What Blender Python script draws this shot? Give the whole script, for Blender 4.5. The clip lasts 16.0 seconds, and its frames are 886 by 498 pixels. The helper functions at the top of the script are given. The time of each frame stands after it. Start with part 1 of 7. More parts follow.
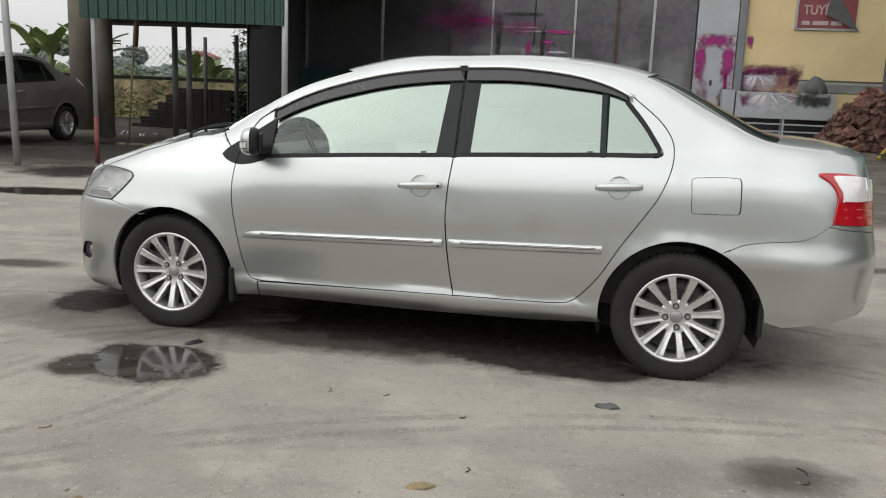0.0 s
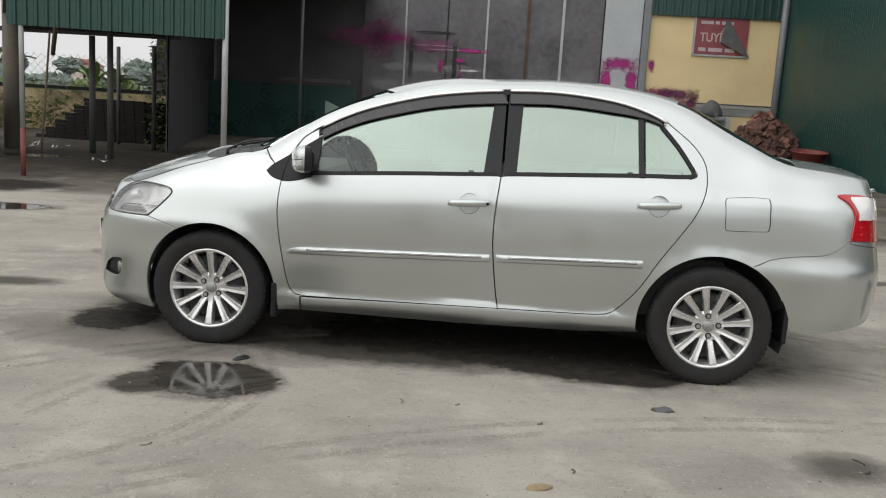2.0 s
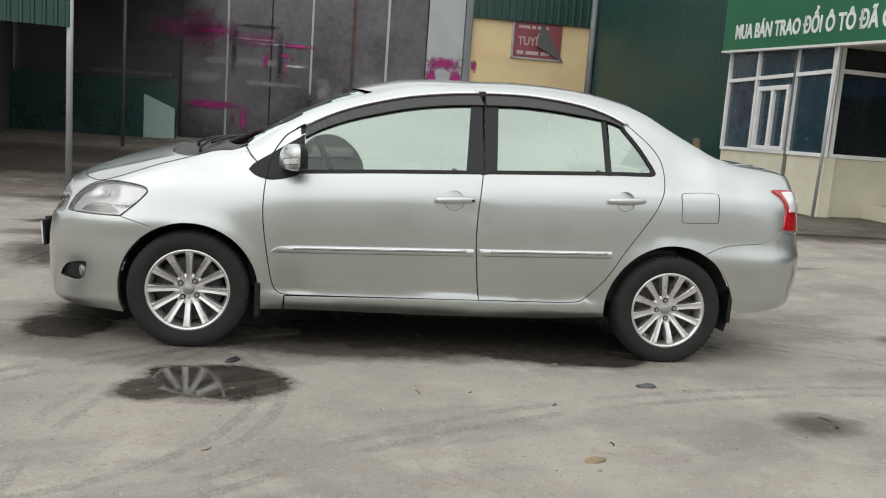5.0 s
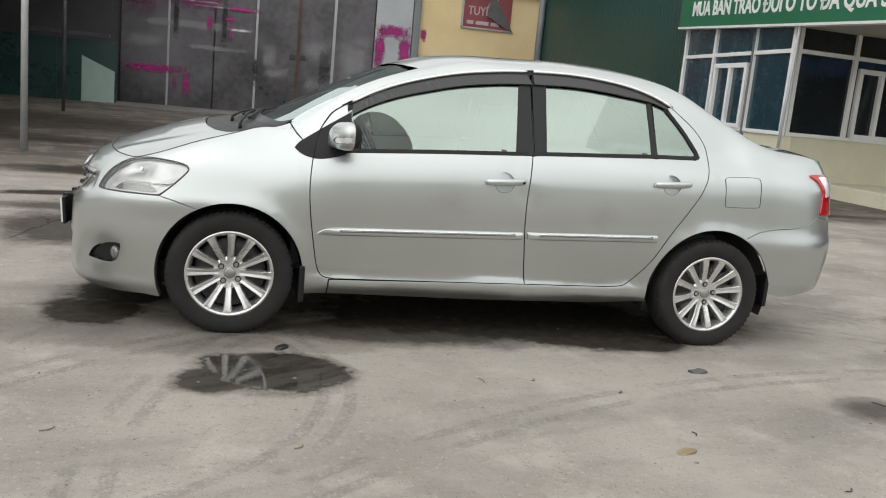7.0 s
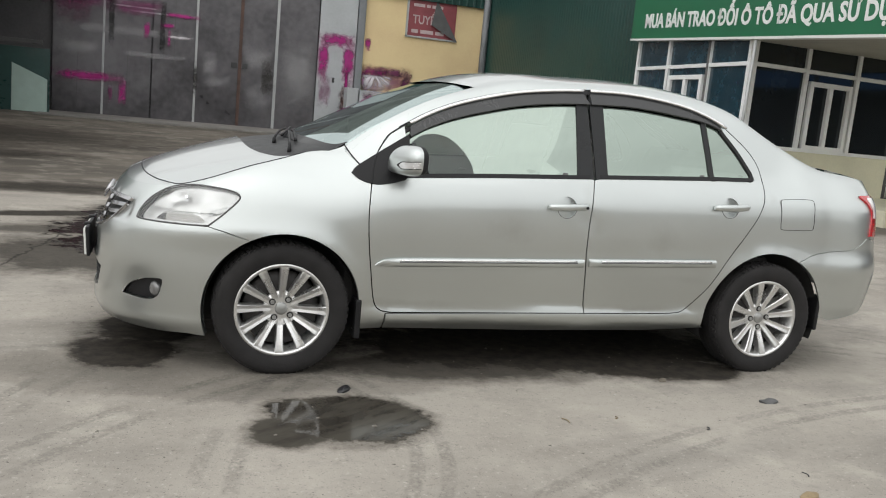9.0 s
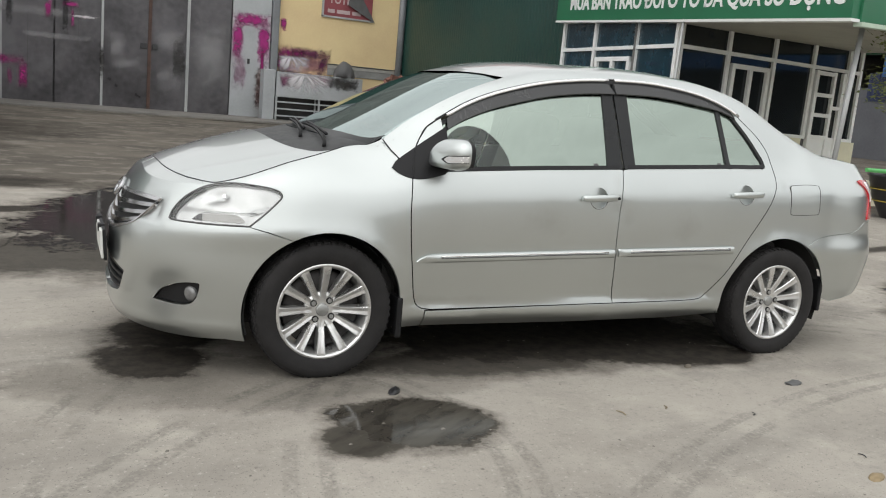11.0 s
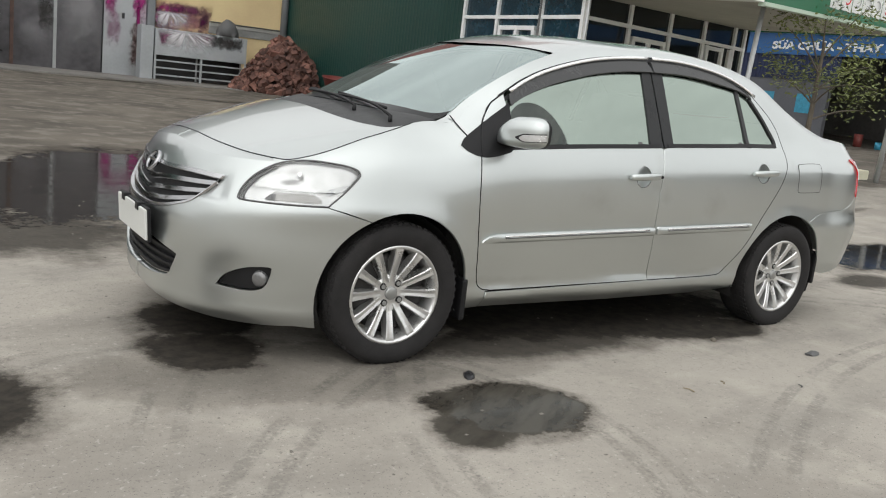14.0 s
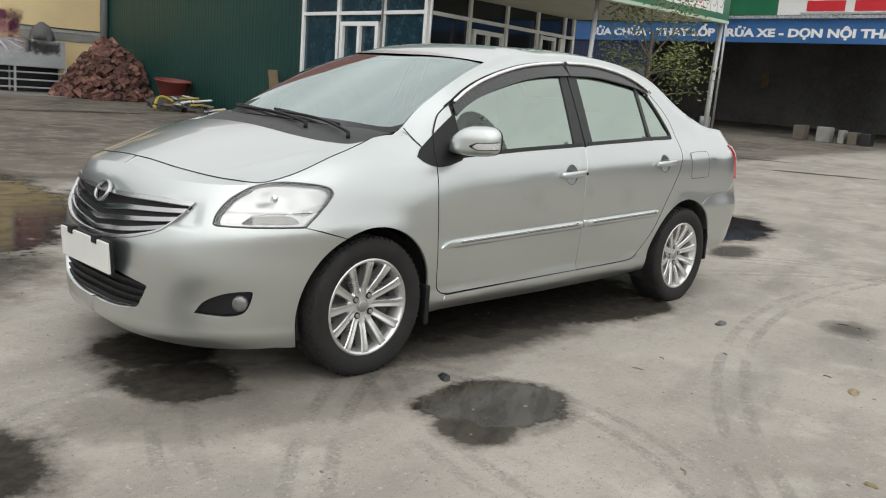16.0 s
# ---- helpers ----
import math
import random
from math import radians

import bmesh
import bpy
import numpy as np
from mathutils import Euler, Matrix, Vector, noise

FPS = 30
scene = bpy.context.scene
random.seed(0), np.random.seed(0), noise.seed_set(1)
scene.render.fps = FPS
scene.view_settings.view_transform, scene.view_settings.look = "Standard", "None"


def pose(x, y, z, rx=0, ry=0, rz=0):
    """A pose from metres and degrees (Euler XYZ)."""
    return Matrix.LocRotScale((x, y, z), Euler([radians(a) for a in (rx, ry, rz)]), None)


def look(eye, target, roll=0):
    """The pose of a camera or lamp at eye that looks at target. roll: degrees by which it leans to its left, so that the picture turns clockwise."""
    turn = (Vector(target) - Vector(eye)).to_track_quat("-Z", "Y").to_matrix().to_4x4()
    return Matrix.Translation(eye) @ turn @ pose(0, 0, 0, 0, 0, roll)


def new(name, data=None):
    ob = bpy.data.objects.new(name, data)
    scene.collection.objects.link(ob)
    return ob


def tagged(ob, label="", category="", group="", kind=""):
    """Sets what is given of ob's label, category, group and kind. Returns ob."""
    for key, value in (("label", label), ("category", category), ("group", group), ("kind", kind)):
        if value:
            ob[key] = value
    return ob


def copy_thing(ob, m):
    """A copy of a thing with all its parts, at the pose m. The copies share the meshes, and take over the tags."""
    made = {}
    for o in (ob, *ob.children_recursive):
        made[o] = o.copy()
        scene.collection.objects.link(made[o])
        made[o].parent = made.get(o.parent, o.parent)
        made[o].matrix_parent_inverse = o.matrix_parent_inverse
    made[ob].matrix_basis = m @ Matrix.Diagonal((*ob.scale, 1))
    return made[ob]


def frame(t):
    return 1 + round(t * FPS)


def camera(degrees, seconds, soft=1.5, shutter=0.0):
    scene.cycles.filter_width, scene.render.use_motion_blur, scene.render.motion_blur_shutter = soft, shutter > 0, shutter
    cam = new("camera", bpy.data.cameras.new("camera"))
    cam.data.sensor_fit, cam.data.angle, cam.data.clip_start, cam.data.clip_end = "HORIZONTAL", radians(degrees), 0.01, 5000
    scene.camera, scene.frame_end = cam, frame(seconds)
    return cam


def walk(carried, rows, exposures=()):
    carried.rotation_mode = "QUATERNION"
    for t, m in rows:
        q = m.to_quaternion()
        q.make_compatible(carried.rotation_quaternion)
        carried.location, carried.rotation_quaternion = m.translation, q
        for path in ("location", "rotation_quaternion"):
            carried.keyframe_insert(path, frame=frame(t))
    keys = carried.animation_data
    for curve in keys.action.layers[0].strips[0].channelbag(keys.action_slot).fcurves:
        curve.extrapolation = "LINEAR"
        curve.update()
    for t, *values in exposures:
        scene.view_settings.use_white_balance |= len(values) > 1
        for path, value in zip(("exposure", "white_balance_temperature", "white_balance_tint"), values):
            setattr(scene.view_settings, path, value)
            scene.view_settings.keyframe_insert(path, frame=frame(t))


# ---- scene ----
cam = camera(55.2, 16.0, 1.1)
METRES, EYE, TILT, LEAN, TURN = 5.183, 1.258, 0.0, 0.0, 12.2
ROWS = [
    (0.0, 0.0, 0.0, 0.0, 0.42, -10.35, -2.3),
    (0.5, -0.0431, -0.0125, -0.002, -1.93, -11.48, -2.01),
    (1.0, -0.0757, -0.0148, 0.0004, -5.57, -11.53, -2.08),
    (1.5, -0.1195, -0.0169, -0.0019, -6.38, -9.82, -2.62),
    (2.0, -0.15, -0.0232, -0.0014, -6.9, -8.98, -3.39),
    (2.5, -0.1805, -0.0349, -0.0035, -9.14, -10.0, -3.06),
    (3.0, -0.2098, -0.041, -0.0048, -10.5, -10.34, -2.53),
    (3.5, -0.2429, -0.0374, -0.0062, -13.18, -9.22, -2.8),
    (4.0, -0.2759, -0.0326, -0.0082, -16.83, -8.42, -3.08),
    (6.5, -0.4034, 0.0385, -0.0103, -23.11, -9.12, -5.27),
    (7.0, -0.429, 0.0559, -0.0091, -24.77, -10.04, -5.3),
    (7.5, -0.4474, 0.0813, -0.0106, -24.24, -10.34, -5.45),
    (8.0, -0.4641, 0.1174, -0.0074, -23.77, -9.5, -4.73),
    (8.5, -0.4837, 0.1384, -0.0095, -26.23, -8.83, -5.24),
    (9.0, -0.5164, 0.1569, -0.0083, -29.66, -9.09, -5.41),
    (11.5, -0.6221, 0.2525, -0.0093, -37.68, -9.65, -5.37),
    (12.0, -0.638, 0.2711, -0.0118, -39.77, -9.64, -5.71),
    (12.5, -0.654, 0.2976, -0.0122, -42.36, -10.51, -5.44),
    (13.0, -0.6752, 0.3148, -0.0141, -44.58, -10.91, -5.8),
    (13.5, -0.7007, 0.3369, -0.0139, -45.25, -11.19, -6.03),
    (14.0, -0.72, 0.3613, -0.0164, -45.31, -11.3, -6.57),
    (14.5, -0.7435, 0.3947, -0.015, -47.82, -11.24, -6.26),
    (15.0, -0.7635, 0.4124, -0.0113, -49.23, -11.24, -5.33),
    (15.5, -0.7848, 0.421, -0.0093, -53.07, -10.91, -4.37),
    (16.0, -0.8038, 0.4306, -0.0085, -57.15, -10.75, -4.28),
]
walk(cam, [(t, pose(1.014, -4.70, EYE, TILT, LEAN, TURN) @ pose(METRES * x, METRES * y, METRES * z, 90 + pitch, roll, yaw)) for t, x, y, z, yaw, pitch, roll in ROWS],
     [(0.0, .0), (4.0, .06), (6.5, .11), (9.0, .155), (16.0, .18)])

# ---- sky and sun: a bright overcast day ----
world = bpy.data.worlds.new("sky")
scene.world = world
world.use_nodes = True
wt = world.node_tree
sky = wt.nodes.new("ShaderNodeTexSky")
sky.sky_type, sky.sun_disc = "NISHITA", False
sky.sun_elevation, sky.sun_rotation = radians(49), radians(228)
sky.air_density, sky.dust_density, sky.ozone_density = 1.0, 4.0, 1.0
pale, cloud, blend = wt.nodes.new("ShaderNodeHueSaturation"), wt.nodes.new("ShaderNodeValToRGB"), wt.nodes.new("ShaderNodeMix")
pale.inputs["Saturation"].default_value = 0.15
wt.links.new(sky.outputs["Color"], pale.inputs["Color"])
# a closed cloud layer, a little duller overhead, with faint banks
at, split = wt.nodes.new("ShaderNodeTexCoord"), wt.nodes.new("ShaderNodeSeparateXYZ")
wt.links.new(at.outputs["Generated"], split.inputs[0])
wt.links.new(split.outputs["Z"], cloud.inputs["Fac"])
cloud.color_ramp.elements[0].color, cloud.color_ramp.elements[1].color = (8.7, 8.74, 8.68, 1), (11.4, 11.5, 11.5, 1)
blend.data_type, blend.inputs["Factor"].default_value = "RGBA", 0.8
wt.links.new(pale.outputs["Color"], blend.inputs[6])
banks, bank_mix = wt.nodes.new("ShaderNodeTexNoise"), wt.nodes.new("ShaderNodeMix")
flat = wt.nodes.new("ShaderNodeMapping")
flat.inputs["Scale"].default_value = (1.6, 1.6, 6.0)
wt.links.new(at.outputs["Generated"], flat.inputs["Vector"])
wt.links.new(flat.outputs[0], banks.inputs["Vector"])
banks.inputs["Scale"].default_value, banks.inputs["Detail"].default_value = 1.3, 5
shade = wt.nodes.new("ShaderNodeMapRange")
shade.inputs["From Min"].default_value, shade.inputs["From Max"].default_value = .35, .65
shade.inputs["To Min"].default_value, shade.inputs["To Max"].default_value = .86, 1.10
wt.links.new(banks.outputs["Fac"], shade.inputs["Value"])
# brighter towards the hidden sun in the south
lean = wt.nodes.new("ShaderNodeMath")
lean.operation = "MULTIPLY_ADD"
lean.inputs[1].default_value, lean.inputs[2].default_value = -.13, 1.0
wt.links.new(split.outputs["Y"], lean.inputs[0])
both_ = wt.nodes.new("ShaderNodeMath")
both_.operation = "MULTIPLY"
wt.links.new(shade.outputs["Result"], both_.inputs[0])
wt.links.new(lean.outputs[0], both_.inputs[1])
bank_mix.data_type, bank_mix.blend_type, bank_mix.inputs["Factor"].default_value = "RGBA", "MULTIPLY", 1.0
wt.links.new(cloud.outputs["Color"], bank_mix.inputs[6])
wt.links.new(both_.outputs[0], bank_mix.inputs[7])
wt.links.new(bank_mix.outputs[2], blend.inputs[7])
wt.links.new(blend.outputs[2], wt.nodes["Background"].inputs["Color"])
wt.nodes["Background"].inputs["Strength"].default_value = 0.115

sun = new("sun", bpy.data.lights.new("sun", "SUN"))
sun.data.energy, sun.data.angle, sun.data.color = 0.65, radians(110), (1.0, 0.985, 0.965)
sun.matrix_world = look((-9, -8, 14), (0, 0, 0))
EXPOSURE = 0.0
scene.view_settings.exposure = EXPOSURE

# ---- materials ----
def material(name, color=(.5, .5, .5), rough=.5, metal=0.0, coat=0.0, spread=.15, scale=6.0, fine=60.0, bump=.0, rvar=.1, tint=None, spec=.5):
    """A surface with broad patches and fine grain in colour, gloss and relief."""
    m = bpy.data.materials.new(name)
    m.use_nodes = True
    t = m.node_tree
    b = t.nodes["Principled BSDF"]
    b.inputs["Roughness"].default_value, b.inputs["Metallic"].default_value = rough, metal
    b.inputs["Coat Weight"].default_value, b.inputs["Coat Roughness"].default_value = coat, .04
    b.inputs["Specular IOR Level"].default_value = spec
    co = t.nodes.new("ShaderNodeTexCoord")
    big, small = t.nodes.new("ShaderNodeTexNoise"), t.nodes.new("ShaderNodeTexNoise")
    big.inputs["Scale"].default_value, big.inputs["Detail"].default_value = scale, 6
    small.inputs["Scale"].default_value, small.inputs["Detail"].default_value = fine, 3
    for n in (big, small):
        t.links.new(co.outputs["Object"], n.inputs["Vector"])
    mix = t.nodes.new("ShaderNodeMath")
    mix.operation = "MULTIPLY_ADD"
    mix.inputs[1].default_value = .4
    t.links.new(small.outputs["Fac"], mix.inputs[0])
    t.links.new(big.outputs["Fac"], mix.inputs[2])
    r = t.nodes.new("ShaderNodeValToRGB")
    other = tint or color
    r.color_ramp.elements[0].position, r.color_ramp.elements[1].position = .45, .95
    r.color_ramp.elements[0].color = (*[c * (1 - spread) for c in color], 1)
    r.color_ramp.elements[1].color = (*[min(1, c * (1 + spread)) for c in other], 1)
    t.links.new(mix.outputs[0], r.inputs["Fac"])
    t.links.new(r.outputs["Color"], b.inputs["Base Color"])
    mr = t.nodes.new("ShaderNodeMapRange")
    mr.inputs["From Min"].default_value, mr.inputs["From Max"].default_value = .4, 1.0
    mr.inputs["To Min"].default_value, mr.inputs["To Max"].default_value = max(0.02, rough - rvar), min(1, rough + rvar)
    t.links.new(mix.outputs[0], mr.inputs["Value"])
    t.links.new(mr.outputs["Result"], b.inputs["Roughness"])
    if bump:
        bp = t.nodes.new("ShaderNodeBump")
        bp.inputs["Strength"].default_value, bp.inputs["Distance"].default_value = bump, .02
        t.links.new(mix.outputs[0], bp.inputs["Height"])
        t.links.new(bp.outputs["Normal"], b.inputs["Normal"])
    return m


def nodes_of(m):
    return m.node_tree, m.node_tree.nodes["Principled BSDF"]


def film_glass(name, tint, mirror, through_tint, ior=1.5):
    """Car glass with a reflecting film: part mirror, part dim view into the cabin."""
    m = bpy.data.materials.new(name)
    m.use_nodes = True
    t = m.node_tree
    out = t.nodes["Material Output"]
    t.nodes.remove(t.nodes["Principled BSDF"])
    g, tr, mx = t.nodes.new("ShaderNodeBsdfGlossy"), t.nodes.new("ShaderNodeBsdfTransparent"), t.nodes.new("ShaderNodeMixShader")
    g.inputs["Color"].default_value, g.inputs["Roughness"].default_value = (*tint, 1), .012
    tr.inputs["Color"].default_value = (*through_tint, 1)
    fr, ma = t.nodes.new("ShaderNodeFresnel"), t.nodes.new("ShaderNodeMath")
    fr.inputs["IOR"].default_value = ior
    ma.operation, ma.use_clamp = "ADD", True
    ma.inputs[1].default_value = mirror
    t.links.new(fr.outputs[0], ma.inputs[0])
    t.links.new(ma.outputs[0], mx.inputs["Fac"])
    t.links.new(tr.outputs[0], mx.inputs[1])
    t.links.new(g.outputs[0], mx.inputs[2])
    t.links.new(mx.outputs[0], out.inputs["Surface"])
    return m


PAINT = material("silver_paint", (.56, .59, .58), .325, .96, 1.0, .02, 2.5, 900, 0, .02)


def add_smudges(m, spots, color, strength):
    """Rubbed dirty marks on the near side: spots of (x, z, half width, half height)."""
    t, b = nodes_of(m)
    src = b.inputs["Base Color"].links[0].from_socket
    co = t.nodes.new("ShaderNodeTexCoord")
    n = t.nodes.new("ShaderNodeTexNoise")
    n.inputs["Scale"].default_value, n.inputs["Detail"].default_value, n.inputs["Roughness"].default_value = 11, 7, .65
    t.links.new(co.outputs["Object"], n.inputs["Vector"])
    total = None
    for x, z, w, h in spots:
        mp = t.nodes.new("ShaderNodeMapping")
        mp.vector_type = "TEXTURE"
        mp.inputs["Location"].default_value, mp.inputs["Scale"].default_value = (x, -.78, z), (w, .25, h)
        t.links.new(co.outputs["Object"], mp.inputs["Vector"])
        d = t.nodes.new("ShaderNodeVectorMath")
        d.operation = "LENGTH"
        t.links.new(mp.outputs[0], d.inputs[0])
        a = t.nodes.new("ShaderNodeMath")
        a.operation = "MULTIPLY_ADD"
        a.inputs[1].default_value, a.inputs[2].default_value = 2.0, -.1
        t.links.new(n.outputs["Fac"], a.inputs[0])
        s = t.nodes.new("ShaderNodeMath")
        s.operation = "SUBTRACT"
        s.use_clamp = True
        t.links.new(a.outputs[0], s.inputs[0])
        t.links.new(d.outputs["Value"], s.inputs[1])
        if total is not None:
            k = t.nodes.new("ShaderNodeMath")
            k.operation = "MAXIMUM"
            t.links.new(total, k.inputs[0])
            t.links.new(s.outputs[0], k.inputs[1])
            total = k.outputs[0]
        else:
            total = s.outputs[0]
    f = t.nodes.new("ShaderNodeMath")
    f.operation = "MULTIPLY"
    f.inputs[1].default_value = strength
    t.links.new(total, f.inputs[0])
    mx = t.nodes.new("ShaderNodeMix")
    mx.data_type = "RGBA"
    t.links.new(f.outputs[0], mx.inputs[0])
    t.links.new(src, mx.inputs[6])
    mx.inputs[7].default_value = (*color, 1)
    t.links.new(mx.outputs[2], b.inputs["Base Color"])


add_smudges(PAINT, ((.165, .905, .05, .07), (.165, .78, .05, .06), (.225, .735, .05, .05), (-.22, .70, .16, .09), (-.75, .33, .35, .03), (.55, .33, .40, .025), (.60, .70, .12, .10), (1.24, .93, .05, .05), (-1.45, .24, .25, .05)), (.32, .315, .29), .20)
GREYPAINT = material("grey_brown_paint", (.30, .285, .265), .3, .6, 1.0, .03, 2, 700, 0, .03)
RUBBER = material("tyre_rubber", (.022, .021, .021), .85, 0, 0, .35, 14, 160, .15, .12, None, .3)
BLACK = material("black_plastic", (.011, .011, .012), .5, 0, 0, .2, 12, 240, .05, .1, None, .3)
GLOSSBLACK = material("gloss_black_trim", (.016, .017, .018), .3, 0, 0, .1, 5, 200, 0, .06, None, .3)
VISOR = material("smoked_acrylic", (.034, .035, .036), .26, 0, 0.3, .12, 4, 120, 0, .05, None, .5)
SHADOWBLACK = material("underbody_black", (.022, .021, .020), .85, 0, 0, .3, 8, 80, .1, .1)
ALLOY = material("alloy_silver", (.72, .72, .71), .30, .85, .3, .06, 10, 300, 0, .06)
DARKALLOY = material("brake_steel", (.045, .043, .042), .5, .7, 0, .25, 18, 200, .05, .12)
CHROME = material("chrome", (.80, .80, .80), .10, 1.0, 0, .04, 8, 200, 0, .04)
REFLECTOR = material("lamp_reflector", (.78, .78, .77), .22, .45, 0, .25, 16, 60, .04, .08)
RED = material("red_lens", (.46, .006, .014), .12, 0, 1.0, .2, 40, 260, .05, .04)
WHITELENS = material("clear_tail_lens", (.86, .84, .84), .12, .1, 1.0, .1, 60, 260, .08, .04)
AMBERLENS = material("indicator_lens", (.34, .33, .31), .12, .4, 1.0, .08, 60, 260, .05, .04)
PLATE = material("plate_white", (.72, .73, .70), .45, 0, .2, .04, 10, 120, 0, .06)
SEAT = material("seat_fabric", (.55, .54, .52), .85, 0, 0, .2, 10, 300, .1, .1)
DASH = material("dash_grey", (.36, .37, .36), .7, 0, 0, .12, 8, 200, .05, .1)
SIDEGLASS = film_glass("side_glass", (.79, .92, .82), .38, (.16, .19, .175))
SCREEN = film_glass("windscreen_glass", (.82, .94, .925), .34, (.36, .40, .39), 1.33)
LAMPGLASS = film_glass("lamp_glass", (1, 1, 1), .03, (.96, .97, .97))
COWL = material("cowl_plastic", (.040, .041, .042), .55, 0, 0, .25, 20, 240, .08, .1, None, .4)
HANDLECUP = material("handle_recess", (.34, .345, .335), .4, .6, .5, .05, 20, 300, 0, .05)
FOGGLASS = material("fog_lamp_glass", (.18, .18, .18), .1, .3, 1.0, .1, 60, 260, .05, .04)
GREYTRIM = material("grey_trim", (.10, .10, .10), .4, .3, 0, .1, 12, 240, 0, .1)
CLEARGLASS = film_glass("clear_glass", (.9, .97, .93), .03, (.80, .86, .83))
REARGLASS = film_glass("rear_glass", (.8, .86, .82), .05, (.22, .24, .23))
BOWLGREY = material("lamp_bowl", (.64, .64, .635), .24, .5, 0, .20, 22, 60, .05, .08)
DARKCHROME = material("dark_chrome", (.46, .46, .47), .16, 1.0, 0, .08, 12, 200, 0, .05)
SATIN = material("satin_chrome", (.56, .56, .57), .24, .95, 0, .03, 8, 60, 0, .01)
BRIGHT = material("bright_trim", (.86, .86, .85), .22, .85, .3, .04, 8, 200, 0, .04)

# ---- shape of the sedan: side skin over (s, z), top skin over (x, y) ----
def spline(xs, ys):
    """A natural cubic through the given values, held flat past its ends."""
    xs, ys = np.array(xs, float), np.array(ys, float)
    n, h = len(xs), np.diff(xs)
    a, b = np.eye(n), np.zeros(n)
    for i in range(1, n - 1):
        a[i, i - 1:i + 2] = h[i - 1], 2 * (h[i - 1] + h[i]), h[i]
        b[i] = 6 * ((ys[i + 1] - ys[i]) / h[i] - (ys[i] - ys[i - 1]) / h[i - 1])
    m = np.linalg.solve(a, b)

    def value(x):
        x = np.clip(np.asarray(x, float), xs[0], xs[-1])
        i = np.clip(np.searchsorted(xs, x) - 1, 0, n - 2)
        u, v, d = xs[i + 1] - x, x - xs[i], h[i]
        return (m[i] * u ** 3 + m[i + 1] * v ** 3) / (6 * d) + (ys[i] / d - m[i] * d / 6) * u + (ys[i + 1] / d - m[i + 1] * d / 6) * v
    return value


def ramp(x, a, b):
    t = np.clip((np.asarray(x, float) - a) / (b - a), 0, 1)
    return t * t * (3 - 2 * t)


XA, XB, ARC = -1.25, 1.45, 1.2
HUB_F, HUB_R, HUB_Z, TYRE = -1.275, 1.275, 0.292, 0.298
P_FRONT = spline([.10, .18, .28, .4, .55, .68, .78, .86, .92, .97, 1.02, 1.1, 1.5], [.73, .775, .80, .815, .822, .815, .797, .765, .722, .690, .662, .58, .2])
P_MID = spline([.14, .2, .27, .35, .45, .56, .68, .78, .86, .92, .97, 1.05, 1.2, 1.35, 1.42, 1.5], [.675, .722, .752, .766, .785, .798, .80, .793, .783, .77, .755, .722, .652, .578, .54, .49])
P_REAR = spline([.14, .22, .3, .45, .6, .75, .9, .98, 1.04, 1.09, 1.14, 1.22, 1.5], [.72, .782, .802, .812, .813, .806, .794, .78, .755, .715, .655, .54, .3])
NOSE = spline([.10, .16, .25, .4, .55, .62, .70, .76, .82, .9, 1.0, 1.5], [-2.0, -2.065, -2.10, -2.105, -2.095, -2.073, -2.038, -2.005, -1.95, -1.84, -1.68, -1.3])
TAIL = spline([.14, .22, .3, .42, .55, .63, .75, .9, 1.0, 1.06, 1.12, 1.2, 1.5], [2.02, 2.08, 2.12, 2.145, 2.15, 2.145, 2.12, 2.095, 2.08, 2.06, 2.02, 1.93, 1.6])
TOP_C = spline([-2.3, -2.05, -1.95, -1.9, -1.8, -1.66, -1.5, -1.3, -1.2, -1.05, -.78, -.57, -.36, -.2, .09, .39, .68, .86, 1.0, 1.15, 1.34, 1.53, 1.66, 1.75, 1.86, 2.0, 2.06, 2.2],
               [.60, .752, .802, .822, .86, .91, .958, 1.0, 1.010, 1.070, 1.203, 1.311, 1.400, 1.446, 1.467, 1.480, 1.474, 1.458, 1.434, 1.393, 1.306, 1.207, 1.146, 1.126, 1.117, 1.100, 1.085, 1.02])
BOW = spline([-2.2, -1.6, -1.1, -.7, -.2, .3, .8, 1.2, 1.7, 2.1], [.36, .36, .38, .08, .13, .0, -.08, -.16, -.25, -.25])
CROWN = spline([-2.2, -1.2, -.8, 0, .8, 1.3, 1.7, 2.1], [.03, .05, .03, .055, .065, .06, .075, .07])


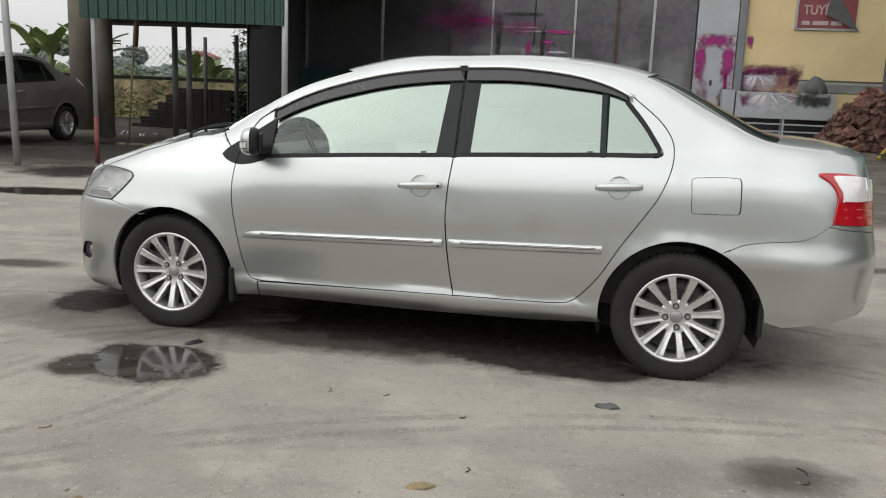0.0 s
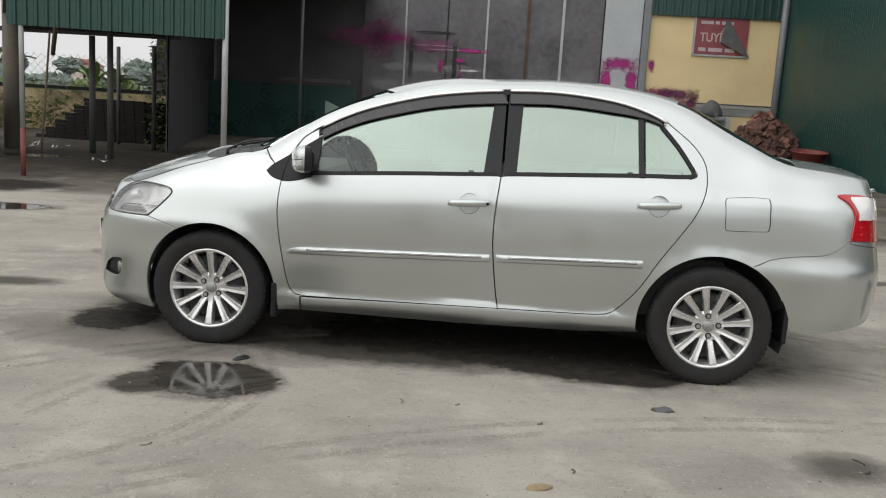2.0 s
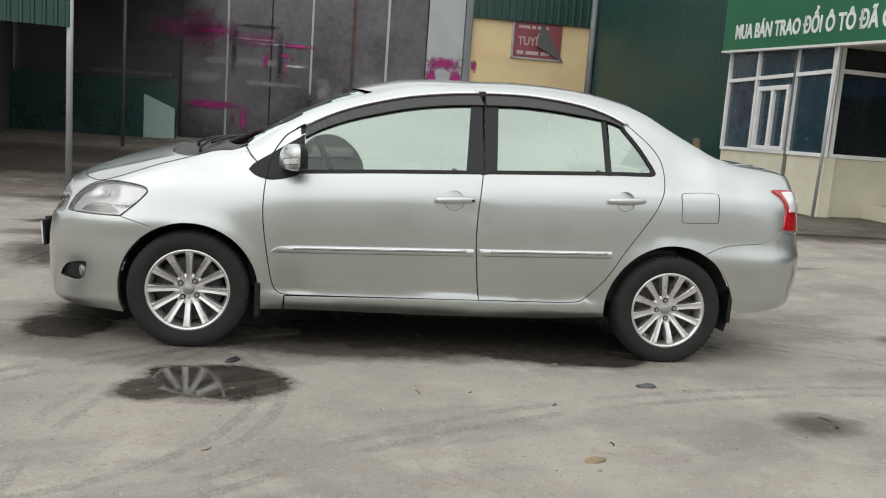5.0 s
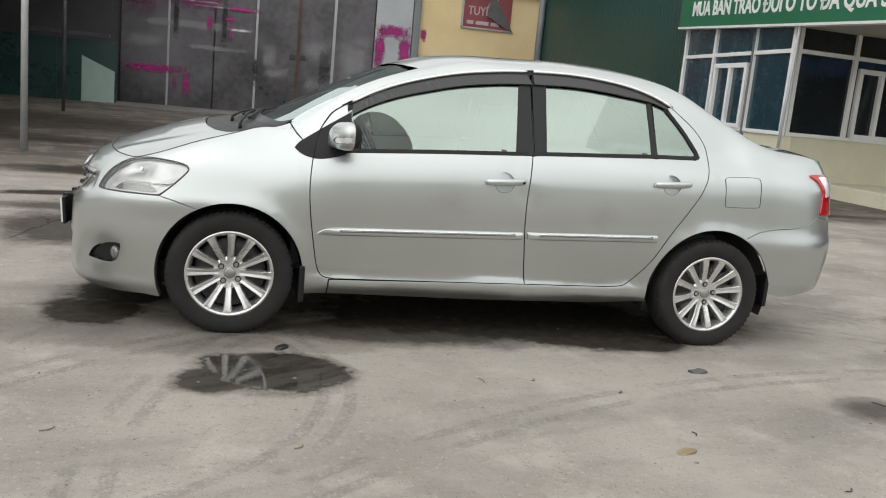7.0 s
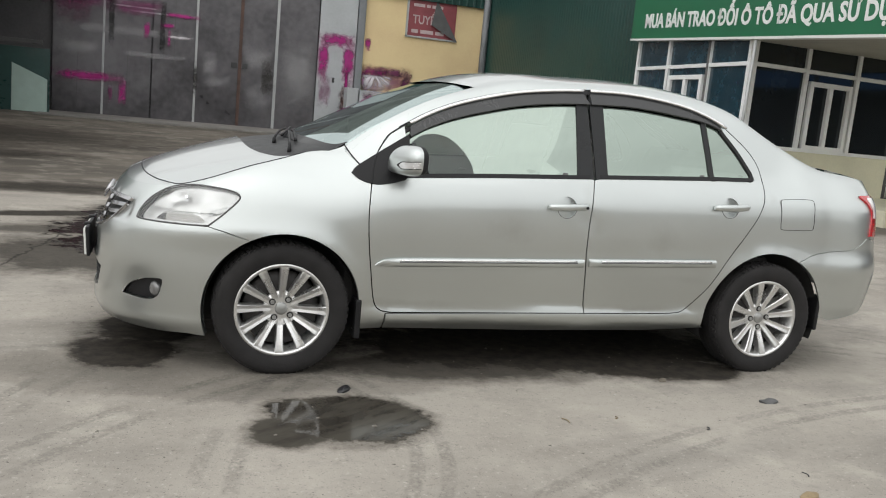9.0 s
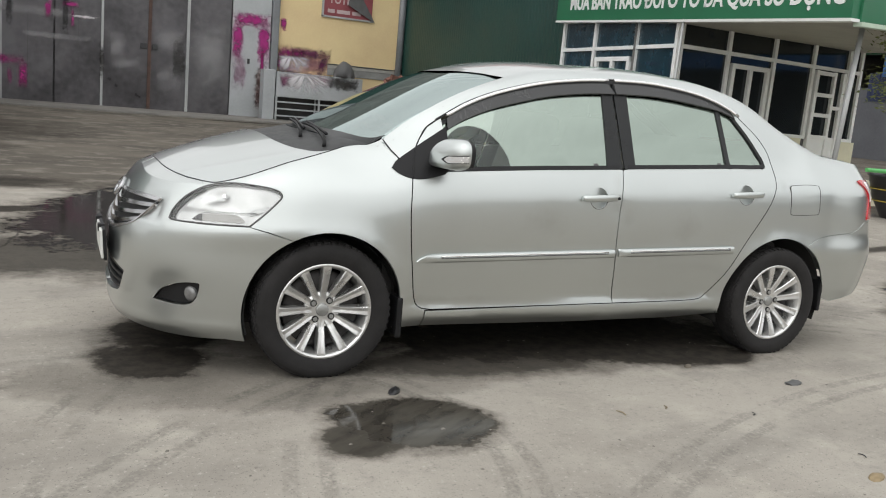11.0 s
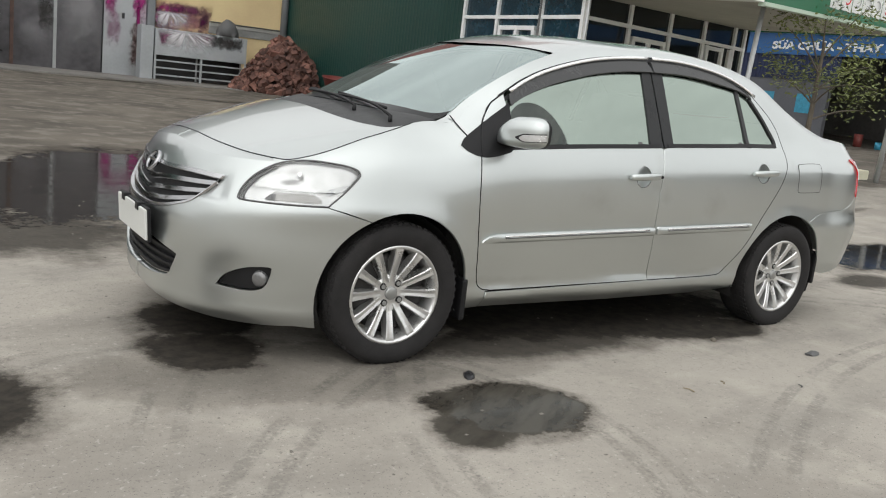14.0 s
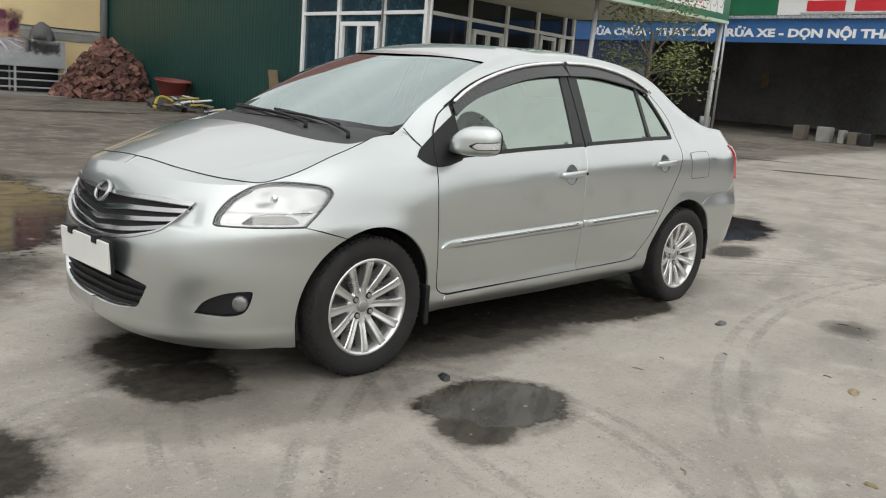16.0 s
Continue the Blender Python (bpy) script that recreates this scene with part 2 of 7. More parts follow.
def half_width(x, z):
    front, rear = 1 - ramp(x, -1.2, -.72), ramp(x, 1.25, 1.78)
    cabin = 1 - .045 * ((np.asarray(x) - .1) / 1.1) ** 2 * ramp(z, .9, 1.05)
    w = P_MID(z) * (1 - front - rear) * cabin + P_FRONT(z) * front + P_REAR(z) * rear
    # shoulder line through the handles, and the flare over the sill
    run = ramp(x, -1.45, -.65) * (1 - ramp(x, 1.35, 1.95))
    d = np.asarray(z) - (.828 + .06 * np.asarray(x))
    d = np.sqrt(d * d + .042 ** 2) - .042
    w = w + .0145 * run * np.where(np.asarray(z) > .828 + .06 * np.asarray(x), np.clip(1 - d / .13, 0, 1), np.clip(1 - d / .19, 0, 1))
    low = .329 + .016 * np.asarray(x)
    w = w + .017 * ramp(x, -1.0, -.8) * (1 - ramp(x, .80, 1.0)) * np.clip((low - np.asarray(z)) / .045, 0, 1) * ramp(z, .19, .25)
    # dents in the doors
    for dx, dz, r0, deep in ((.15, .785, .05, .003), (.225, .745, .055, .0028), (-.22, .69, .10, .002), (.12, .915, .05, .002)):
        w = w - deep * np.exp(-((np.asarray(x) - dx) ** 2 + (np.asarray(z) - dz) ** 2) / r0 ** 2)
    # lower lip of the front bumper
    w = w + .012 * (1 - ramp(x, -1.5, -1.2)) * np.exp(-((np.asarray(z) - .225) / .05) ** 2)
    # step of the rear bumper
    w = w + .007 * ramp(x, 1.40, 1.75) * (1 - ramp(z, .56, .68)) * ramp(z, .2, .3)
    for hub in (HUB_F, HUB_R):
        r = np.hypot(np.asarray(x) - hub, np.asarray(z) - HUB_Z)
        w = w + .012 * np.exp(-((r - .33) / .06) ** 2)
    return w


def side(s, z):
    """The near side, nose and tail: s runs along the car and round its ends."""
    s, z = np.broadcast_arrays(np.asarray(s, float), np.asarray(z, float))
    w = half_width(np.clip(s, XA, XB), z)
    a, b = np.clip((XA - s) / ARC, 0, 1) * np.pi / 2, np.clip((s - XB) / ARC, 0, 1) * np.pi / 2
    n, m = 2 / 2.6, 2 / 2.9
    x = np.where(s < XA, XA + (NOSE(z) - XA) * np.sin(a) ** n, np.where(s > XB, XB + (TAIL(z) - XB) * np.sin(b) ** m, s))
    y = w * np.where(s < XA, np.cos(a) ** n, np.where(s > XB, np.cos(b) ** m, 1))
    # squarer tail corner
    y = y * (1 + .115 * ramp(x, 1.58, 1.98))
    x = x + .052 * ramp(x, 1.60, 2.20)
    return np.stack([x, -y, z], -1)


def top(x, y):
    x, y = np.broadcast_arrays(np.asarray(x, float), np.asarray(y, float))
    z = TOP_C(x - BOW(x) * y ** 2) - CROWN(x) * y ** 2 - .36 * np.abs(y) ** 4 * ramp(x, -1.0, -.3) * (1 - ramp(x, 1.2, 1.6))
    z = z + .026 * ramp(x, -2.12, -1.82) * (1 - ramp(x, -.5, -.1)) * np.clip(1 - (y / .66) ** 2, 0, 1)
    # the windscreen stays full towards its sides and rolls over to the pillars; the cowl carries on flat
    z = z + .21 * y ** 2 * (1 - (y / .68) ** 4) * ramp(x, -1.3, -1.0) * (1 - ramp(x, -.8, -.3))
    z = z + .022 * ramp(x, -1.75, -1.4) * (1 - ramp(x, -1.15, -.9)) * np.clip(np.abs(y) / .6, 0, 1) ** 2
    return np.stack([x, y, z], -1)


def edge_z(s):
    """The height at which side and top meet."""
    s = np.atleast_1d(np.asarray(s, float))
    lo, hi = np.full(s.shape, .6), np.full(s.shape, 1.5)
    for _ in range(40):
        mid = (lo + hi) / 2
        p = side(s, mid)
        above = top(p[:, 0], p[:, 1])[:, 2] > mid
        lo, hi = np.where(above, mid, lo), np.where(above, hi, mid)
    return (lo + hi) / 2


# ---- end of shape ----

# ---- building helpers ----
from mathutils import geometry


def empty(name, label, category, m=None, group=""):
    ob = new(name)
    if m is not None:
        ob.matrix_world = m
    return tagged(ob, label, category, group)


def as_mesh(name, verts, faces, normals=None, smooth=False):
    me = bpy.data.meshes.new(name)
    me.from_pydata([tuple(v) for v in verts], [], [tuple(int(i) for i in fc) for fc in faces])
    if smooth or normals is not None:
        me.polygons.foreach_set("use_smooth", [True] * len(me.polygons))
    if normals is not None:
        me.normals_split_custom_set_from_vertices([tuple(n) for n in normals])
    me.update()
    return me


def part(name, data, material, parent=None, label=""):
    """Links a bmesh or a mesh as one mesh object under a thing or a part."""
    if isinstance(data, bmesh.types.BMesh):
        me = bpy.data.meshes.new(name)
        data.to_mesh(me)
        data.free()
        data = me
    data.materials.append(material)
    ob = new(name, data)
    ob.parent = parent
    return tagged(ob, label)


def box(bm, x0, x1, y0, y1, z0, z1, bevel=0.0, m=None):
    r = bmesh.ops.create_cube(bm, size=1)
    vs = r["verts"]
    for v in vs:
        v.co = Vector(((x0 + x1) / 2 + v.co.x * (x1 - x0), (y0 + y1) / 2 + v.co.y * (y1 - y0), (z0 + z1) / 2 + v.co.z * (z1 - z0)))
    if bevel:
        es = list({e for v in vs for e in v.link_edges})
        r = bmesh.ops.bevel(bm, geom=es, offset=bevel, segments=2, affect="EDGES", profile=.6)
        vs = list({v for fc in r["faces"] for v in fc.verts} | {v for v in vs if v.is_valid})
    if m is not None:
        bmesh.ops.transform(bm, matrix=m, verts=vs)
    return bm


def boxed(x0, x1, y0, y1, z0, z1, bevel=0.0, m=None):
    return box(bmesh.new(), x0, x1, y0, y1, z0, z1, bevel, m)


def rod(bm, a, b, r0, r1=None, n=12, caps=True):
    """A round bar from a to b."""
    a, b = Vector(a), Vector(b)
    d = b - a
    q = d.to_track_quat("Z", "Y").to_matrix().to_4x4()
    bmesh.ops.create_cone(bm, cap_ends=caps, segments=n, radius1=r0, radius2=r0 if r1 is None else r1, depth=d.length, matrix=Matrix.Translation((a + b) / 2) @ q)
    return bm


def rodded(a, b, r0, r1=None, n=12):
    bm = rod(bmesh.new(), a, b, r0, r1, n)
    for fc in bm.faces:
        fc.smooth = len(fc.verts) == 4
    return bm


def lathe(profile, n=48, close=False):
    """Turns (radius, y) points about the y axis."""
    k = len(profile)
    vs = [(r * math.cos(a), y, r * math.sin(a)) for a in (2 * math.pi * i / n for i in range(n)) for r, y in profile]
    fs = [(i * k + j, i * k + (j + 1) % k, (i + 1) % n * k + (j + 1) % k, (i + 1) % n * k + j) for i in range(n) for j in range(k if close else k - 1)]
    return vs, fs


def curve(*pts, n=6):
    """A smooth line through the points."""
    p = np.array(pts, float)
    if len(p) < 3:
        return [tuple(q) for q in p]
    e = np.vstack([2 * p[0] - p[1], p, 2 * p[-1] - p[-2]])
    out = []
    for i in range(1, len(e) - 2):
        for u in np.arange(n) / n:
            a, b, c, d = e[i - 1], e[i], e[i + 1], e[i + 2]
            out.append(tuple(.5 * (2 * b + (c - a) * u + (2 * a - 5 * b + 4 * c - d) * u * u + (3 * b - a - 3 * c + d) * u ** 3)))
    return out + [tuple(p[-1])]


def inside(poly, q):
    """Which of the points q lie in the polygon."""
    x, y, r = q[:, 0], q[:, 1], np.zeros(len(q), bool)
    for (x0, y0), (x1, y1) in zip(poly, np.roll(poly, -1, 0)):
        if y0 != y1:
            r ^= ((y0 > y) != (y1 > y)) & (x < (x1 - x0) * (y - y0) / (y1 - y0) + x0)
    return r


JOINED = set()      # points of the line where side and top run into one another without a gap


def loop_of(pts, h, gap):
    p = np.array(pts, float)
    p = p[np.linalg.norm(p - np.roll(p, -1, 0), axis=1) > 1e-4]
    if np.sum(p[:, 0] * np.roll(p[:, 1], -1) - np.roll(p[:, 0], -1) * p[:, 1]) < 0:
        p = p[::-1]
    if gap:
        d0, d1 = p - np.roll(p, 1, 0), np.roll(p, -1, 0) - p
        d0, d1 = d0 / np.linalg.norm(d0, axis=1)[:, None], d1 / np.linalg.norm(d1, axis=1)[:, None]
        nn = np.stack([-(d0 + d1)[:, 1], (d0 + d1)[:, 0]], 1)
        nn /= np.maximum(np.linalg.norm(nn, axis=1), .3)[:, None]
        free = np.array([(round(float(q[0]), 6), round(float(q[1]), 6)) not in JOINED for q in p])
        p = p + gap * nn * free[:, None]
    out = []
    for a, b in zip(p, np.roll(p, -1, 0)):
        k = max(1, int(np.ceil(np.linalg.norm(b - a) / h)))
        out += [a + (b - a) * i / k for i in range(k)]
    return np.array(out)


def normal_of(surf, u, v):
    d = 2e-3
    n = np.cross(surf(u + d, v) - surf(u - d, v), surf(u, v + d) - surf(u, v - d))
    n /= np.maximum(np.linalg.norm(n, axis=1), 1e-9)[:, None]
    p = surf(u, v)
    c = p - np.stack([np.clip(p[:, 0], -1.2, 1.2), 0 * u, 0 * u + .55], 1)
    return n * np.where((n * c).sum(1) < 0, -1, 1)[:, None]


def skin_normal(surf, u, v, blend):
    """The skin's normal, rounded over where side and top meet."""
    n = normal_of(surf, u, v)
    if not blend:
        return n
    p = surf(u, v)
    if surf is side:
        w = .5 * (1 - ramp(edge_z(u) - v, 0, .05))
        other = normal_of(top, p[:, 0], p[:, 1])
    else:
        near = np.sign(v) * np.minimum(np.abs(v), .9)
        s_at = np.where(p[:, 0] < XA, XA - ARC * (2 / np.pi) * np.arcsin(np.clip((XA - p[:, 0]) / (XA - NOSE(p[:, 2])), 0, 1) ** 1.3), np.where(p[:, 0] > XB, XB + ARC * (2 / np.pi) * np.arcsin(np.clip((p[:, 0] - XB) / (TAIL(p[:, 2]) - XB), 0, 1) ** 1.45), p[:, 0]))
        q = side(s_at, p[:, 2])
        other = normal_of(side, s_at, p[:, 2]) * np.stack([0 * u + 1, np.where(near > 0, -1, 1), 0 * u + 1], 1)
        w = .5 * (1 - ramp(np.linalg.norm(q[:, :2] - p[:, :2] * np.array([1, 1]) * np.stack([0 * u + 1, np.where(near > 0, -1, 1)], 1), axis=1), 0, .05))
    n = n * (1 - w)[:, None] + other * w[:, None]
    return n / np.maximum(np.linalg.norm(n, axis=1), 1e-9)[:, None]


def skin(patches, h=.045, rim=.014, gap=.0022, off=0.0, flip=False, blend=True, relief=None, shaded=False):
    """A panel cut out of the car's skin: patches of (surface, outline, holes), with turned-in edges. relief(points) lifts it along its normal."""
    V, N, F = [], [], []
    for surf, outer, holes in patches:
        loops = [loop_of(outer, h, gap)] + [loop_of(q, h, -gap * .2) for q in holes]
        lo, hi = loops[0].min(0), loops[0].max(0)
        gx, gy = np.meshgrid(np.arange(lo[0] + h / 2, hi[0], h), np.arange(lo[1] + h / 2, hi[1], h))
        g = np.stack([gx.ravel(), gy.ravel()], 1)
        ok = inside(loops[0], g)
        for q in loops[1:]:
            ok &= ~inside(q, g)
        rimpts = np.vstack(loops)
        g = g[ok]
        if len(g):
            g = g[np.array([np.min(np.sum((rimpts - q) ** 2, 1)) > (h * .45) ** 2 for q in g])]
        pts, edges, k = [Vector(q) for q in rimpts] + [Vector(q) for q in g], [], 0
        for q in loops:
            edges += [(k + i, k + (i + 1) % len(q)) for i in range(len(q))]
            k += len(q)
        vs, es, fs, *_ = geometry.delaunay_2d_cdt(pts, edges, [], 0, 1e-6)
        uv = np.array([(v.x, v.y) for v in vs])
        tri = np.array([fc for fc in fs if len(fc) == 3])
        c = uv[tri].mean(1)
        ok = inside(loops[0], c)
        for q in loops[1:]:
            ok &= ~inside(q, c)
        tri = tri[ok]
        # panels meet on the middle line without a gap
        if surf is side:
            uv[:, 0] = np.where(uv[:, 0] < -2.444, -2.45, np.where(uv[:, 0] > 2.644, 2.65, uv[:, 0]))
        else:
            uv[:, 1] = np.where(np.abs(uv[:, 1]) < .0036, 0, uv[:, 1])
        p, nn = surf(uv[:, 0], uv[:, 1]), skin_normal(surf, uv[:, 0], uv[:, 1], blend)
        lift = off + (relief(uv) if relief else 0 * uv[:, 0])
        p = p + nn * lift[:, None]
        if shaded:
            nn = normal_of(lambda u, v: surf(u, v) + skin_normal(surf, u, v, blend) * relief(np.stack([u, v], 1))[:, None], uv[:, 0], uv[:, 1])
        a = p[tri]
        turn = (np.cross(a[:, 1] - a[:, 0], a[:, 2] - a[:, 0]) * nn[tri[:, 0]]).sum(1) < 0
        tri[turn] = tri[turn][:, ::-1]
        base = sum(len(q) for q in V)
        F += (tri + base).tolist()
        V.append(p)
        N.append(nn)
        for li, q in enumerate(loops):
            if surf is side:
                q[:, 0] = np.where(q[:, 0] < -2.444, -2.45, np.where(q[:, 0] > 2.644, 2.65, q[:, 0]))
            else:
                q[:, 1] = np.where(np.abs(q[:, 1]) < .0036, 0, q[:, 1])
            e = surf(q[:, 0], q[:, 1])
            en = skin_normal(surf, q[:, 0], q[:, 1], blend)
            e = e + en * (off + (relief(q) if relief else 0 * q[:, 0]))[:, None]
            tang = np.roll(e, -1, 0) - np.roll(e, 1, 0)
            out = np.cross(tang, en)
            out /= np.maximum(np.linalg.norm(out, axis=1), 1e-9)[:, None]
            base = sum(len(w) for w in V)
            m = len(q)
            V += [e, e - en * rim]
            N += [(out + en) / np.linalg.norm(out + en, axis=1)[:, None], out]
            fs = [(base + i, base + (i + 1) % m, base + m + (i + 1) % m, base + m + i) for i in range(m)]
            mid = Vector(np.cross(e[1] - e[0], -en[0])).dot(Vector(out[0]))
            F += [fc[::-1] if mid < 0 else fc for fc in fs]
    V, N = np.vstack(V), np.vstack(N)
    if flip:
        V, N = V * (1, -1, 1), N * (1, -1, 1)
        F = [tuple(fc)[::-1] for fc in F]
    return as_mesh("panel", V, F, N)


def edge_curve(a, b, n=40, dz=0.0):
    s = np.linspace(a, b, n)
    pts = [(float(u), float(v)) for u, v in zip(s, edge_z(s) + dz)]
    JOINED.update((round(u, 6), round(v, 6)) for u, v in pts)
    return pts


def edge_xy(a, b, n=40):
    s = np.linspace(a, b, n)
    pts = [(float(q[0]), float(q[1])) for q in side(s, edge_z(s))]
    JOINED.update((round(u, 6), round(v, 6)) for x, y in pts for u, v in ((x, y), (x, -y)))
    return pts


def both(pts):
    """Closes a near-side line of (x, y) across the car."""
    return list(pts) + [(x, -y) for x, y in reversed(pts)]


def circle_arc(cx, cz, r, a0, a1, n=24):
    return [(cx + r * math.cos(radians(a)), cz + r * math.sin(radians(a))) for a in np.linspace(a0, a1, n)]


def strip(pts, w0, w1=None):
    """An outline of a band about a line."""
    p = np.array(pts, float)
    d = np.gradient(p, axis=0)
    d /= np.linalg.norm(d, axis=1)[:, None]
    nn = np.stack([-d[:, 1], d[:, 0]], 1)
    w = np.linspace(w0, w0 if w1 is None else w1, len(p))[:, None] / 2
    return [tuple(q) for q in p + nn * w] + [tuple(q) for q in (p - nn * w)[::-1]]


def tube(pts, r, k=8):
    """A round bar bent along the points."""
    p = np.array(pts, float)
    t = np.gradient(p, axis=0)
    t /= np.linalg.norm(t, axis=1)[:, None]
    a = np.cross(t, (0.0, 0.0, 1.0))
    a /= np.maximum(np.linalg.norm(a, axis=1), 1e-6)[:, None]
    b = np.cross(t, a)
    vs = [p[i] + r * (math.cos(q) * a[i] + math.sin(q) * b[i]) for i in range(len(p)) for q in (2 * math.pi * j / k for j in range(k))]
    fs = [(i * k + j, i * k + (j + 1) % k, (i + 1) * k + (j + 1) % k, (i + 1) * k + j) for i in range(len(p) - 1) for j in range(k)]
    return as_mesh("tube", vs, fs + [tuple(range(k))[::-1], tuple((len(p) - 1) * k + j for j in range(k))], smooth=True)


def trim_tube(pts, r, off, flip, k=8):
    """A thin round bead laid on the side skin."""
    p = np.array(pts, float)
    c, nn = side(p[:, 0], p[:, 1]), normal_of(side, p[:, 0], p[:, 1])
    c = c + nn * off
    t = np.gradient(c, axis=0)
    t /= np.linalg.norm(t, axis=1)[:, None]
    b = np.cross(t, nn)
    vs = [c[i] + r * (math.cos(a) * nn[i] * .7 + math.sin(a) * b[i]) for i in range(len(c)) for a in (2 * math.pi * j / k for j in range(k))]
    fs = [(i * k + j, i * k + (j + 1) % k, (i + 1) * k + (j + 1) % k, (i + 1) * k + j) for i in range(len(c) - 1) for j in range(k)]
    fs += [tuple(range(k)), tuple((len(c) - 1) * k + j for j in range(k))]
    if flip:
        vs = [v * (1, -1, 1) for v in vs]
    bm = bmesh.new()
    q = [bm.verts.new(v) for v in vs]
    for fc in fs:
        bm.faces.new([q[i] for i in fc]).smooth = True
    bmesh.ops.recalc_face_normals(bm, faces=bm.faces)
    return bm


# ---- the silver sedan ----
car = empty("sedan_car", "silver four-door sedan with dented doors standing on wet concrete", "car")

def along(x, z):
    """The running place s of a point of the side skin at x."""
    x, z = np.asarray(x, float), np.asarray(z, float)
    f = XA - ARC * (2 / np.pi) * np.arcsin(np.clip((XA - x) / (XA - NOSE(z)), 0, 1) ** 1.3)
    r = XB + ARC * (2 / np.pi) * np.arcsin(np.clip((x - XB) / (TAIL(z) - XB), 0, 1) ** 1.45)
    return np.where(x < XA, f, np.where(x > XB, r, x))


def arch(hub, r, a0, a1, n=26):
    p = np.array(circle_arc(hub, HUB_Z, r, a0, a1, n))
    return list(zip(along(p[:, 0], p[:, 1]), p[:, 1]))


ARCH_BUMPER, ARCH_FENDER = arch(HUB_F, .345, 203, 117), arch(HUB_F, .345, 117, -17)
ARCH_QUARTER, ARCH_TAIL = arch(HUB_R, .357, 62, 189), arch(HUB_R, .357, 2, 62)
# the rear bumper stands a little clear of the wheel
ARCH_TAIL = [(x + .020 * float(1 - ramp(z, .30, .60)), z) for x, z in ARCH_TAIL]
CUT_F = curve((-.905, .93), (-.913, .88), (-.920, .80), (-.921, .72), (-.912, .62), (-.890, .481), (-.862, .345), (-.83, .298), (-.77, .285))
CUT_B = curve((.222, .300), (.203, .408), (.180, .60), (.176, .72), (.182, .83), (.195, .965))
CUT_R = curve((.222, .300), (.5, .304), (.72, .310), (.795, .328), (.86, .39), (.92, .47), (.995, .60), (1.085, .735), (1.15, .84), (1.193, .95), (1.205, 1.03), (1.19, 1.10), (1.13, 1.18), (1.01, 1.277))
BELT = curve((-.90, .905), (-.72, .918), (-.3, .945), (.1, .966), (.3, .978), (.7, .998), (.9, 1.008), (1.135, 1.018), (1.16, 1.05))
GLASS_TOP = curve((-.755, 1.115), (-.62, 1.19), (-.45, 1.262), (-.22, 1.327), (0, 1.362), (.21, 1.378), (.46, 1.383), (.72, 1.358), (.885, 1.316), (.975, 1.27), (1.06, 1.17), (1.13, 1.07), (1.16, 1.05))
RAIL = curve((-.78, 1.128), (-.63, 1.212), (-.46, 1.278), (-.225, 1.34), (0, 1.375), (.21, 1.392), (.46, 1.397), (.72, 1.372), (.885, 1.331), (1.01, 1.277))
LAMP = curve((-1.52, .652), (-1.72, .648), (-1.875, .648), (-1.895, .662), (-1.885, .70), (-1.845, .75), (-1.77, .795), (-1.655, .815), (-1.52, .811), (-1.450, .800), (-1.425, .785), (-1.425, .765), (-1.465, .71), (-1.52, .652))
TAIL_LAMP = curve((1.787, .973), (1.80, .984), (1.95, .985), (2.2, .965), (2.30, .945), (2.31, .85), (2.315, .755), (2.25, .752), (1.89, .768), (1.857, .774), (1.872, .83), (1.888, .890), (1.855, .938), (1.787, .973))
LAMP_TOP = curve((-1.80, .786), (-1.77, .797), (-1.655, .817), (-1.52, .813), (-1.449, .802), (-1.423, .786), (-1.423, .764), (-1.463, .71))
SEAM = [(-1.52, .650), (-1.45, .632), (-1.39, .612), ARCH_FENDER[0]]
REAR_SEAM = curve(ARCH_TAIL[-1], (1.482, .652), (1.563, .674), (1.679, .689), (1.743, .709), (1.80, .738), (1.838, .760))
WS_SIDE = curve((-1.062, -.658), (-.93, -.618), (-.80, -.606), (-.66, -.590), (-.50, -.555), (-.392, -.526))
WS_TOP = curve((-.392, -.526), (-.435, -.46), (-.475, -.33), (-.49, -.12), (-.492, 0))
WS_BASE = curve((-1.062, -.658), (-1.12, -.62), (-1.165, -.53), (-1.20, -.37), (-1.214, -.2), (-1.217, 0))
HOOD_BACK = curve((-1.20, -.668), (-1.262, -.668), (-1.335, -.632), (-1.395, -.53), (-1.435, -.34), (-1.448, 0))
HOOD_SIDE = curve((-1.20, -.668), *[(float(q[0]), float(q[1]) + .012) for q in side(np.linspace(-1.27, -1.74, 7), edge_z(np.linspace(-1.27, -1.74, 7)))], (-1.775, -.605))
HOOD_LIP = curve((-1.775, -.605), (-1.83, -.51), (-1.87, -.39), (-1.895, -.24), (-1.905, 0))
RG_TOP = curve((1.06, -.495), (1.10, -.35), (1.125, -.15), (1.13, 0))
RG_SIDE = curve((1.06, -.495), (1.22, -.522), (1.42, -.566), (1.585, -.602), (1.635, -.600))
RG_BASE = curve((1.635, -.600), (1.665, -.55), (1.70, -.38), (1.72, -.18), (1.725, 0))


DOME = [(-.735, .912)] + curve((-.735, 1.06), (-.68, 1.105), (-.61, 1.12), (-.54, 1.105), (-.475, 1.055), (-.435, .99), (-.425, .925))


def tail_ledge(uv):
    """The rear bumper swells out below its ledge and turns in at the foot."""
    s_, z_ = uv[:, 0], uv[:, 1]
    return ramp(s_, 1.46, 1.66) * (.0025 * (1 - ramp(z_, .600, .668)) - .010 * (1 - ramp(z_, .29, .37)))


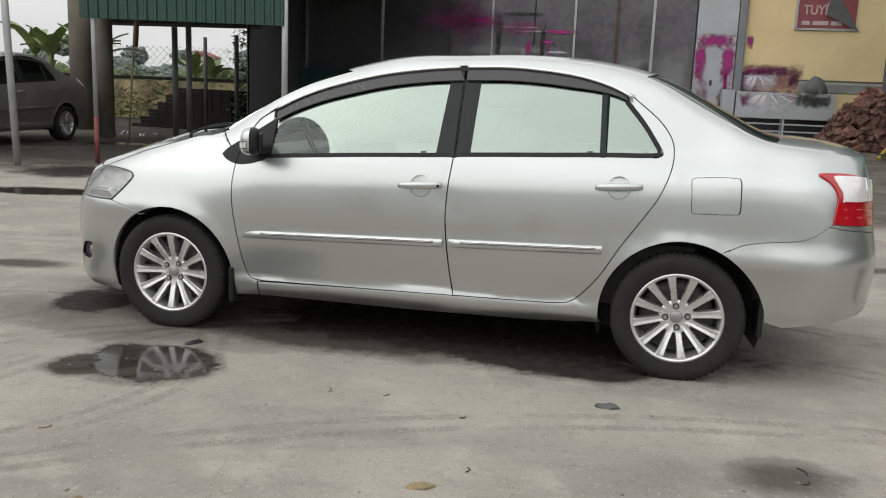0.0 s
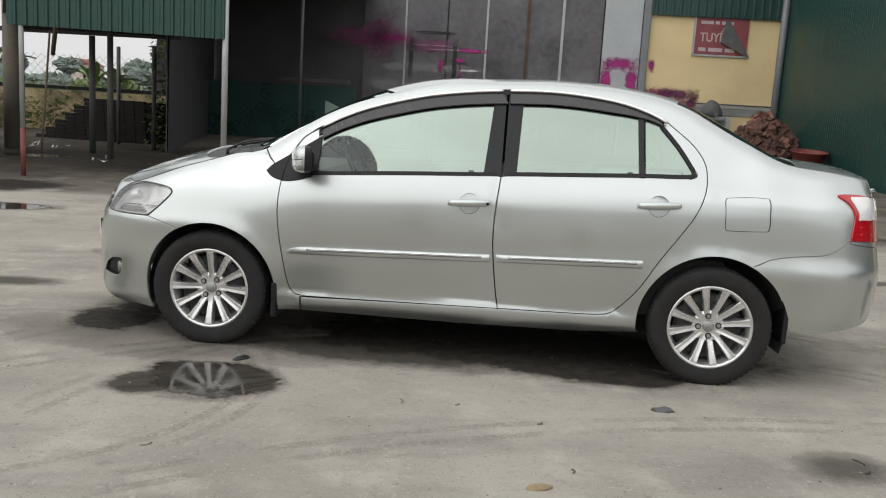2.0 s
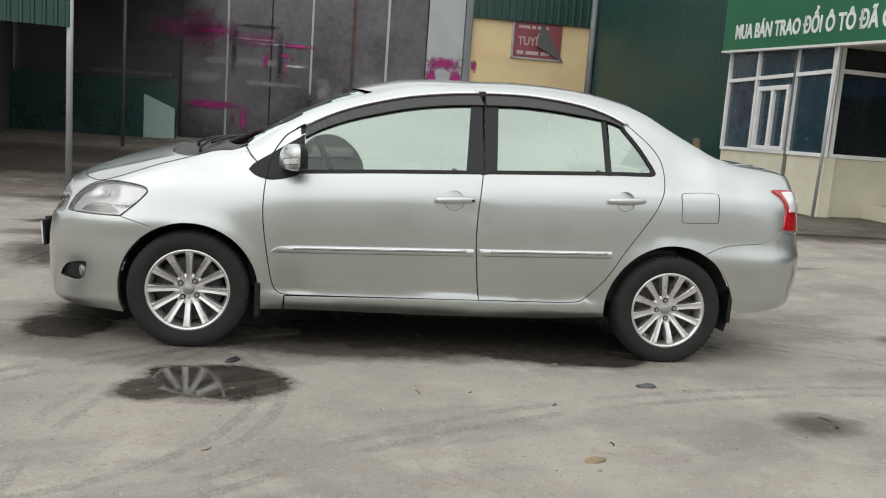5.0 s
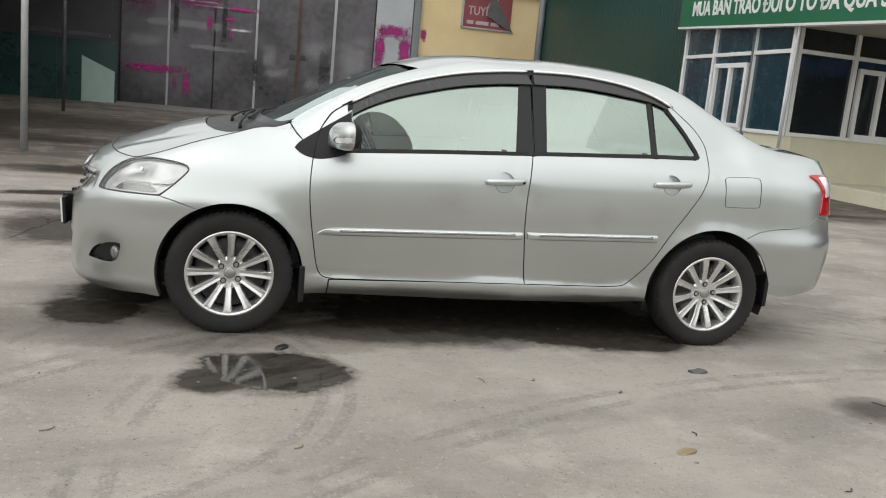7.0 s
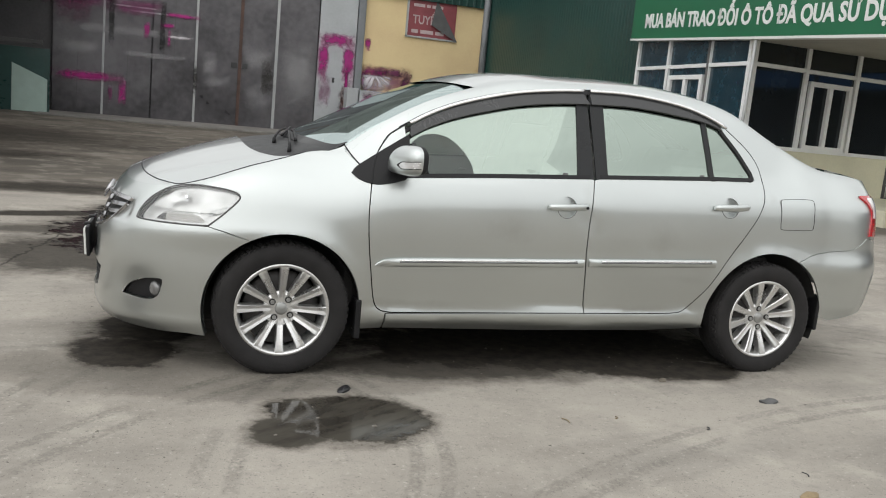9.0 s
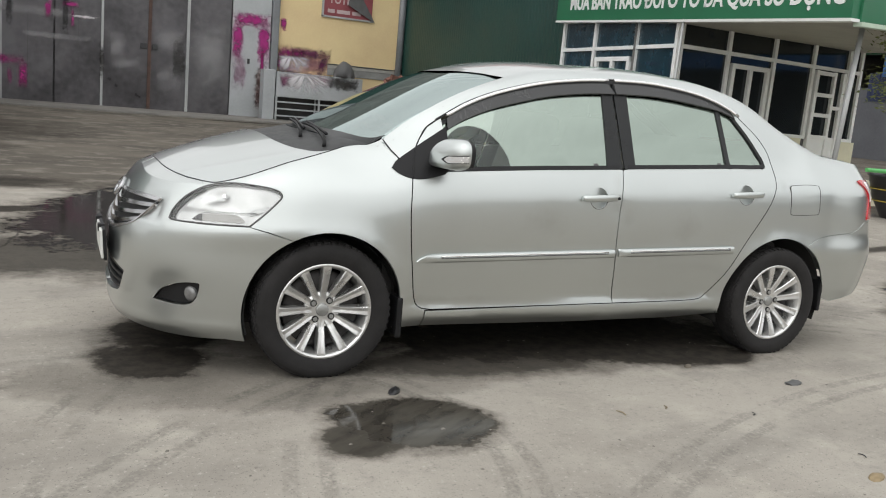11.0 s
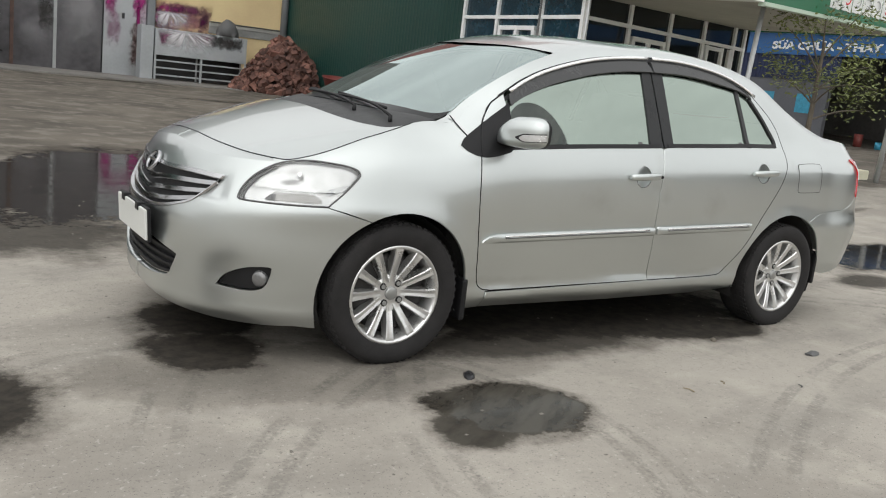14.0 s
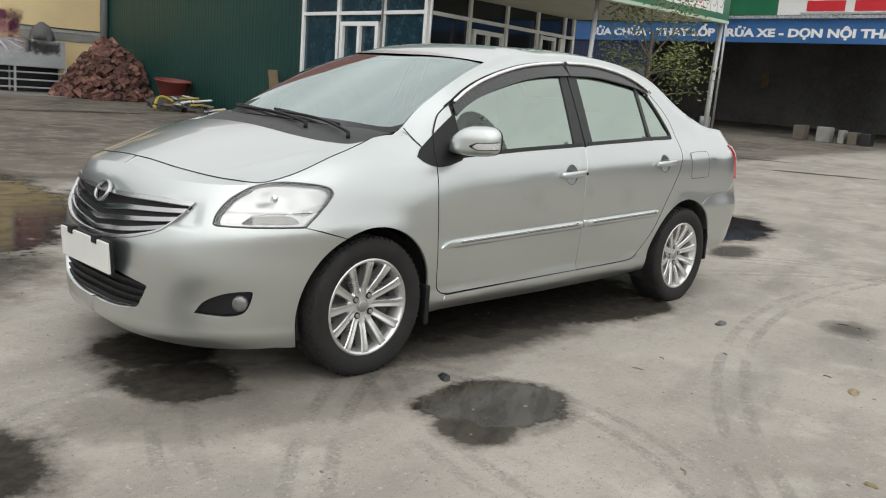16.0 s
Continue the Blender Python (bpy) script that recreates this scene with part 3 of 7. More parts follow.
def bumper_form(uv):
    """Lip, lamp ledge, plate field and fog lamp hollows of the front bumper."""
    s_, z_ = uv[:, 0], uv[:, 1]
    lip = .008 * ramp(-z_, -.262, -.20) * (1 - ramp(s_, -1.56, -1.42))
    shelf = -.014 * ramp(z_, .624, .648) * (1 - ramp(z_, .67, .77)) * ramp(s_, -2.16, -2.06) * (1 - ramp(s_, -2.00, -1.93))
    field = -.006 * (1 - ramp(s_, -2.32, -2.14)) * ramp(z_, .42, .45) * (1 - ramp(z_, .50, .53))
    fog = -.009 * np.exp(-((s_ + 1.84) / .15) ** 2 - ((z_ - .350) / .060) ** 2)
    return lip + shelf + field + fog


def bonnet_form(uv):
    """A soft crease over each lamp."""
    x_, y_ = uv[:, 0], np.abs(uv[:, 1])
    mid = .47 + .17 * ramp(x_, -1.90, -1.35)
    return .0055 * np.exp(-((y_ - mid) / .04) ** 2) * ramp(x_, -1.90, -1.80) * (1 - ramp(x_, -1.50, -1.30))


def lamp_form(uv):
    """The headlamp's main bowl, the step above the indicator and the facets beside it."""
    u, z = uv[:, 0], uv[:, 1]
    bowl_ = -.018 * np.exp(-((u + 1.70) / .085) ** 2 - ((z - .760) / .034) ** 2)
    step_ = .005 * (1 - ramp(z, .688, .708))
    facet = .0009 * np.sin((u + 1.4) * 55 + z * 24) * ramp(u, -1.60, -1.50)
    return bowl_ + step_ + facet


for flip in (False, True):
    front = part("front_fender", skin([
        (side, ARCH_FENDER + [(-.945, .20), (-.805, .20), (-.80, .283)] + CUT_F[::-1] + [(-.9640, .9555)] + edge_curve(-1.0240, -1.80, 28) + LAMP_TOP + SEAM[:-1], []),
        (top, HOOD_SIDE + edge_xy(-1.80, -1.10, 26), [])], flip=flip), PAINT, car)
    door = part("front_door", skin([(side, CUT_F + CUT_B + [q for q in BELT[::-1] if -.89 <= q[0] < .19], [circle_arc(.048, .827, .050, 0, 350, 28)])], flip=flip, gap=.003, h=.026), PAINT, car, "silver front door with a dented rear edge")
    rdoor = part("rear_door", skin([(side, CUT_R + [(.985, 1.278)] + curve((.985, 1.262), (1.06, 1.165), (1.13, 1.075), (1.155, 1.03), (1.125, 1.012))
                                      + [q for q in BELT[::-1] if .20 < q[0] < 1.12] + CUT_B[::-1][:-1], [circle_arc(.972, .875, .050, 0, 350, 28)])], flip=flip, gap=.003, h=.026), PAINT, car)
    part("door_seam", trim_tube(CUT_R, .0022, -.0005, flip), BLACK, rdoor)
    # sill, quarter, C pillar and roof rail in one pressing
    part("body_side", skin([
        (side, [(-.9625, .9545)] + edge_curve(-1.0225, 2.65, 130) + [(2.65, .712), (2.3, .716), (1.9, .750)] + REAR_SEAM[::-1][:-1] + ARCH_QUARTER
         + [(.935, .232), (.6, .205), (0, .195), (-.80, .20), (-.795, .280), (-.77, .281), (-.3, .2908)] + CUT_R + RAIL[::-1] + [(-.82, 1.098), (-.857, 1.05), (-.885, 1.0), (-.93, .972)], [TAIL_LAMP])], flip=flip), PAINT, car)
    part("rear_bumper", skin([(side, REAR_SEAM + [(1.9, .749), (2.3, .714), (2.65, .710), (2.65, .37), (2.3, .352), (2.0, .332), (1.832, .312), (1.74, .296), (1.664, .284)] + ARCH_TAIL[:-1], [])], flip=flip, h=.025, gap=.0012, relief=tail_ledge, shaded=True), PAINT, car)
    part("side_window", skin([(side, [(-.745, .925)] + [q for q in GLASS_TOP if q[0] < .15] + [(.16, 1.37), (.13, .96)] + [q for q in BELT[::-1] if -.7 < q[0] < .1], [DOME])], flip=flip, rim=.002, off=-.006, blend=False, gap=0), SIDEGLASS, door, "front side window with pale reflecting film")
    part("clear_window_spot", skin([(side, DOME, [])], flip=flip, rim=.002, off=-.006, gap=0, blend=False), CLEARGLASS, door)
    part("side_window", skin([(side, [(.255, .965)] + [(.255, 1.376)] + [q for q in GLASS_TOP if .26 < q[0] < .86] + [(.868, 1.318), (.885, 1.0)] + [q for q in BELT[::-1] if .3 < q[0] < .87], [])], flip=flip, rim=.004, off=-.006, blend=False), SIDEGLASS, rdoor)
    part("quarter_window", skin([(side, [(.905, 1.0), (.895, 1.305)] + [q for q in GLASS_TOP if .9 < q[0]] + [(1.135, 1.01)] + [q for q in BELT[::-1] if .92 < q[0] < 1.12], [])], flip=flip, rim=.004, off=-.006, blend=False), SIDEGLASS, rdoor)
    part("pillar_trim", skin([(side, [(.105, .963), (.135, 1.372), (.195, 1.38), (.195, .968)], [])], flip=flip, rim=.01, off=.001, blend=False), GLOSSBLACK, door)
    part("pillar_trim", skin([(side, [(.205, .970), (.205, 1.38), (.285, 1.383), (.272, .974)], [])], flip=flip, rim=.01, off=.001, blend=False), GLOSSBLACK, rdoor)
    part("window_divider", skin([(side, [(.872, 1.0), (.858, 1.322), (.885, 1.318), (.902, 1.0)], [])], flip=flip, rim=.01, off=.001, blend=False), GLOSSBLACK, rdoor)
    part("belt_moulding", skin([(side, strip([(q[0], q[1] + .006) for q in BELT if -.79 < q[0] < .19], .022), [])], flip=flip, rim=.012, off=.004, h=.03), BLACK, door)
    part("belt_moulding", skin([(side, strip([(q[0], q[1] + .006) for q in BELT if .205 < q[0] < 1.12] + [(1.142, 1.0245)], .022), [])], flip=flip, rim=.012, off=.004, h=.03), BLACK, rdoor)
    part("window_seal", skin([(side, strip(curve((.975, 1.262), (1.06, 1.165), (1.12, 1.08), (1.138, 1.05), (1.138, 1.024)), .022), [])], flip=flip, rim=.012, off=.003, h=.02), BLACK, rdoor)
    part("window_seal", skin([(side, strip([(q[0], q[1] + .004) for q in GLASS_TOP if q[0] < .98], .02), [])], flip=flip, rim=.014, off=.002, h=.03), BLACK, car)
    sail = part("mirror_sail", skin([(side, curve((-1.004, .916), (-.988, .938), (-.966, .957), (-.86, 1.027), (-.732, 1.110)) + [(-.728, .93)] + curve((-.76, .900), (-.83, .880), (-.90, .872), (-.965, .888), (-1.004, .916)), [])], flip=flip, rim=.012, off=.004), BLACK, door)

    for owner, pts in ((door, curve((-.73, 1.118), (-.62, 1.178), (-.45, 1.247), (-.22, 1.310), (0, 1.345), (.205, 1.362))), (rdoor, curve((.212, 1.362), (.46, 1.368), (.72, 1.348), (.87, 1.312), (.985, 1.268)))):
        top_line = [q for q in RAIL if max(-.75, pts[0][0] - .02) <= q[0] <= pts[-1][0]]
        lower = [(q[0], q[1] - (.029 + .012 * ramp(q[0], -.7, -.3)) * (1 if owner is door else float(1 - .7 * ramp(q[0], .7, .98)))) for q in pts]
        visor = part("rain_visor", skin([(side, [(q[0], q[1] - .014) for q in top_line] + lower[::-1], [])], flip=flip, rim=.012, off=.007, h=.013, blend=False,
                                       relief=lambda uv, a=np.array(top_line): .009 * np.sqrt(np.clip((np.interp(uv[:, 0], a[:, 0], a[:, 1]) - .012 - uv[:, 1]) / .06, 0, 1))), VISOR, owner)
        visor.data.normals_split_custom_set([(0, 0, 0)] * len(visor.data.loops))
        part("chrome_strip", trim_tube([(q[0], q[1] - .007) for q in top_line] + ([(1.004, 1.269)] if owner is rdoor else []), .0085, .020, flip), BRIGHT, owner)
    for owner, a, b in ((door, (-.848, .528), (.168, .560)), (rdoor, (.196, .562), (.918, .585))):
        line = [(a[0] + (b[0] - a[0]) * i / 24, a[1] + (b[1] - a[1]) * i / 24) for i in range(25)]
        out = strip(line, .040)
        if owner is door:
            body = [q for q in out if q[0] > a[0] + .07]
            out = curve((a[0] - .030, a[1] - .016), (a[0] - .014, a[1] - .001), (a[0] + .018, a[1] + .014), (a[0] + .068, a[1] + .0215)) + body + [(a[0] + .05, a[1] - .0175), (a[0] - .02, a[1] - .0195)]
        part("side_moulding", skin([(side, out, [])], flip=flip, rim=.02, off=.016, h=.014, relief=lambda uv, a=a, b=b: (.0075 * np.sqrt(np.clip(1 - ((uv[:, 1] - (a[1] + (b[1] - a[1]) * (uv[:, 0] - a[0]) / (b[0] - a[0]))) / .0195) ** 2, .02, 1)) + .008) * ramp(uv[:, 0], a[0] - .05, a[0] + .06) - .008, blend=False, shaded=True), PAINT, owner)
        part("chrome_strip", trim_tube([(q[0], q[1] + .011) for q in line[2:-1]], .0036, .0225, flip), BRIGHT, owner)
        part("moulding_groove", trim_tube([(q[0], q[1] + .004) for q in line[2:-1]], .0024, .0268, flip), GREYTRIM, owner)
    y = -1 if not flip else 1
    for owner, x0, z0, key in ((door, .048, .827, True), (rdoor, .972, .875, False)):
        # scooped cup behind the grip
        cup = part("handle_cup", skin([(side, circle_arc(x0, z0, .052, 0, 350, 28), [])], flip=flip, rim=.001, off=-.001, h=.009, gap=0, relief=lambda uv, x0=x0, z0=z0: -.042 * (1 - np.clip(((uv[:, 0] - x0) ** 2 + (uv[:, 1] - z0) ** 2) / .052 ** 2, 0, 1) ** 1.6), blend=False), PAINT, owner)
        cup.data.normals_split_custom_set([(0, 0, 0)] * len(cup.data.loops))
        # thin dark bead draws the shade along the cup's lower crease
        part("cup_seam", trim_tube(circle_arc(x0, z0, .052, 195, 345, 18), .0013, .0002, flip), GREYTRIM, cup)
        hy = -float(half_width(x0, z0)) - .03
        bm = bmesh.new()
        n, k = 18, 10
        ring = []
        for i in range(n + 1):
            u = i / n
            xx = x0 - .105 + .21 * u
            arch = .020 * math.sin(math.pi * u) ** .5 if 0 < u < 1 else 0
            yy = -float(half_width(xx, z0 + .07 * (xx - x0))) - .012 - arch
            th, hh = .010, .0175 * (.72 + .28 * math.sin(math.pi * u) ** .4 if 0 < u < 1 else .6)
            zz = z0 + .004 + .055 * (xx - x0)
            ring.append([bm.verts.new((xx, yy + th * math.cos(2 * math.pi * j / k), zz + hh * math.sin(2 * math.pi * j / k))) for j in range(k)])
        for a, b in zip(ring, ring[1:]):
            for j in range(k):
                bm.faces.new((a[j], a[(j + 1) % k], b[(j + 1) % k], b[j])).smooth = True
        bm.faces.new(ring[0]), bm.faces.new(ring[-1])
        if flip:
            bmesh.ops.scale(bm, vec=(1, -1, 1), verts=bm.verts)
        bmesh.ops.recalc_face_normals(bm, faces=bm.faces)
        grip = part("door_handle", bm, PAINT, owner)
        if key and not flip:
            part("key_lock", rodded((x0 + .092, hy - .004, z0 + .006), (x0 + .092, hy + .02, z0 + .006), .007), BLACK, grip)
    if not flip:
        lid = curve((1.30, .935), (1.38, .942), (1.452, .944), (1.466, .932), (1.468, .86), (1.468, .80), (1.455, .786), (1.38, .782), (1.31, .781), (1.295, .795), (1.292, .86), (1.288, .922), (1.30, .935), n=4)
        part("fuel_lid_gap", skin([(side, lid, [])], rim=.001, off=.0010, gap=-.002, blend=False), BLACK, car)
        part("fuel_lid", skin([(side, lid, [])], rim=.002, off=.0022, gap=.001, blend=False), PAINT, car)

    # headlamp: reflector, bowl and lens
    lamp = part("headlamp", skin([(side, LAMP, [])], flip=flip, rim=-.02, off=-.020, gap=.002, h=.012, blend=False, relief=lamp_form, shaded=True), REFLECTOR, car, "clear-lens headlamp with chrome reflector")
    lens = part("lamp_lens", skin([(side, LAMP, [])], flip=flip, rim=.006, off=.004, gap=.002, h=.03, blend=False), LAMPGLASS, lamp)
    lens.visible_shadow = False
    part("lamp_border", trim_tube(LAMP, .0034, .003, flip), GREYTRIM, lamp)
    # a darker inner edge by the grille
    part("lamp_shroud", skin([(side, curve((-1.875, .650), (-1.892, .664), (-1.882, .70), (-1.842, .75), (-1.785, .785)) + curve((-1.775, .784), (-1.828, .748), (-1.866, .70), (-1.876, .668), (-1.866, .652)), [])], flip=flip, rim=.01, off=-.008, h=.012, gap=0, blend=False), GREYTRIM, lamp)
    bowl = part("reflector_bowl", skin([(side, circle_arc(-1.665, .764, .020, 0, 345, 24), [])], flip=flip, rim=.006, off=-.034, h=.01, gap=0, blend=False), BOWLGREY, lamp)
    p, nn = side(np.array([-1.665]), np.array([.764]))[0], normal_of(side, np.array([-1.665]), np.array([.764]))[0]
    bm = rodded(Vector(p) - Vector(nn) * .030, Vector(p) - Vector(nn) * .006, .011, .008, 16)
    if flip:
        bmesh.ops.scale(bm, vec=(1, -1, 1), verts=bm.verts)
        bmesh.ops.reverse_faces(bm, faces=bm.faces)
    part("bulb", bm, CHROME, bowl)
    part("side_facet", skin([(side, [(-1.535, .690), (-1.455, .722), (-1.448, .738), (-1.475, .735), (-1.53, .715)], [])], flip=flip, rim=.004, off=-.012, h=.02, gap=0, blend=False), BOWLGREY, lamp)
    part("indicator_lamp", skin([(side, curve((-1.775, .660), (-1.745, .686), (-1.67, .694), (-1.58, .694), (-1.545, .664), (-1.66, .659), (-1.775, .660)), [])], flip=flip, rim=.01, off=-.010, h=.02, blend=False), AMBERLENS, lamp)
    part("indicator_edge", trim_tube([(-1.50, .704), (-1.60, .701), (-1.68, .700), (-1.745, .690), (-1.778, .662)], .0022, -.006, flip), CHROME, lamp)
    part("indicator_cap", skin([(side, [(-1.777, .660), (-1.755, .682), (-1.74, .686), (-1.735, .660)], [])], flip=flip, rim=.004, off=-.007, h=.02, gap=0, blend=False), GREYTRIM, lamp)
    # tail lamp in three lenses
    tail = part("tail_lamp", skin([(side, TAIL_LAMP, [])], flip=flip, rim=.03, off=.008, h=.03, blend=False), RED, car, "red tail lamp with clear upper lens")
    part("clear_lens", skin([(side, curve((1.915, .866), (1.918, .90), (1.885, .940), (1.868, .968), (1.90, .975), (2.1, .971), (2.31, .95)) + [(2.31, .862)], [])], flip=flip, rim=.004, off=.011, h=.03, blend=False), WHITELENS, tail)
    for zz in (.80, .835):
        part("lens_rib", trim_tube([(1.925, zz), (2.05, zz - .003), (2.18, zz - .006), (2.30, zz - .01)], .0025, .009, flip), RED, tail)
    part("lens_split", trim_tube([(2.16, .868), (2.155, .915), (2.15, .965)], .004, .011, flip), CHROME, tail)
    part("red_strip", skin([(side, strip(curve((1.93, .868), (2.1, .862), (2.30, .855)), .008), [])], flip=flip, rim=.004, off=.012, h=.03, blend=False), RED, tail)
    # fog lamp pocket
    FOG = curve((-1.925, .305), (-1.885, .352), (-1.80, .388), (-1.705, .40), (-1.69, .385), (-1.705, .33), (-1.735, .306), (-1.80, .298), (-1.925, .305))
    pocket = part("fog_lamp_housing", skin([(side, FOG, [])], flip=flip, rim=.004, off=-.020, h=.03, blend=False), BLACK, car)
    p, nn = side(np.array([-1.742]), np.array([.347]))[0], normal_of(side, np.array([-1.742]), np.array([.347]))[0]
    vs, fs = lathe([(.001, -.006), (.018, -.005), (.030, .000), (.033, .004), (.034, .03)], 28)
    me = as_mesh("fog", vs, fs, smooth=True)
    me.transform(Matrix.Translation(Vector(p) - Vector(nn) * .014) @ Vector((-.80, -.6, 0)).to_track_quat("-Y", "Z").to_matrix().to_4x4())
    if flip:
        me.transform(Matrix.Diagonal((1, -1, 1, 1)))
        me.flip_normals()
    part("fog_lamp", me, FOGGLASS, pocket)
    # mud flaps
    for x, w in ((-.932, .030), (1.638, .026)):
        bm = boxed(x - w / 2, x + w / 2, -.800 if x < 0 else -.785, -.60, .165 if x < 0 else .232, .35 if x < 0 else .43, .012)
        if flip:
            bmesh.ops.scale(bm, vec=(1, -1, 1), verts=bm.verts)
            bmesh.ops.reverse_faces(bm, faces=bm.faces)
        part("mud_flap", bm, BLACK, car)
    # wheel housing
    for hub in (HUB_F, HUB_R):
        vs, fs = lathe([(.335 if hub < 0 else .372, -.76), (.345 if hub < 0 else .365, -.70), (.345, -.45), (.10, -.45)], 40)
        me = as_mesh("liner", vs, [fc for fc in fs if min(vs[i][2] for i in fc) > -.13], smooth=True)
        me.transform(Matrix.Translation((hub, 0, HUB_Z)))
        if flip:
            me.transform(Matrix.Diagonal((1, -1, 1, 1)))
        part("wheel_housing", me, SHADOWBLACK, car)

# front bumper: both halves in one piece
GRILLE = curve((-2.45, .715), (-2.40, .712), (-2.2, .722), (-2.0, .722)) + curve((-2.0, .718), (-2.06, .655), (-2.12, .605), (-2.2, .575), (-2.29, .55), (-2.38, .535), (-2.45, .53))
LOWER = curve((-2.45, .425), (-2.3, .412), (-2.15, .385)) + curve((-2.15, .38), (-2.175, .33), (-2.21, .29), (-2.35, .268), (-2.45, .265))
bump = []
for flip in (False, True):
    outline = [(-2.45, .20), (-2.25, .175), (-1.93, .165), (-1.71, .162), (-1.58, .166)] + ARCH_BUMPER[:-1] + SEAM[::-1] + [(-1.72, .646), (-1.885, .646), (-1.90, .662), (-1.888, .70), (-1.85, .752), (-1.80, .783)] + edge_curve(-1.80, -2.45, 24)
    me = skin([(side, outline + [(-2.45, .715)] + GRILLE[1:-1] + [(-2.45, .53), (-2.45, .425)] + LOWER[1:-1] + [(-2.45, .265)], [FOG]),
               (top, HOOD_LIP + edge_xy(-2.45, -1.80, 24), [])], flip=flip, rim=.03, h=.022, relief=lambda uv: bumper_form(uv) * (uv[:, 1] > 0), shaded=True)
    part("front_bumper", me, PAINT, car)
    grille = part("grille", skin([(side, GRILLE, [])], flip=flip, rim=.01, off=-.03, h=.03, gap=0, blend=False), BLACK, car)
    part("grille_frame", skin([(side, [(-2.452, .712)] + GRILLE[1:-1] + [(-2.452, .53), (-2.452, .545)] + [(q[0] * .975 - .0615, .628 + (q[1] - .628) * .84) for q in GRILLE[1:-1]][::-1] + [(-2.452, .698)], [])], flip=flip, rim=.03, off=.004, h=.02, gap=0, blend=False), SATIN, grille)
    for k in range(3):
        a, b = (-2.452, .560 + .042 * k), (-2.108 + .042 * k, .622 + .034 * k)
        line = curve(a, (-2.40, a[1] + .012), (-2.30, a[1] + .026), b, n=8)
        part("grille_bar", skin([(side, strip(line, .020, .015), [])], flip=flip, rim=.022, off=-.006, h=.02, gap=0, blend=False), DARKCHROME, grille)
    low = part("lower_grille", skin([(side, LOWER, [])], flip=flip, rim=.01, off=-.03, h=.03, gap=0, blend=False), BLACK, car)
    for k in range(4):
        line = curve((-2.452, .295 + .034 * k), (-2.3, .293 + .032 * k), (-2.185 + .008 * k, .30 + .026 * k), n=8)
        part("lower_grille_slat", skin([(side, strip(line, .009), [])], flip=flip, rim=.02, off=-.012, h=.02, gap=0, blend=False), BLACK, low)

# bonnet, cowl, screen, roof, rear glass, boot
part("bonnet", skin([(top, both(HOOD_LIP[::-1] + HOOD_SIDE[::-1][1:] + HOOD_BACK[1:]), [])], gap=.0032, h=.03, relief=bonnet_form, shaded=True), PAINT, car)
for s in (-1, 1):
    line = [top(np.array([x]), np.array([y]))[0] + np.array([0, 0, .0012]) for x, y in HOOD_LIP[::-1] + HOOD_SIDE[::-1][1:]]
    part("bonnet_seam", tube([(x, s * abs(y), z) for x, y, z in line], .0020), BLACK, car)
cowl = part("cowl_panel", skin([(top, both(HOOD_BACK[::-1] + [(-1.12, -.656)] + WS_BASE), [])], off=-.012), COWL, car)
def smooth_glass():
    """An even sheet laid through the skin inside the windscreen's outline."""
    gx_, gy_ = np.meshgrid(np.linspace(-1.2, -.42, 30), np.linspace(-.6, .6, 31))
    gx_, gy_ = gx_.ravel(), gy_.ravel()
    ok = (np.abs(gy_) < .62 - .13 * (gx_ + 1.05)) & (gx_ > -1.22 + .3 * gy_ ** 2)
    terms = lambda x, y: np.stack([1 + 0 * x, x, x ** 2, x ** 3, y ** 2, x * y ** 2, x ** 2 * y ** 2, y ** 4, x * y ** 4], -1)
    k = np.linalg.lstsq(terms(gx_[ok], gy_[ok]), top(gx_[ok], gy_[ok])[:, 2], rcond=None)[0]

    def sheet(x, y):
        x, y = np.broadcast_arrays(np.asarray(x, float), np.asarray(y, float))
        return np.stack([x, y, terms(x, y) @ k], -1)
    return sheet


SHEET = smooth_glass()
screen = part("windscreen", skin([(SHEET, both(WS_BASE[::-1] + WS_SIDE[1:] + WS_TOP[1:]), [])], rim=.012, off=-.006, blend=False), SCREEN, car)
# the pane is bent evenly in both directions
screen.data.normals_split_custom_set_from_vertices([Vector((-.384 + .132 * v.co.x, .198 * v.co.y, 1)).normalized() for v in screen.data.vertices])
part("roof", skin([(top, edge_xy(-1.10, 1.60, 80) + RG_SIDE[::-1] + RG_TOP[1:] + [(x, -y) for x, y in RG_TOP[::-1][1:]] + [(x, -y) for x, y in RG_SIDE[1:]] + [(x, -y) for x, y in edge_xy(1.60, -1.10, 80)]
                    + [(x, -y) for x, y in WS_SIDE] + [(x, -y) for x, y in WS_TOP[1:]] + WS_TOP[::-1][1:] + WS_SIDE[::-1][1:], [])]), PAINT, car)
part("rear_window", skin([(top, both(RG_TOP[::-1] + RG_SIDE[1:] + RG_BASE[1:]), [])], rim=.005, off=-.004), REARGLASS, car)
part("boot_lid", skin([(top, both(RG_BASE[::-1] + edge_xy(1.61, 2.65, 40)), [])]), PAINT, car)
part("windscreen_band", skin([(SHEET, both([(x - .004, y) for x, y in WS_BASE[::-1]] + [(x + .055, y * .985) for x, y in WS_BASE]), [])], rim=.002, off=-.004, blend=False), GLOSSBLACK, car)
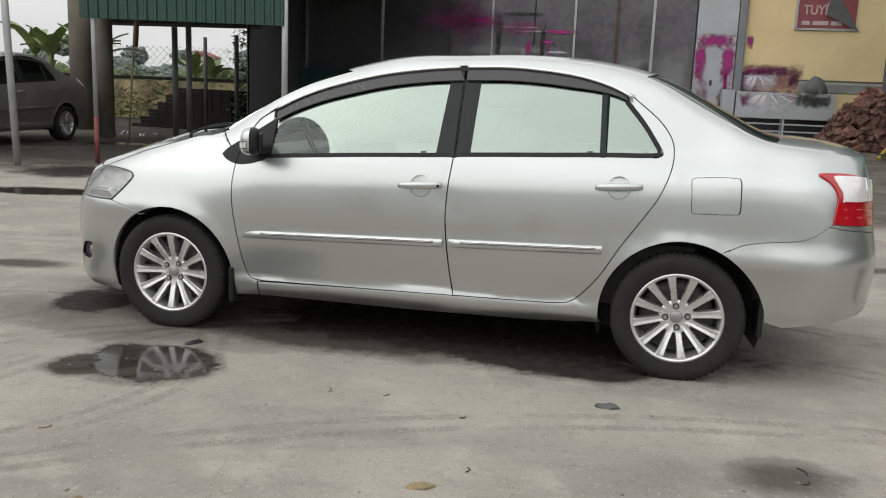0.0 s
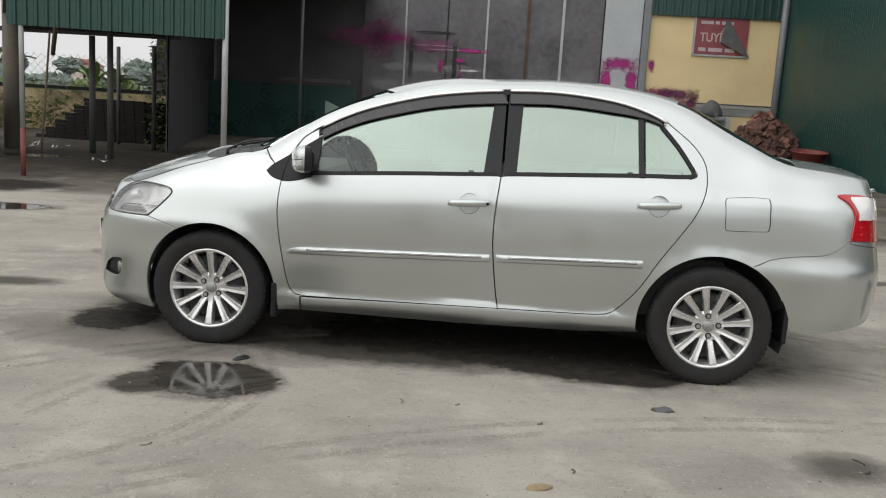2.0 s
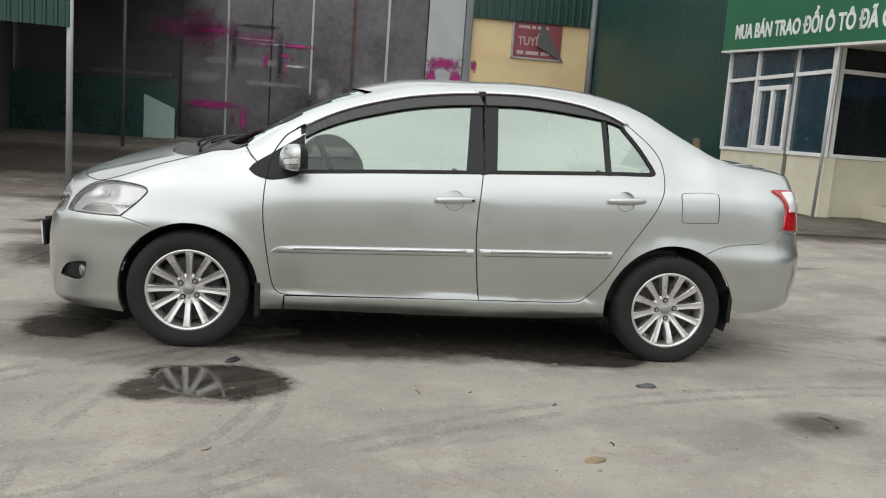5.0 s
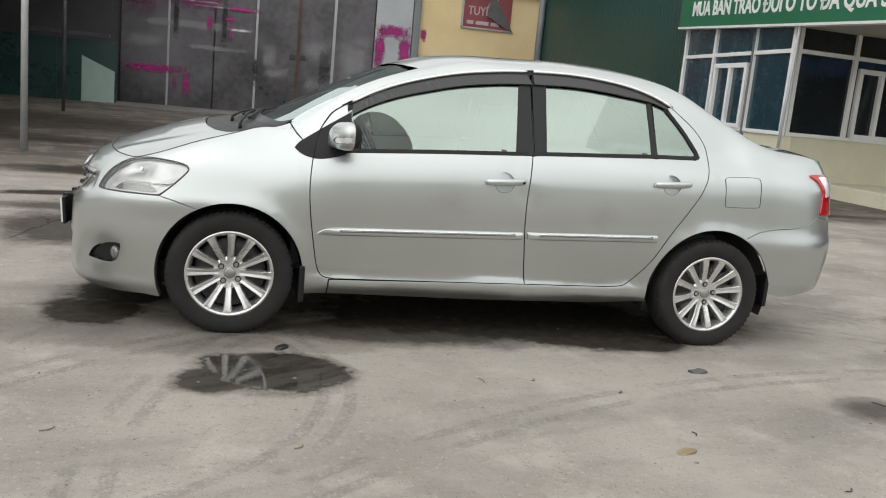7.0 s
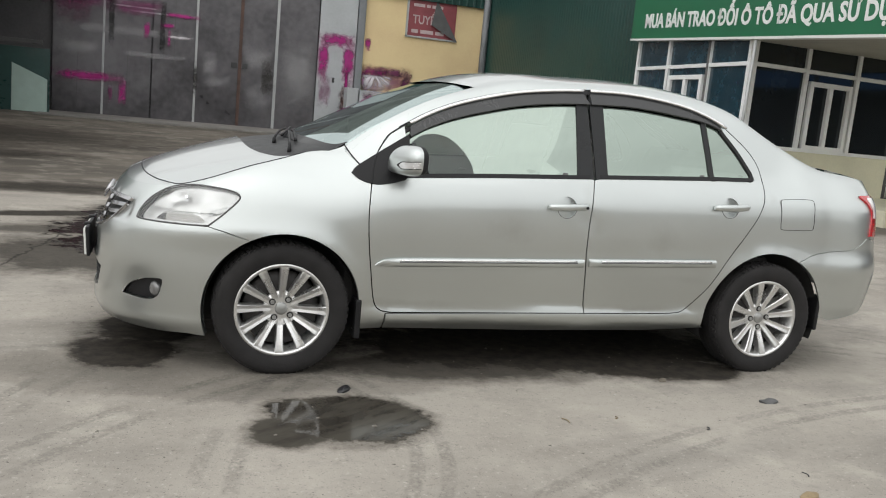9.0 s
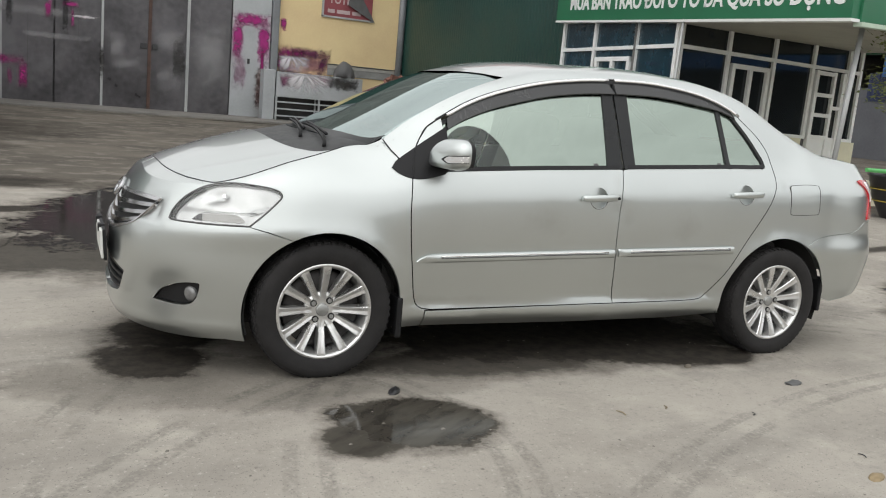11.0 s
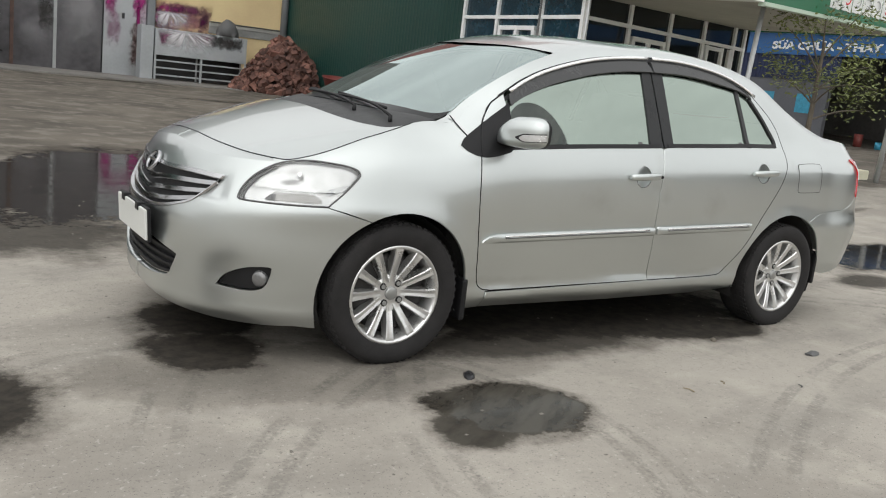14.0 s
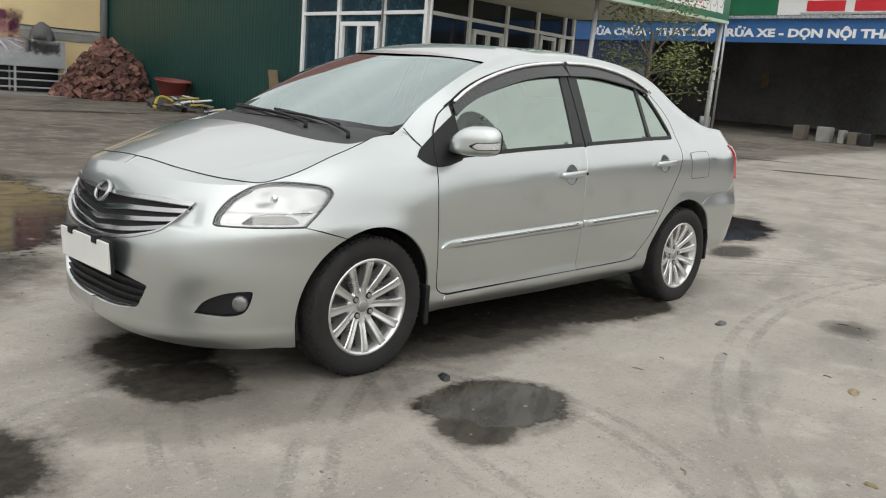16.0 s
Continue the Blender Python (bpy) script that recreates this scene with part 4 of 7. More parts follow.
for (xa, ya), (xb, yb) in (((-1.262, -.585), (-1.19, .06)), ((-1.305, -.34), (-1.155, .46))):
    line = [top(np.array([xa + (xb - xa) * t]), np.array([ya + (yb - ya) * t]))[0] + np.array([0, 0, .010 + .008 * math.sin(math.pi * t)]) for t in np.linspace(0, 1, 9)]
    arm = part("wiper_arm", tube(line, .0065), BLACK, car)
    part("wiper_pivot", rodded(line[0] - np.array([0, 0, .03]), line[0] + np.array([0, 0, .004]), .010, .008, 12), BLACK, arm)
    line = [top(np.array([xa + .030 + (xb - xa) * t]), np.array([ya + .02 + (yb - ya) * t]))[0] + np.array([0, 0, .008]) for t in np.linspace(.15, 1.06, 9)]
    part("wiper_blade", tube(line, .007, 6), BLACK, arm)

# black strips added behind panel gaps to keep daylight from leaking in
for flip in (1, -1):
    for line in (WS_SIDE, RG_SIDE):
        part("glass_seal", skin([(top, [(x, y * flip) for x, y in strip(line, .06)], [])], rim=.002, off=-.011, gap=0), BLACK, car)
for flip in (False, True):
    part("roof_seal", skin([(side, strip(edge_curve(-.95, 1.55, 60, -.008), .03), [])], rim=.002, off=-.012, gap=0, h=.03, flip=flip, blend=False), BLACK, car)
    part("roof_seam", trim_tube([(q[0], q[1] + .005) for q in RAIL], .0045, .001, flip), BLACK, car)

    frame_ = [(-.893, .985), (-.881, 1.008), (-.855, 1.05), (-.82, 1.097), (-.755, 1.142)]
    part("door_frame", skin([(side, frame_ + [(-.750, 1.095), (-.80, 1.063), (-.87, 1.018)], [])], flip=flip, rim=.006, off=.002, gap=0, h=.02, blend=False), PAINT, car)
    part("door_seam", trim_tube(curve((-.911, .876), (-.905, .93), (-.884, 1.004), (-.857, 1.052), (-.822, 1.099), (-.748, 1.148)), .0028, .0045, flip), BLACK, car)
    part("fender_seam", trim_tube(curve((-1.026, 1.030), (-1.0, .994), (-.964, .9555)), .0030, .0012, flip), BLACK, car)
    # maker's stamps etched in the corners of the glass
    for x0, z0 in ((.045, .985), (.83, 1.025), (1.075, 1.04)):
        part("glass_stamp", skin([(side, [(x0 - .014, z0 - .005), (x0 + .012, z0 - .005), (x0 + .012, z0 + .005), (x0 - .014, z0 + .005)], [])], flip=flip, rim=.0004, off=-.0045, gap=0, blend=False), GREYTRIM, car)

# badge, plate
p = side(np.array([-2.45]), np.array([.70]))[0]
bm = bmesh.new()
vs, fs = lathe([(.050, -.004), (.058, -.010), (.066, -.004), (.066, .008), (.050, .008)], 40, True)
me = as_mesh("badge", [(v[0] * .88, v[1], v[2] * .72) for v in vs], fs, smooth=True)
me.transform(Matrix.Translation(p + np.array([-.014, 0, .002])) @ Euler((0, 0, radians(-90))).to_matrix().to_4x4() @ Euler((radians(-28), 0, 0)).to_matrix().to_4x4())
badge = part("badge", me, DARKCHROME, car, "plain chrome oval badge")
bm = bmesh.new()
box(bm, -.006, .006, -.045, .045, -.006, .006, .002)
part("badge_bar", (bmesh.ops.transform(bm, matrix=Matrix.Translation(p + np.array([-.016, 0, .008])), verts=bm.verts), bm)[1], DARKCHROME, badge)
plate = part("number_plate", boxed(-.006, .006, -.225, .225, -.062, .062, .003, Matrix.Translation((-2.135, -.02, .468)) @ Euler((0, radians(-4), 0)).to_matrix().to_4x4()), PLATE, car, "blank white number plate in a dark frame")
part("plate_frame", boxed(-.004, .010, -.232, .232, -.069, .069, .003, Matrix.Translation((-2.127, -.02, .468)) @ Euler((0, radians(-4), 0)).to_matrix().to_4x4()), BLACK, plate)
for y0 in (-.13, .10):
    part("plate_clip", boxed(-2.150, -2.12, y0 - .022, y0 + .022, .512, .545, .004), BLACK, plate)


# wheels
def wheel(parent, m):
    w = TYRE
    vs, fs = lathe([(.205, -.085), (.225, -.098), (.255, -.104), (.275, -.101), (.288, -.094), (w - .004, -.082), (w, -.066), (w, .066), (.285, .098), (.262, .104), (.205, .085)], 72)
    rubber = part("tyre", as_mesh("tyre", vs, fs, smooth=True), RUBBER, parent)
    rubber.matrix_basis = m
    bm = bmesh.new()
    for i in range(60):
        a = 2 * math.pi * i / 60
        for yy, w0 in ((-.062, .016), (-.028, .012), (.005, .012), (.040, .014)):
            box(bm, -.011, .011, yy - w0 * .8, yy + w0 * .8, w - .002, w + .0025, 0, Euler((0, a + yy * 3, 0)).to_matrix().to_4x4())
        box(bm, -.007, .007, -.088, -.070, w - .012, w - .0005, 0, Euler((0, a, 0)).to_matrix().to_4x4() @ Matrix.Translation((0, 0, 0)))
    tread = part("tread", bm, RUBBER, rubber)
    vs, fs = lathe([(.212, -.082), (.208, -.090), (.198, -.090), (.192, -.078), (.184, -.055), (.178, .02), (.178, .08)], 72)
    rim_ = part("rim", as_mesh("rim", vs, fs, smooth=True), ALLOY, rubber)
    bm = bmesh.new()
    vs, fs = lathe([(.001, -.030), (.12, -.03), (.165, -.028), (.17, -.02)], 40)
    part("brake_disc", as_mesh("disc", vs, fs, smooth=True), DARKALLOY, rubber)
    # twelve tapered spokes
    bm = bmesh.new()
    for i in range(12):
        a = 2 * math.pi * (i + .5) / 12
        turn = Euler((0, a, 0)).to_matrix()
        rings = []
        for r, hw, yf, dp in ((.045, .0150, -.050, .03), (.075, .0148, -.055, .042), (.100, .0150, -.064, .046), (.130, .0158, -.073, .046), (.160, .0172, -.081, .044), (.185, .0192, -.086, .036), (.200, .0215, -.087, .02)):
            rings.append([bm.verts.new(turn @ Vector(q)) for q in ((-hw * 1.12, yf + dp, r), (-hw, yf + .0045, r), (-hw * .80, yf, r), (0, yf + .0022, r), (hw * .80, yf, r), (hw, yf + .0045, r), (hw * 1.12, yf + dp, r))])
        for p0, p1 in zip(rings, rings[1:]):
            for j in range(6):
                bm.faces.new((p0[j], p0[j + 1], p1[j + 1], p1[j]))
    vs, fs = lathe([(.0, -.049), (.040, -.049), (.066, -.050), (.078, -.042), (.082, -.02)], 48)
    k = [bm.verts.new(v) for v in vs]
    for fc in fs:
        try:
            bm.faces.new([k[i] for i in fc])
        except ValueError:
            pass
    bmesh.ops.recalc_face_normals(bm, faces=bm.faces)
    part("spokes", bm, ALLOY, rim_)
    vs, fs = lathe([(.0, -.060), (.022, -.0595), (.028, -.055), (.029, -.045)], 32)
    part("hub_cap", as_mesh("cap", vs, fs, smooth=True), HANDLECUP, rim_)
    for i in range(4):
        a = 2 * math.pi * i / 4 + .17
        c = Vector((.050 * math.cos(a), 0, .050 * math.sin(a)))
        # black disc stands for the shade in the nut recess
        part("nut_hole", rodded(c + Vector((0, -.0535, 0)), c + Vector((0, -.035, 0)), .0150, .0150, 20), RUBBER, rim_)
        part("wheel_nut", rodded(c + Vector((0, -.058, 0)), c + Vector((0, -.035, 0)), .0100, .0108, 6), HANDLECUP, rim_)
    return rubber


first = None
for hub in (HUB_F, HUB_R):
    for s in (-1, 1):
        turn = Matrix.Identity(4) if s < 0 else Euler((0, 0, math.pi)).to_matrix().to_4x4()
        m = Matrix.Translation((hub, s * .708, HUB_Z)) @ turn @ Euler((0, radians(45.5 if hub < 0 else 4), 0)).to_matrix().to_4x4()
        if first is None:
            first = wheel(car, m)
        else:
            copy_thing(first, m)

# underside and cabin
part("underbody", boxed(-1.70, 1.62, -.56, .56, .18, .30, .03), SHADOWBLACK, car)
part("cabin_tub", boxed(-1.0, 1.35, -.70, .70, .30, .62, .05), SHADOWBLACK, car)
bm = boxed(-1.12, -.78, -.62, .62, .62, .93, .06)
part("dashboard", bm, DASH, car)
for y0 in (-.34, .34):
    seat = part("seat", boxed(-.35, .15, y0 - .24, y0 + .24, .58, .74, .06), SEAT, car)
    part("backrest", boxed(-.06, .06, -.23, .23, 0, .56, .05, Matrix.Translation((.16, y0, .66)) @ Euler((0, radians(16), 0)).to_matrix().to_4x4()), SEAT, seat)
    part("headrest", boxed(-.04, .04, -.13, .13, 0, .17, .04, Matrix.Translation((.33, y0, 1.21)) @ Euler((0, radians(12), 0)).to_matrix().to_4x4()), SEAT, seat)
bench = part("rear_bench", boxed(.75, 1.2, -.6, .6, .58, .74, .06), SEAT, car)
part("backrest", boxed(-.07, .07, -.6, .6, 0, .5, .05, Matrix.Translation((1.15, 0, .66)) @ Euler((0, radians(24), 0)).to_matrix().to_4x4()), SEAT, bench)
vs, fs = lathe([(.178 + .014 * math.cos(a), .014 * math.sin(a)) for a in np.linspace(0, 2 * math.pi, 9)[:-1]], 36, True)
me = as_mesh("wheel", vs, fs, smooth=True)
me.transform(Matrix.Translation((-.60, -.34, .95)) @ Euler((0, radians(0), radians(90))).to_matrix().to_4x4() @ Euler((radians(-28), 0, 0)).to_matrix().to_4x4())
part("steering_wheel", me, BLACK, car)

# door mirrors
for s in (-1, 1):
    bm = bmesh.new()
    bmesh.ops.create_uvsphere(bm, u_segments=48, v_segments=40, radius=1)
    for v in bm.verts:
        x, y, z = v.co
        e = lambda q, n: math.copysign(abs(q) ** n, q)
        k = 1 - .30 * float(ramp(y, -.2, 1.0))
        v.co = Vector((e(x, .75) * (.062 if x < 0 else .034), e(y, .62) * .122, (e(z, .70) * .073 if z > 0 else e(z, .42) * .062) * k - .010 * y - .012 * float(ramp(y, 0, 1))))
    for fc in bm.faces:
        fc.smooth = True
    # indicator lens set into the shell, rounded at its inner end, in a dark frame
    def lens_sheet(grow, proud):
        b = bmesh.new()
        rows = []
        for i in range(19):
            a = i / 18
            y = -.02 + grow - (.93 + grow) * a
            half = (.0135 + grow * .12) * math.sqrt(min(1, 1 - (1 - min(1, a / .16)) ** 2 + .02))
            row = []
            for k in range(7):
                zz = -.0155 + half * (2 * k / 6 - 1)
                zu = math.copysign((abs(zz) / (.062 if zz < 0 else .073)) ** (1 / (.42 if zz < 0 else .70)), zz)
                xu = -math.sqrt(max(0, 1 - y * y - zu * zu))
                c = Vector((-abs(xu) ** .75 * .062, math.copysign(abs(y) ** .62, y) * .122, zz - .010 * y))
                row.append(b.verts.new(c * proud))
            rows.append(row)
        for p_, q_ in zip(rows, rows[1:]):
            for k in range(6):
                b.faces.new((p_[k], p_[k + 1], q_[k + 1], q_[k])).smooth = True
        bmesh.ops.recalc_face_normals(b, faces=b.faces)
        if sum(fc.normal.x for fc in b.faces) > 0:
            bmesh.ops.reverse_faces(b, faces=b.faces)
        return b
    ind, groove = lens_sheet(0, 1.03), lens_sheet(.03, 1.018)
    glass = boxed(.029, .037, -.088, .088, -.045, .045, .003)
    place = Matrix.Translation((-.772, -.868, .992)) @ Euler((0, 0, radians(20))).to_matrix().to_4x4()
    for b in (bm, ind, groove, glass):
        bmesh.ops.transform(b, matrix=place, verts=b.verts)
    foot = boxed(-.82, -.73, -.83, -.74, .935, .975, .015)
    if s > 0:
        for b in (bm, ind, groove, glass, foot):
            bmesh.ops.scale(b, vec=(1, -1, 1), verts=b.verts)
            bmesh.ops.reverse_faces(b, faces=b.faces)
    rim_ = bm.copy()
    back = lambda fc: (place.inverted() @ Vector((fc.calc_center_median().x, -abs(fc.calc_center_median().y), fc.calc_center_median().z))).x > -.010
    bmesh.ops.delete(bm, geom=[fc for fc in bm.faces if back(fc)], context="FACES")
    bmesh.ops.delete(rim_, geom=[fc for fc in rim_.faces if not back(fc)], context="FACES")
    shell = part("door_mirror", bm, PAINT, car, "silver door mirror with a clear indicator")
    part("mirror_rim", rim_, BLACK, shell)
    part("indicator", ind, BOWLGREY, shell, "clear indicator lens in the mirror shell")
    part("indicator_frame", groove, BLACK, shell)
    # gloss black paints in the dark surroundings this mirror would reflect
    part("mirror_glass", glass, GLOSSBLACK, shell)
    part("mirror_foot", foot, BLACK, shell)

# the panes let daylight into the cabin
for ob in bpy.data.objects:
    if ob.name.split(".")[0] in ("windscreen", "rear_window", "side_window", "quarter_window", "clear_window_spot"):
        ob.visible_shadow = False


# ---- ground ----
def ground_z(x, y):
    d2 = np.minimum(np.asarray(x, float) ** 2 + np.asarray(y, float) ** 2, 55.0 ** 2)
    return .0003 * d2 + .0003 * np.clip(x, 0, 30) ** 2


def gz(x, y):
    return float(ground_z(x, y))


def vary_by_piece(m, island=False, low=.6, high=1.35):
    """Gives every piece its own shade."""
    t, b = nodes_of(m)
    n = t.nodes.new("ShaderNodeNewGeometry" if island else "ShaderNodeObjectInfo")
    r = t.nodes.new("ShaderNodeMapRange")
    r.inputs["To Min"].default_value, r.inputs["To Max"].default_value = low, high
    t.links.new(n.outputs["Random Per Island" if island else "Random"], r.inputs["Value"])
    x = t.nodes.new("ShaderNodeVectorMath")
    x.operation = "SCALE"
    t.links.new(b.inputs["Base Color"].links[0].from_socket, x.inputs[0])
    t.links.new(r.outputs["Result"], x.inputs["Scale"])
    t.links.new(x.outputs[0], b.inputs["Base Color"])
    return m


class Web:
    """Short hand for node trees."""
    def __init__(self, m):
        self.t = m.node_tree

    def node(self, kind, **inputs):
        n = self.t.nodes.new(kind)
        for k, v in inputs.items():
            s = n.inputs[int(k[1:])] if k[0] == "i" and k[1:].isdigit() else n.inputs[k.replace("_", " ")]
            if isinstance(v, bpy.types.NodeSocket):
                self.t.links.new(v, s)
            else:
                s.default_value = v
        return n

    def math(self, op, a, b=0.0, c=0.0, clamp=False):
        n = self.node("ShaderNodeMath", i0=a, i1=b, i2=c)
        n.operation, n.use_clamp = op, clamp
        return n.outputs[0]

    def noise(self, vec, scale, detail=4, rough=.55):
        return self.node("ShaderNodeTexNoise", Vector=vec, Scale=scale, Detail=detail, Roughness=rough).outputs["Fac"]

    def stretch(self, vec, loc=(0, 0, 0), turn=0, size=(1, 1, 1)):
        n = self.node("ShaderNodeMapping", Vector=vec, Location=loc, Rotation=(0, 0, radians(turn)), Scale=size)
        n.vector_type = "TEXTURE"
        return n.outputs[0]

    def step(self, v, lo, hi, a=0.0, b=1.0):
        n = self.node("ShaderNodeMapRange", Value=v)
        n.interpolation_type = "SMOOTHSTEP"
        for k, q in (("From Min", lo), ("From Max", hi), ("To Min", a), ("To Max", b)):
            n.inputs[k].default_value = q
        return n.outputs["Result"]

    def mix(self, fac, a, b, kind="MIX"):
        n = self.t.nodes.new("ShaderNodeMix")
        n.data_type, n.blend_type = "RGBA", kind
        for s, v in ((n.inputs[0], fac), (n.inputs[6], a), (n.inputs[7], b)):
            if isinstance(v, bpy.types.NodeSocket):
                self.t.links.new(v, s)
            else:
                s.default_value = v if s is n.inputs[0] else (*v, 1)
        return n.outputs[2]


def yard_material():
    m = bpy.data.materials.new("yard_concrete")
    m.use_nodes = True
    w = Web(m)
    b = m.node_tree.nodes["Principled BSDF"]
    at = w.node("ShaderNodeTexCoord").outputs["Object"]
    broad, mid, fine, grit = w.noise(at, .45, 5), w.noise(at, 2.6, 6, .6), w.noise(at, 14, 5, .65), w.noise(at, 130, 2)
    sweep = w.noise(w.stretch(at, turn=12, size=(2.0, .55, 1)), 1.0, 6, .6)
    col = w.mix(w.step(broad, .35, .65), (.284, .261, .229), (.374, .347, .306))
    col = w.mix(w.step(sweep, .46, .68, 0, .75), col, (.225, .21, .188))
    col = w.mix(w.step(mid, .50, .70, 0, .55), col, (.46, .43, .375))
    col = w.mix(w.step(fine, .5, .75, 0, .35), col, (.20, .19, .17))
    col = w.mix(w.step(grit, .62, .72, 0, .65), col, (.12, .115, .105))
    pits = w.noise(at, 46, 3, .6)
    col = w.mix(w.step(pits, .60, .70, 0, .48), col, (.15, .142, .13))
    col = w.mix(w.step(pits, .40, .30, 0, .45), col, (.48, .455, .41))
    col = w.mix(w.step(w.noise(w.stretch(at, (3, 7, 0)), 1.1, 8, .7), .50, .62, 0, .40), col, (.40, .375, .33))
    # the rest of the yard past the pale slab is older and dirtier
    xyz = w.node("ShaderNodeSeparateXYZ", Vector=at)
    line = w.math("MULTIPLY_ADD", mid, 1.1, xyz.outputs["Y"])
    line = w.math("MULTIPLY_ADD", broad, 1.2, line)
    old = w.step(line, 6.1, 6.7)
    blot = w.noise(w.stretch(at, (5, 2, 0), 20, (1.5, 1, 1)), .8, 6, .62)
    dirt = w.mix(w.step(w.math('MULTIPLY_ADD', blot, .6, w.math('MULTIPLY', broad, .4)), .40, .62), (.158, .140, .118), (.092, .083, .071))
    dirt = w.mix(w.step(mid, .50, .64, 0, .60), dirt, (.235, .215, .186))
    dirt = w.mix(w.step(w.noise(at, 1.3, 7, .68), .52, .62, 0, .45), dirt, (.20, .182, .156))
    dirt = w.mix(w.step(fine, .5, .75, 0, .25), dirt, (.10, .092, .081))
    col = w.mix(old, col, dirt)
    # tyre marks in wide curves
    tread = w.math("MULTIPLY_ADD", w.noise(at, 60, 2), .6, w.math("MULTIPLY", fine, .4))
    for cx, cy, r in ((.80, -3.87, 3.67), (.80, -3.87, 3.80), (.53, -2.17, 2.95), (.53, -2.17, 3.08), (1.22, -2.33, 2.80), (1.22, -2.33, 2.92), (-2.03, -1.51, 1.16), (-2.03, -1.51, 1.27), (2.4, -6.5, 5.2), (2.4, -6.5, 5.32)):
        d = w.node("ShaderNodeVectorMath", i0=w.stretch(at, (cx, cy, 0)))
        d.operation = "LENGTH"
        ring = w.math("ABSOLUTE", w.math("SUBTRACT", d.outputs["Value"], r))
        k = w.math("MULTIPLY", w.step(ring, .034, .018), w.step(tread, .36, .56, 0, .36))
        k = w.math("MULTIPLY", k, w.step(mid, .40, .56))
        col = w.mix(k, col, (.12, .115, .105))
    # a crack across the slab before the car
    q = w.node("ShaderNodeSeparateXYZ", Vector=w.stretch(at, (-2.57, 2.6, 0), 80.6, (1.25, 1, 1)))
    d = w.math("ABSOLUTE", w.math("MULTIPLY_ADD", w.math("SUBTRACT", w.noise(at, 3.5, 6, .65), .5), .22, q.outputs["Y"]))
    crack = w.math("MULTIPLY", w.step(d, .016, .005, 0, .85), w.step(w.math("ABSOLUTE", q.outputs["X"]), 1.1, .9))
    col = w.mix(crack, col, (.07, .066, .06))
    # standing water, damp round it, and shade painted in beneath cars and canopy
    wob = w.math("MULTIPLY_ADD", w.noise(at, 4.0, 8, .72), 1.1, w.math("MULTIPLY", w.noise(at, 1.6, 3), .7))
    wob = w.math("MULTIPLY_ADD", w.noise(at, 15, 4, .6), .35, w.math("SUBTRACT", wob, 1.075))
    pool_and_shade = damp_and_shade = None
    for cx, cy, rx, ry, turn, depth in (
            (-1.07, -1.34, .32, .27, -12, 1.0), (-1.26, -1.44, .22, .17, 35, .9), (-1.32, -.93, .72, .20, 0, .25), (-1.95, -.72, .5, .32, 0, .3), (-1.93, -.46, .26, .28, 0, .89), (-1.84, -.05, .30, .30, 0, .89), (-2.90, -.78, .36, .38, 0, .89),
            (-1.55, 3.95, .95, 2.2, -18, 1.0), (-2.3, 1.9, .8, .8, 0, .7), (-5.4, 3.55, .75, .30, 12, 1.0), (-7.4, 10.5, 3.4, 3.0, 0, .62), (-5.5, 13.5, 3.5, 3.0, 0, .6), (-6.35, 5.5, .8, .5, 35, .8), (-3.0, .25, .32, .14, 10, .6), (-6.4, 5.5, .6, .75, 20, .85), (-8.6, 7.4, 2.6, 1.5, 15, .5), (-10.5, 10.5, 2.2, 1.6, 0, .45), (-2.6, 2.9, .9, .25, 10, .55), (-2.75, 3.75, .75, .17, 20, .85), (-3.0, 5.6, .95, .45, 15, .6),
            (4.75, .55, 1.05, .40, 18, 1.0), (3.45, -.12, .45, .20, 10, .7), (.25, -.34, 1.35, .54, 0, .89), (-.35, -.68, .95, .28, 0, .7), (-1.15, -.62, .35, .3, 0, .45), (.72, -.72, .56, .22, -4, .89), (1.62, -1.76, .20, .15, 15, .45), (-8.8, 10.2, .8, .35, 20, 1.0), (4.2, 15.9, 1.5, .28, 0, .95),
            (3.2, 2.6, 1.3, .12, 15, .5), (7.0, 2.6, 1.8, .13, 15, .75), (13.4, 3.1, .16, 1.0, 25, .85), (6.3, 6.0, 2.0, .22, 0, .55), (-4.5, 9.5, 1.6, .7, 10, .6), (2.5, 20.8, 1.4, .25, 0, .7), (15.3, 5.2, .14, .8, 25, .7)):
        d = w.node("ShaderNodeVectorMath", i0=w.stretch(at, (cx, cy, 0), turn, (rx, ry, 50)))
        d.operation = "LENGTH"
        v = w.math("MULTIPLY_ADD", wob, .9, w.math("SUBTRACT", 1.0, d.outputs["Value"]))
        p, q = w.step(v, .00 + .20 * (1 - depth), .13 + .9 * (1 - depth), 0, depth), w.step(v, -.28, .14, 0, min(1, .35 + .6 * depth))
        pool_and_shade = p if pool_and_shade is None else w.math("MAXIMUM", pool_and_shade, p)
        damp_and_shade = q if damp_and_shade is None else w.math("MAXIMUM", damp_and_shade, q)
    col = w.mix(damp_and_shade, col, (.43, .42, .41), "MULTIPLY")
    col = w.mix(pool_and_shade, col, w.mix(w.step(fine, .35, .65), (.012, .011, .010), (.036, .031, .025)))
    # paler brown streaks through the puddle by the wheel
    d = w.node("ShaderNodeVectorMath", i0=w.stretch(at, (-1.12, -1.38, 0), -12, (.55, .42, 50)))
    d.operation = "LENGTH"
    streaks = w.step(w.noise(w.stretch(at, turn=35, size=(.5, .12, 1)), 1.3, 5, .6), .36, .62, .25, .95)
